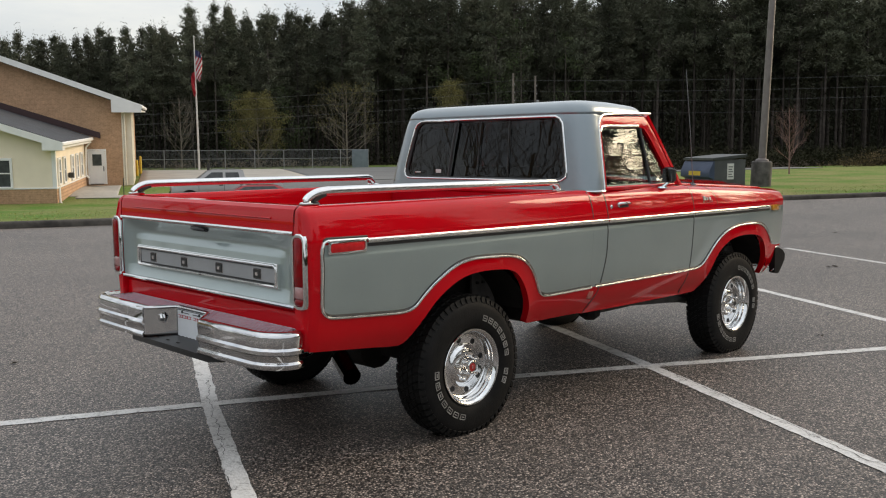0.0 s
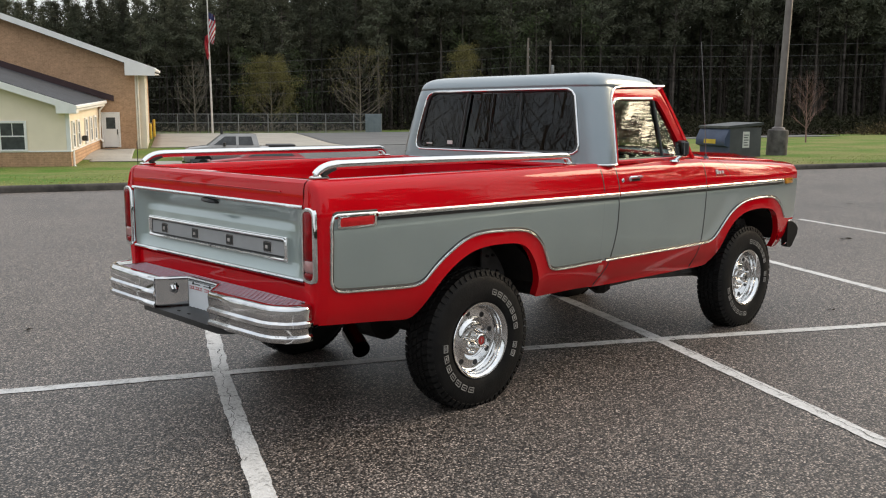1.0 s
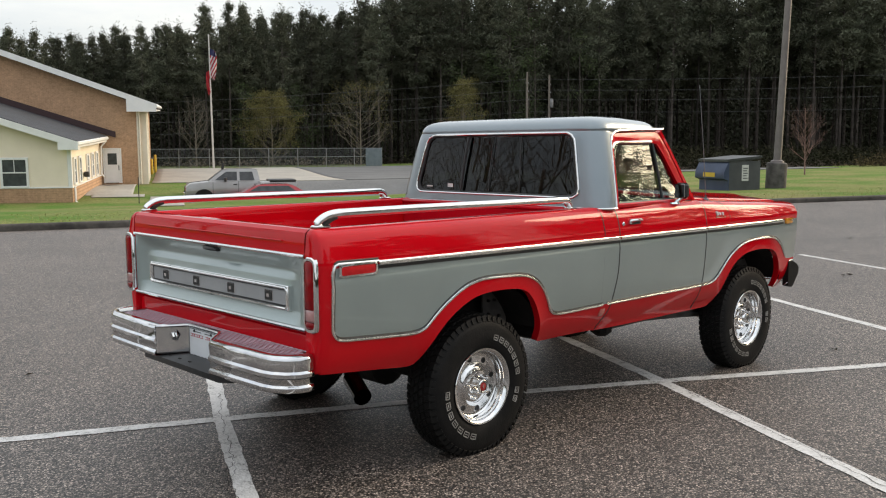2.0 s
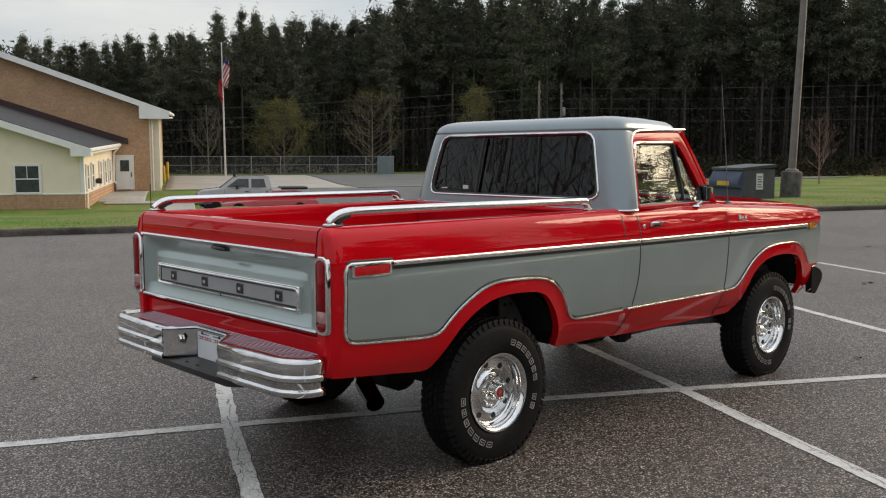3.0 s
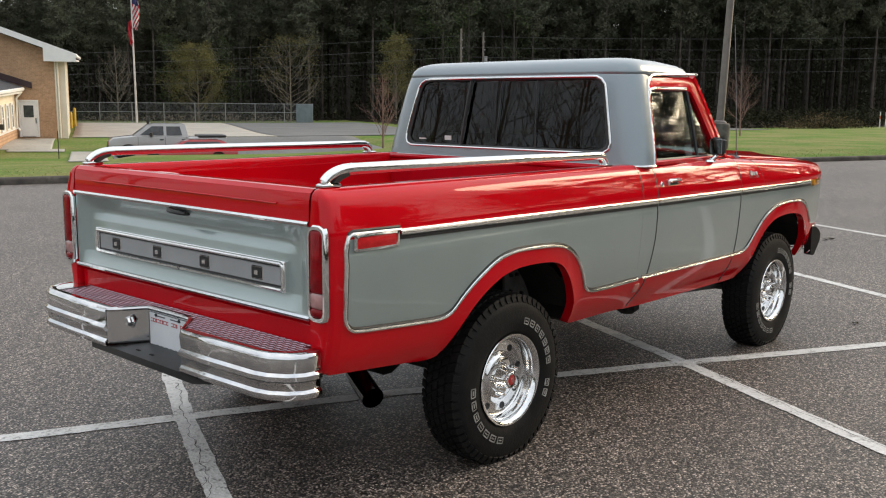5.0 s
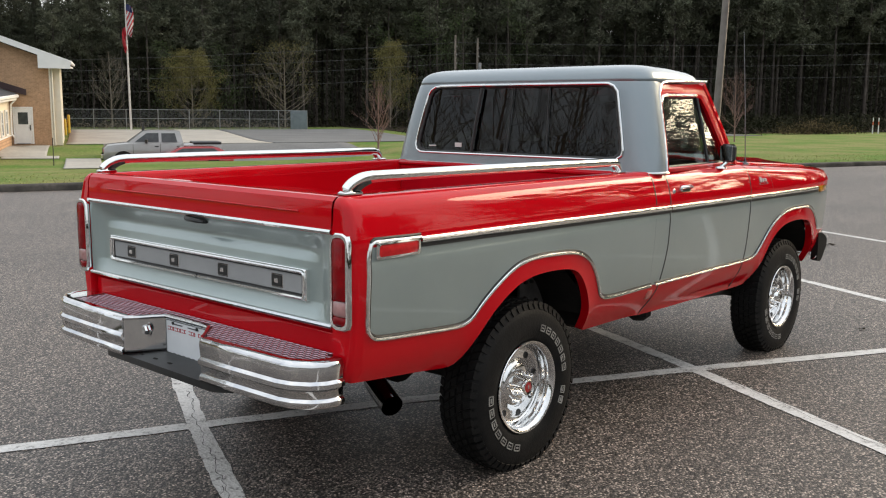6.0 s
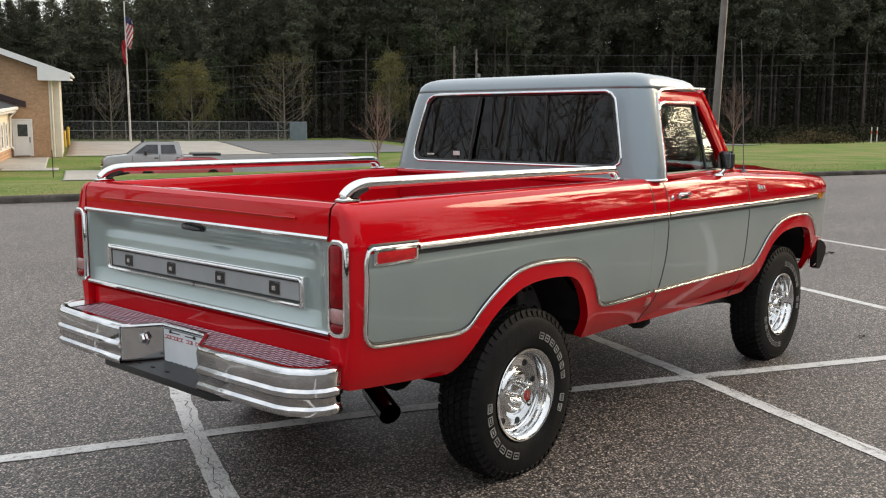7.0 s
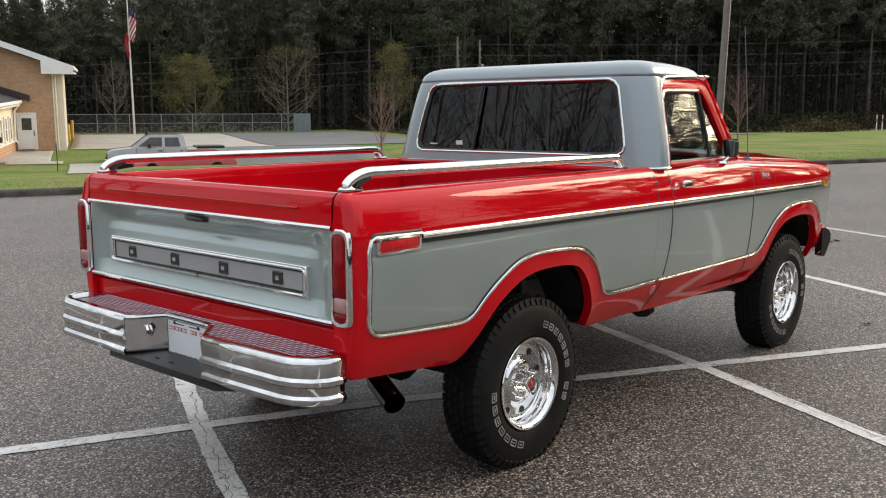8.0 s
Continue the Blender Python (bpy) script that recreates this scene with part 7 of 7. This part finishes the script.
part("crowns", g, M_NEEDLE, woods, "", 0, False, "stuff")

# a far ridge of closed woods behind everything, inner shade put into its colour
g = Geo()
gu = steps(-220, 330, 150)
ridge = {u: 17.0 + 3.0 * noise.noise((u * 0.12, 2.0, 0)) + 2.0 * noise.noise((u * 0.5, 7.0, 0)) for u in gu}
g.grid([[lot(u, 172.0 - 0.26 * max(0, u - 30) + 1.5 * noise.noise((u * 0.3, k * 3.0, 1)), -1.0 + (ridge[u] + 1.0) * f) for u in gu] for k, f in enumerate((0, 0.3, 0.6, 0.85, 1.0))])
tagged(new("backdrop", build("backdrop", g, material("shaded_deep_woods", (0.032, 0.035, 0.024), (0.042, 0.042, 0.030), 0.3, 0.95, fine=(2.0, 0.4)))), "far wall of closed pine woods, inner shade in its dark colour", "woods", kind="structure")

# young green trees among the pines
for k, (u, v, h) in enumerate(((32.5, 88.0, 13.0), (36.0, 87.5, 14.0), (29.5, 90.0, 10.0), (12.5, 92.5, 7.5), (40.5, 86, 13.0), (7.0, 92.0, 8.0), (34.2, 89, 11.0))):
    rn = random.Random(60 + k)
    g1, g2, tips = Geo(), Geo(), []
    for j in range(7):
        z = h * (0.15 + 0.12 * j)
        a = rn.uniform(0, 6.28)
        limb(g1, Vector((0, 0, z)), Vector((math.cos(a), math.sin(a), 0.6)).normalized(), h * 0.16, 0.03, 1, rn, 0.7, 0, tips)
    g1.tube([(0, 0, 0), (0.1, 0.05, h * 0.5), (0, 0.1, h)], [0.09, 0.06, 0.015], 6, caps=False)
    for p, d in tips:
        leaf_cluster(g2, p, 1.1, 46, 0.10, rn)
    tr = thing("young_tree", at_lot(u, v, height(u, v), 0), "slender young tree with fresh green leaves", "tree", "young green trees")
    part("trunk", g1, M_BARK, tr, "", 60, False)
    part("crown", g2, M_MIDLEAF, tr, "", 0, False)


def yard_tree(name, u, v, h, width, seed, twig, leaf, label, n_limbs=16, depth=2, leafy=0, low=0.18, upward=0.9, trunk_r=0.09):
    """A small deciduous tree: trunk, fine limbs and, if leafy, a haze of new leaves."""
    rn = random.Random(seed)
    g1, g2, tips = Geo(), Geo(), []
    top = Vector((rn.uniform(-0.1, 0.1), rn.uniform(-0.1, 0.1), h))
    g1.tube([(0, 0, 0), top * 0.3, top * 0.65, top], [trunk_r, trunk_r * 0.75, trunk_r * 0.4, 0.01], 7, caps=False)
    for j in range(n_limbs):
        t = low + (0.92 - low) * j / n_limbs
        a = j * 2.4 + rn.uniform(-0.4, 0.4)
        w = width * (0.35 + 0.65 * math.sin(math.pi * min(1.0, 0.25 + 0.75 * (t - low) / (1 - low)))) * (1.05 - 0.55 * t)
        limb(g1, top * t, Vector((math.cos(a), math.sin(a), upward * rn.uniform(0.7, 1.3))).normalized(), w, trunk_r * 0.36 * (1.1 - t), depth, rn, 0.55, 0, tips, 0.25)
    tr = thing(name, at_lot(u, v, height(u, v) - 0.05), label, "tree")
    part("trunk", g1, twig, tr, "", 60, False)
    if leafy:
        for p, d in tips:
            leaf_cluster(g2, p, 0.55, leafy, 0.065, rn)
        part("crown", g2, leaf, tr, "", 0, False)


yard_tree("bare_tree", 1.2, 90.0, 7.2, 2.2, 31, M_TWIG, None, "bare grey-brown tree behind the fence", 30, 3, 0, 0.15, 0.9, 0.085)
yard_tree("budding_tree", 8.7, 90.5, 7.3, 2.7, 32, M_TWIG, M_NEWLEAF, "rounded tree with hazy yellow-green new leaves behind the fence", 44, 2, 34, 0.03, 0.7, 0.07)
yard_tree("bare_tree", 17.6, 89.5, 8.4, 3.4, 33, M_TWIG, M_NEWLEAF, "bare spreading tree behind the fence", 34, 3, 2, 0.10, 0.5, 0.10)
yard_tree("budding_tree", 27.6, 86.0, 8.4, 2.4, 34, M_TWIG, M_NEWLEAF, "tree with thin yellow-green new leaves before the woods", 34, 2, 26, 0.08, 0.9, 0.07)
yard_tree("bare_tree", 12.62, 41.3, 4.3, 1.25, 35, M_REDTWIG, None, "small bare upright tree with reddish twigs on the lawn", 26, 3, 0, 0.24, 1.5, 0.065)
yard_tree("bare_tree", 32.3, 38.2, 3.7, 1.35, 36, M_REDTWIG, None, "small bare tree with reddish twigs on the lawn", 30, 3, 0, 0.2, 1.1, 0.045)
# bare trees round the lot behind the camera, seen in the glass and paint
for k, (u, v, h) in enumerate(((25, 2, 13), (29, -3, 15), (31, 7, 15), (27, 9, 12), (25, 6, 10), (26, 13, 13), (30, 11, 14), (24, 17, 11),  (27, -11, 14), (24, -5, 13), (33, -6, 15), (36, -2, 16), (22, -8, 12),  (-22, 3, 12), (-26, 9, 13), (-20, 12, 10), (-30, 0, 13), (-24, 6, 13), (-19, -1, 10), (-28, 4, 14), (-33, 12, 14), (-23, 15, 11))):
    yard_tree("bare_tree", u, v, h, 4.2, 70 + k, M_TWIG, None, "large bare tree at the edge of the lot", 28, 3, 0, 0.2, 0.9, 0.11)

# unseen tall pines towards the low sun, added to screen its reflection in the paint
for k in range(35):
    uu, v = rnd.uniform(27, 42), (-39 + 1.6 * k if k < 20 else -5.0 + 1.7 * (k - 20)) + rnd.uniform(-0.8, 0.8)
    tmesh, cmesh = PINES[k % 5]
    tree = thing("pine_tree", at_lot(uu, v, -0.05, rnd.uniform(0, 360)) @ Matrix.Diagonal((0.95, 0.95, 0.80 if k < 20 else 0.70, 1)), "unseen dark pine with a bare trunk, added beside the lot as a screen", "tree", "pines beside the lot")
    for nm, me in (("trunk", tmesh), ("crown", cmesh)):
        o = new(nm, me)
        o.parent = tree

# unseen young evergreens under the tall pines, added to darken the door glass reflection
rn = random.Random(15)
g1, g2 = Geo(), Geo()
g1.tube([(0, 0, 0), (0.03, 0.02, 3.4), (0, 0, 6.6)], [0.10, 0.06, 0.01], 6, caps=False)
z = 0.4
while z < 6.7:
    reach = 1.75 * (1 - z / 7.0) ** 0.7 * min(1.0, 0.55 + z)
    for _ in range(5):
        a = rn.uniform(0, 6.28)
        e = Vector((math.cos(a) * reach, math.sin(a) * reach, z + 0.25 * reach))
        g1.tube([(0, 0, z), e], [0.02, 0.006], 3, caps=False)
        for f in (0.4, 0.75, 1.0):
            leaf_cluster(g2, Vector((0, 0, z)).lerp(e, f), 0.55, 14, 0.16, rn, 0, 0.7, 0.3)
    z += 0.24
cedar = (build("trunk", g1, M_BARK, 60, False), build("crown", g2, M_NEEDLE, 0, False))
for k in range(16):
    tree = thing("evergreen_tree", at_lot(27.5 + rn.uniform(-1.2, 1.2), -2.6 + 1.05 * k, -0.05, rn.uniform(0, 360)) @ Matrix.Diagonal((1.1, 1.1, rn.uniform(0.52, 0.80), 1)), "dense dark young evergreen added out of view to darken reflections", "tree", "evergreens beside the lot")
    for nm, me in zip(("trunk", "crown"), cedar):
        o = new(nm, me)
        o.parent = tree

# low woods added behind the camera, unseen, to darken the reflected horizon
g, gt = Geo(), Geo()
for ring in range(3):
    for k in range(150):
        rr = 62 + ring * 7 + rnd.uniform(-2.5, 2.5)
        u, v = rr * math.cos(radians(-200 + 1.45 * k + rnd.uniform(-0.6, 0.6))), rr * math.sin(radians(-200 + 1.45 * k))
        if v > 8 and abs(u) < 45:
            continue
        h = rnd.uniform(4.0, 6.5)
        p = Vector(lot(u, v, -0.1))
        gt.tube([p, p + Vector((0, 0, h))], [0.2, 0.05], 5, caps=False)
        for j in range(8):
            z = h * (0.15 + 0.85 * j / 7)
            for _ in range(2):
                leaf_cluster(g, p + Vector((rnd.uniform(-1.8, 1.8), rnd.uniform(-1.8, 1.8), z)), 1.5, 10, 0.6, rnd)
ring_woods = thing("far_woods", pose(0, 0, 0), "unseen dark line of woods added round the rest of the lot", "woods", kind="stuff")
part("trunks", gt, M_BARK, ring_woods, "", 0, False, "stuff")
part("crowns", g, M_NEEDLE, ring_woods, "", 0, False, "stuff")

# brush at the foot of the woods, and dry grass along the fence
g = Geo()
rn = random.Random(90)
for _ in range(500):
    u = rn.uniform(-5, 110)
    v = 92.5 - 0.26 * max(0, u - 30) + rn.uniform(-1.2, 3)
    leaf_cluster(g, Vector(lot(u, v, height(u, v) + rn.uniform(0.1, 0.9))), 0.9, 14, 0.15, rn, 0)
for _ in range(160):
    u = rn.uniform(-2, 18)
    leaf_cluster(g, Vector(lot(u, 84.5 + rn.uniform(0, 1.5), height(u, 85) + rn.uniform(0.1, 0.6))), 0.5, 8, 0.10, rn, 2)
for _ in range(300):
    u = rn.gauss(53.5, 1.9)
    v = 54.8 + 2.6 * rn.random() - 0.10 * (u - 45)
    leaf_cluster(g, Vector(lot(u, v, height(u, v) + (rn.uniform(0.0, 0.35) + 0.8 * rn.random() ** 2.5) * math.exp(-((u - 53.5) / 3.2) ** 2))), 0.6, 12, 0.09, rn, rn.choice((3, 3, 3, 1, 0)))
# dark clusters over the open straw stand for the shade under the canopy
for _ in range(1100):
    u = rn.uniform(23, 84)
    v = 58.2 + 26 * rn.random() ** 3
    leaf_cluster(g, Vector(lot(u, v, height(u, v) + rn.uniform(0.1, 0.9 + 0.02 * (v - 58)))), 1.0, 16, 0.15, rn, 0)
tagged(new("brush", build("brush", g, [M_SHRUB, M_LITTER, M_TWIG, material("dry_brush", (0.125, 0.092, 0.050), (0.075, 0.062, 0.030), 0.8, 0.95, spec=0.05)], 0, False)), "low brown and green brush at the foot of the woods, green darkened as in shade", "brush", kind="stuff")
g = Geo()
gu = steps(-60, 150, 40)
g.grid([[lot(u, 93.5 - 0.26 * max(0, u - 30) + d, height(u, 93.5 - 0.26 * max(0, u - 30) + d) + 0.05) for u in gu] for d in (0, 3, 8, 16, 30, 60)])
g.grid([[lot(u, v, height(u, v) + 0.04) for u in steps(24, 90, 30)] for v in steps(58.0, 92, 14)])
tagged(new("forest_floor", build("forest_floor", g, M_LITTER)), "brown pine straw under the trees, darkened for the canopy's shade", "forest floor", kind="structure")

# two marker stakes far off on the lawn
for u, v in ((58.95, 54.6), (59.35, 54.4)):
    g = Geo()
    g.cbox(-0.035, 0.035, -0.035, 0.035, -0.1, 1.3, 0.01)
    g.cbox(-0.037, 0.037, -0.037, 0.037, 0.7, 1.0, 0.01, 1)
    o = new("marker_stake", build("marker_stake", g, [M_LABEL, M_ORANGE]))
    o.matrix_basis = at_lot(u, v, height(u, v))
    tagged(o, "slim white and orange marker stake on the lawn", "stake", "marker stakes")

# thin sign stake on the lawn before the house
g = Geo()
g.tube([(0, 0, -0.1), (0, 0, 1.25)], 0.022, 6)
o = new("lawn_stake", build("lawn_stake", g, M_BLACK))
o.matrix_basis = at_lot(-2.75, 41.0, height(-2.75, 41.0))
tagged(o, "thin dark stake standing in the lawn", "stake")

# grass tufts along the kerb
g = Geo()
rn = random.Random(77)
for _ in range(5000):
    u = rn.uniform(-8, 30)
    d = rn.uniform(0.0, 1.0) ** 1.6 * 4
    v = kerb_v(u) + 0.03 + d
    z = height(u, v)
    x, y, _z = lot(u, v)
    a = rn.uniform(0, 6.28)
    hgt, w = rn.uniform(0.010, 0.030), 0.014
    k = len(g.v)
    dx, dy = math.cos(a) * w, math.sin(a) * w
    g.v += [(x - dx, y - dy, z), (x + dx, y + dy, z), (x + rn.uniform(-0.03, 0.03), y + rn.uniform(-0.03, 0.03), z + hgt)]
    g.f.append((k, k + 1, k + 2))
    g.m.append(1 if rn.random() < 0.75 - 0.22 * d else 0)
tagged(new("grass_tufts", build("grass_tufts", g, [M_BLADE, M_DRYBLADE], 0, False)), "short tufts of lawn grass behind the kerb", "grass", kind="stuff")
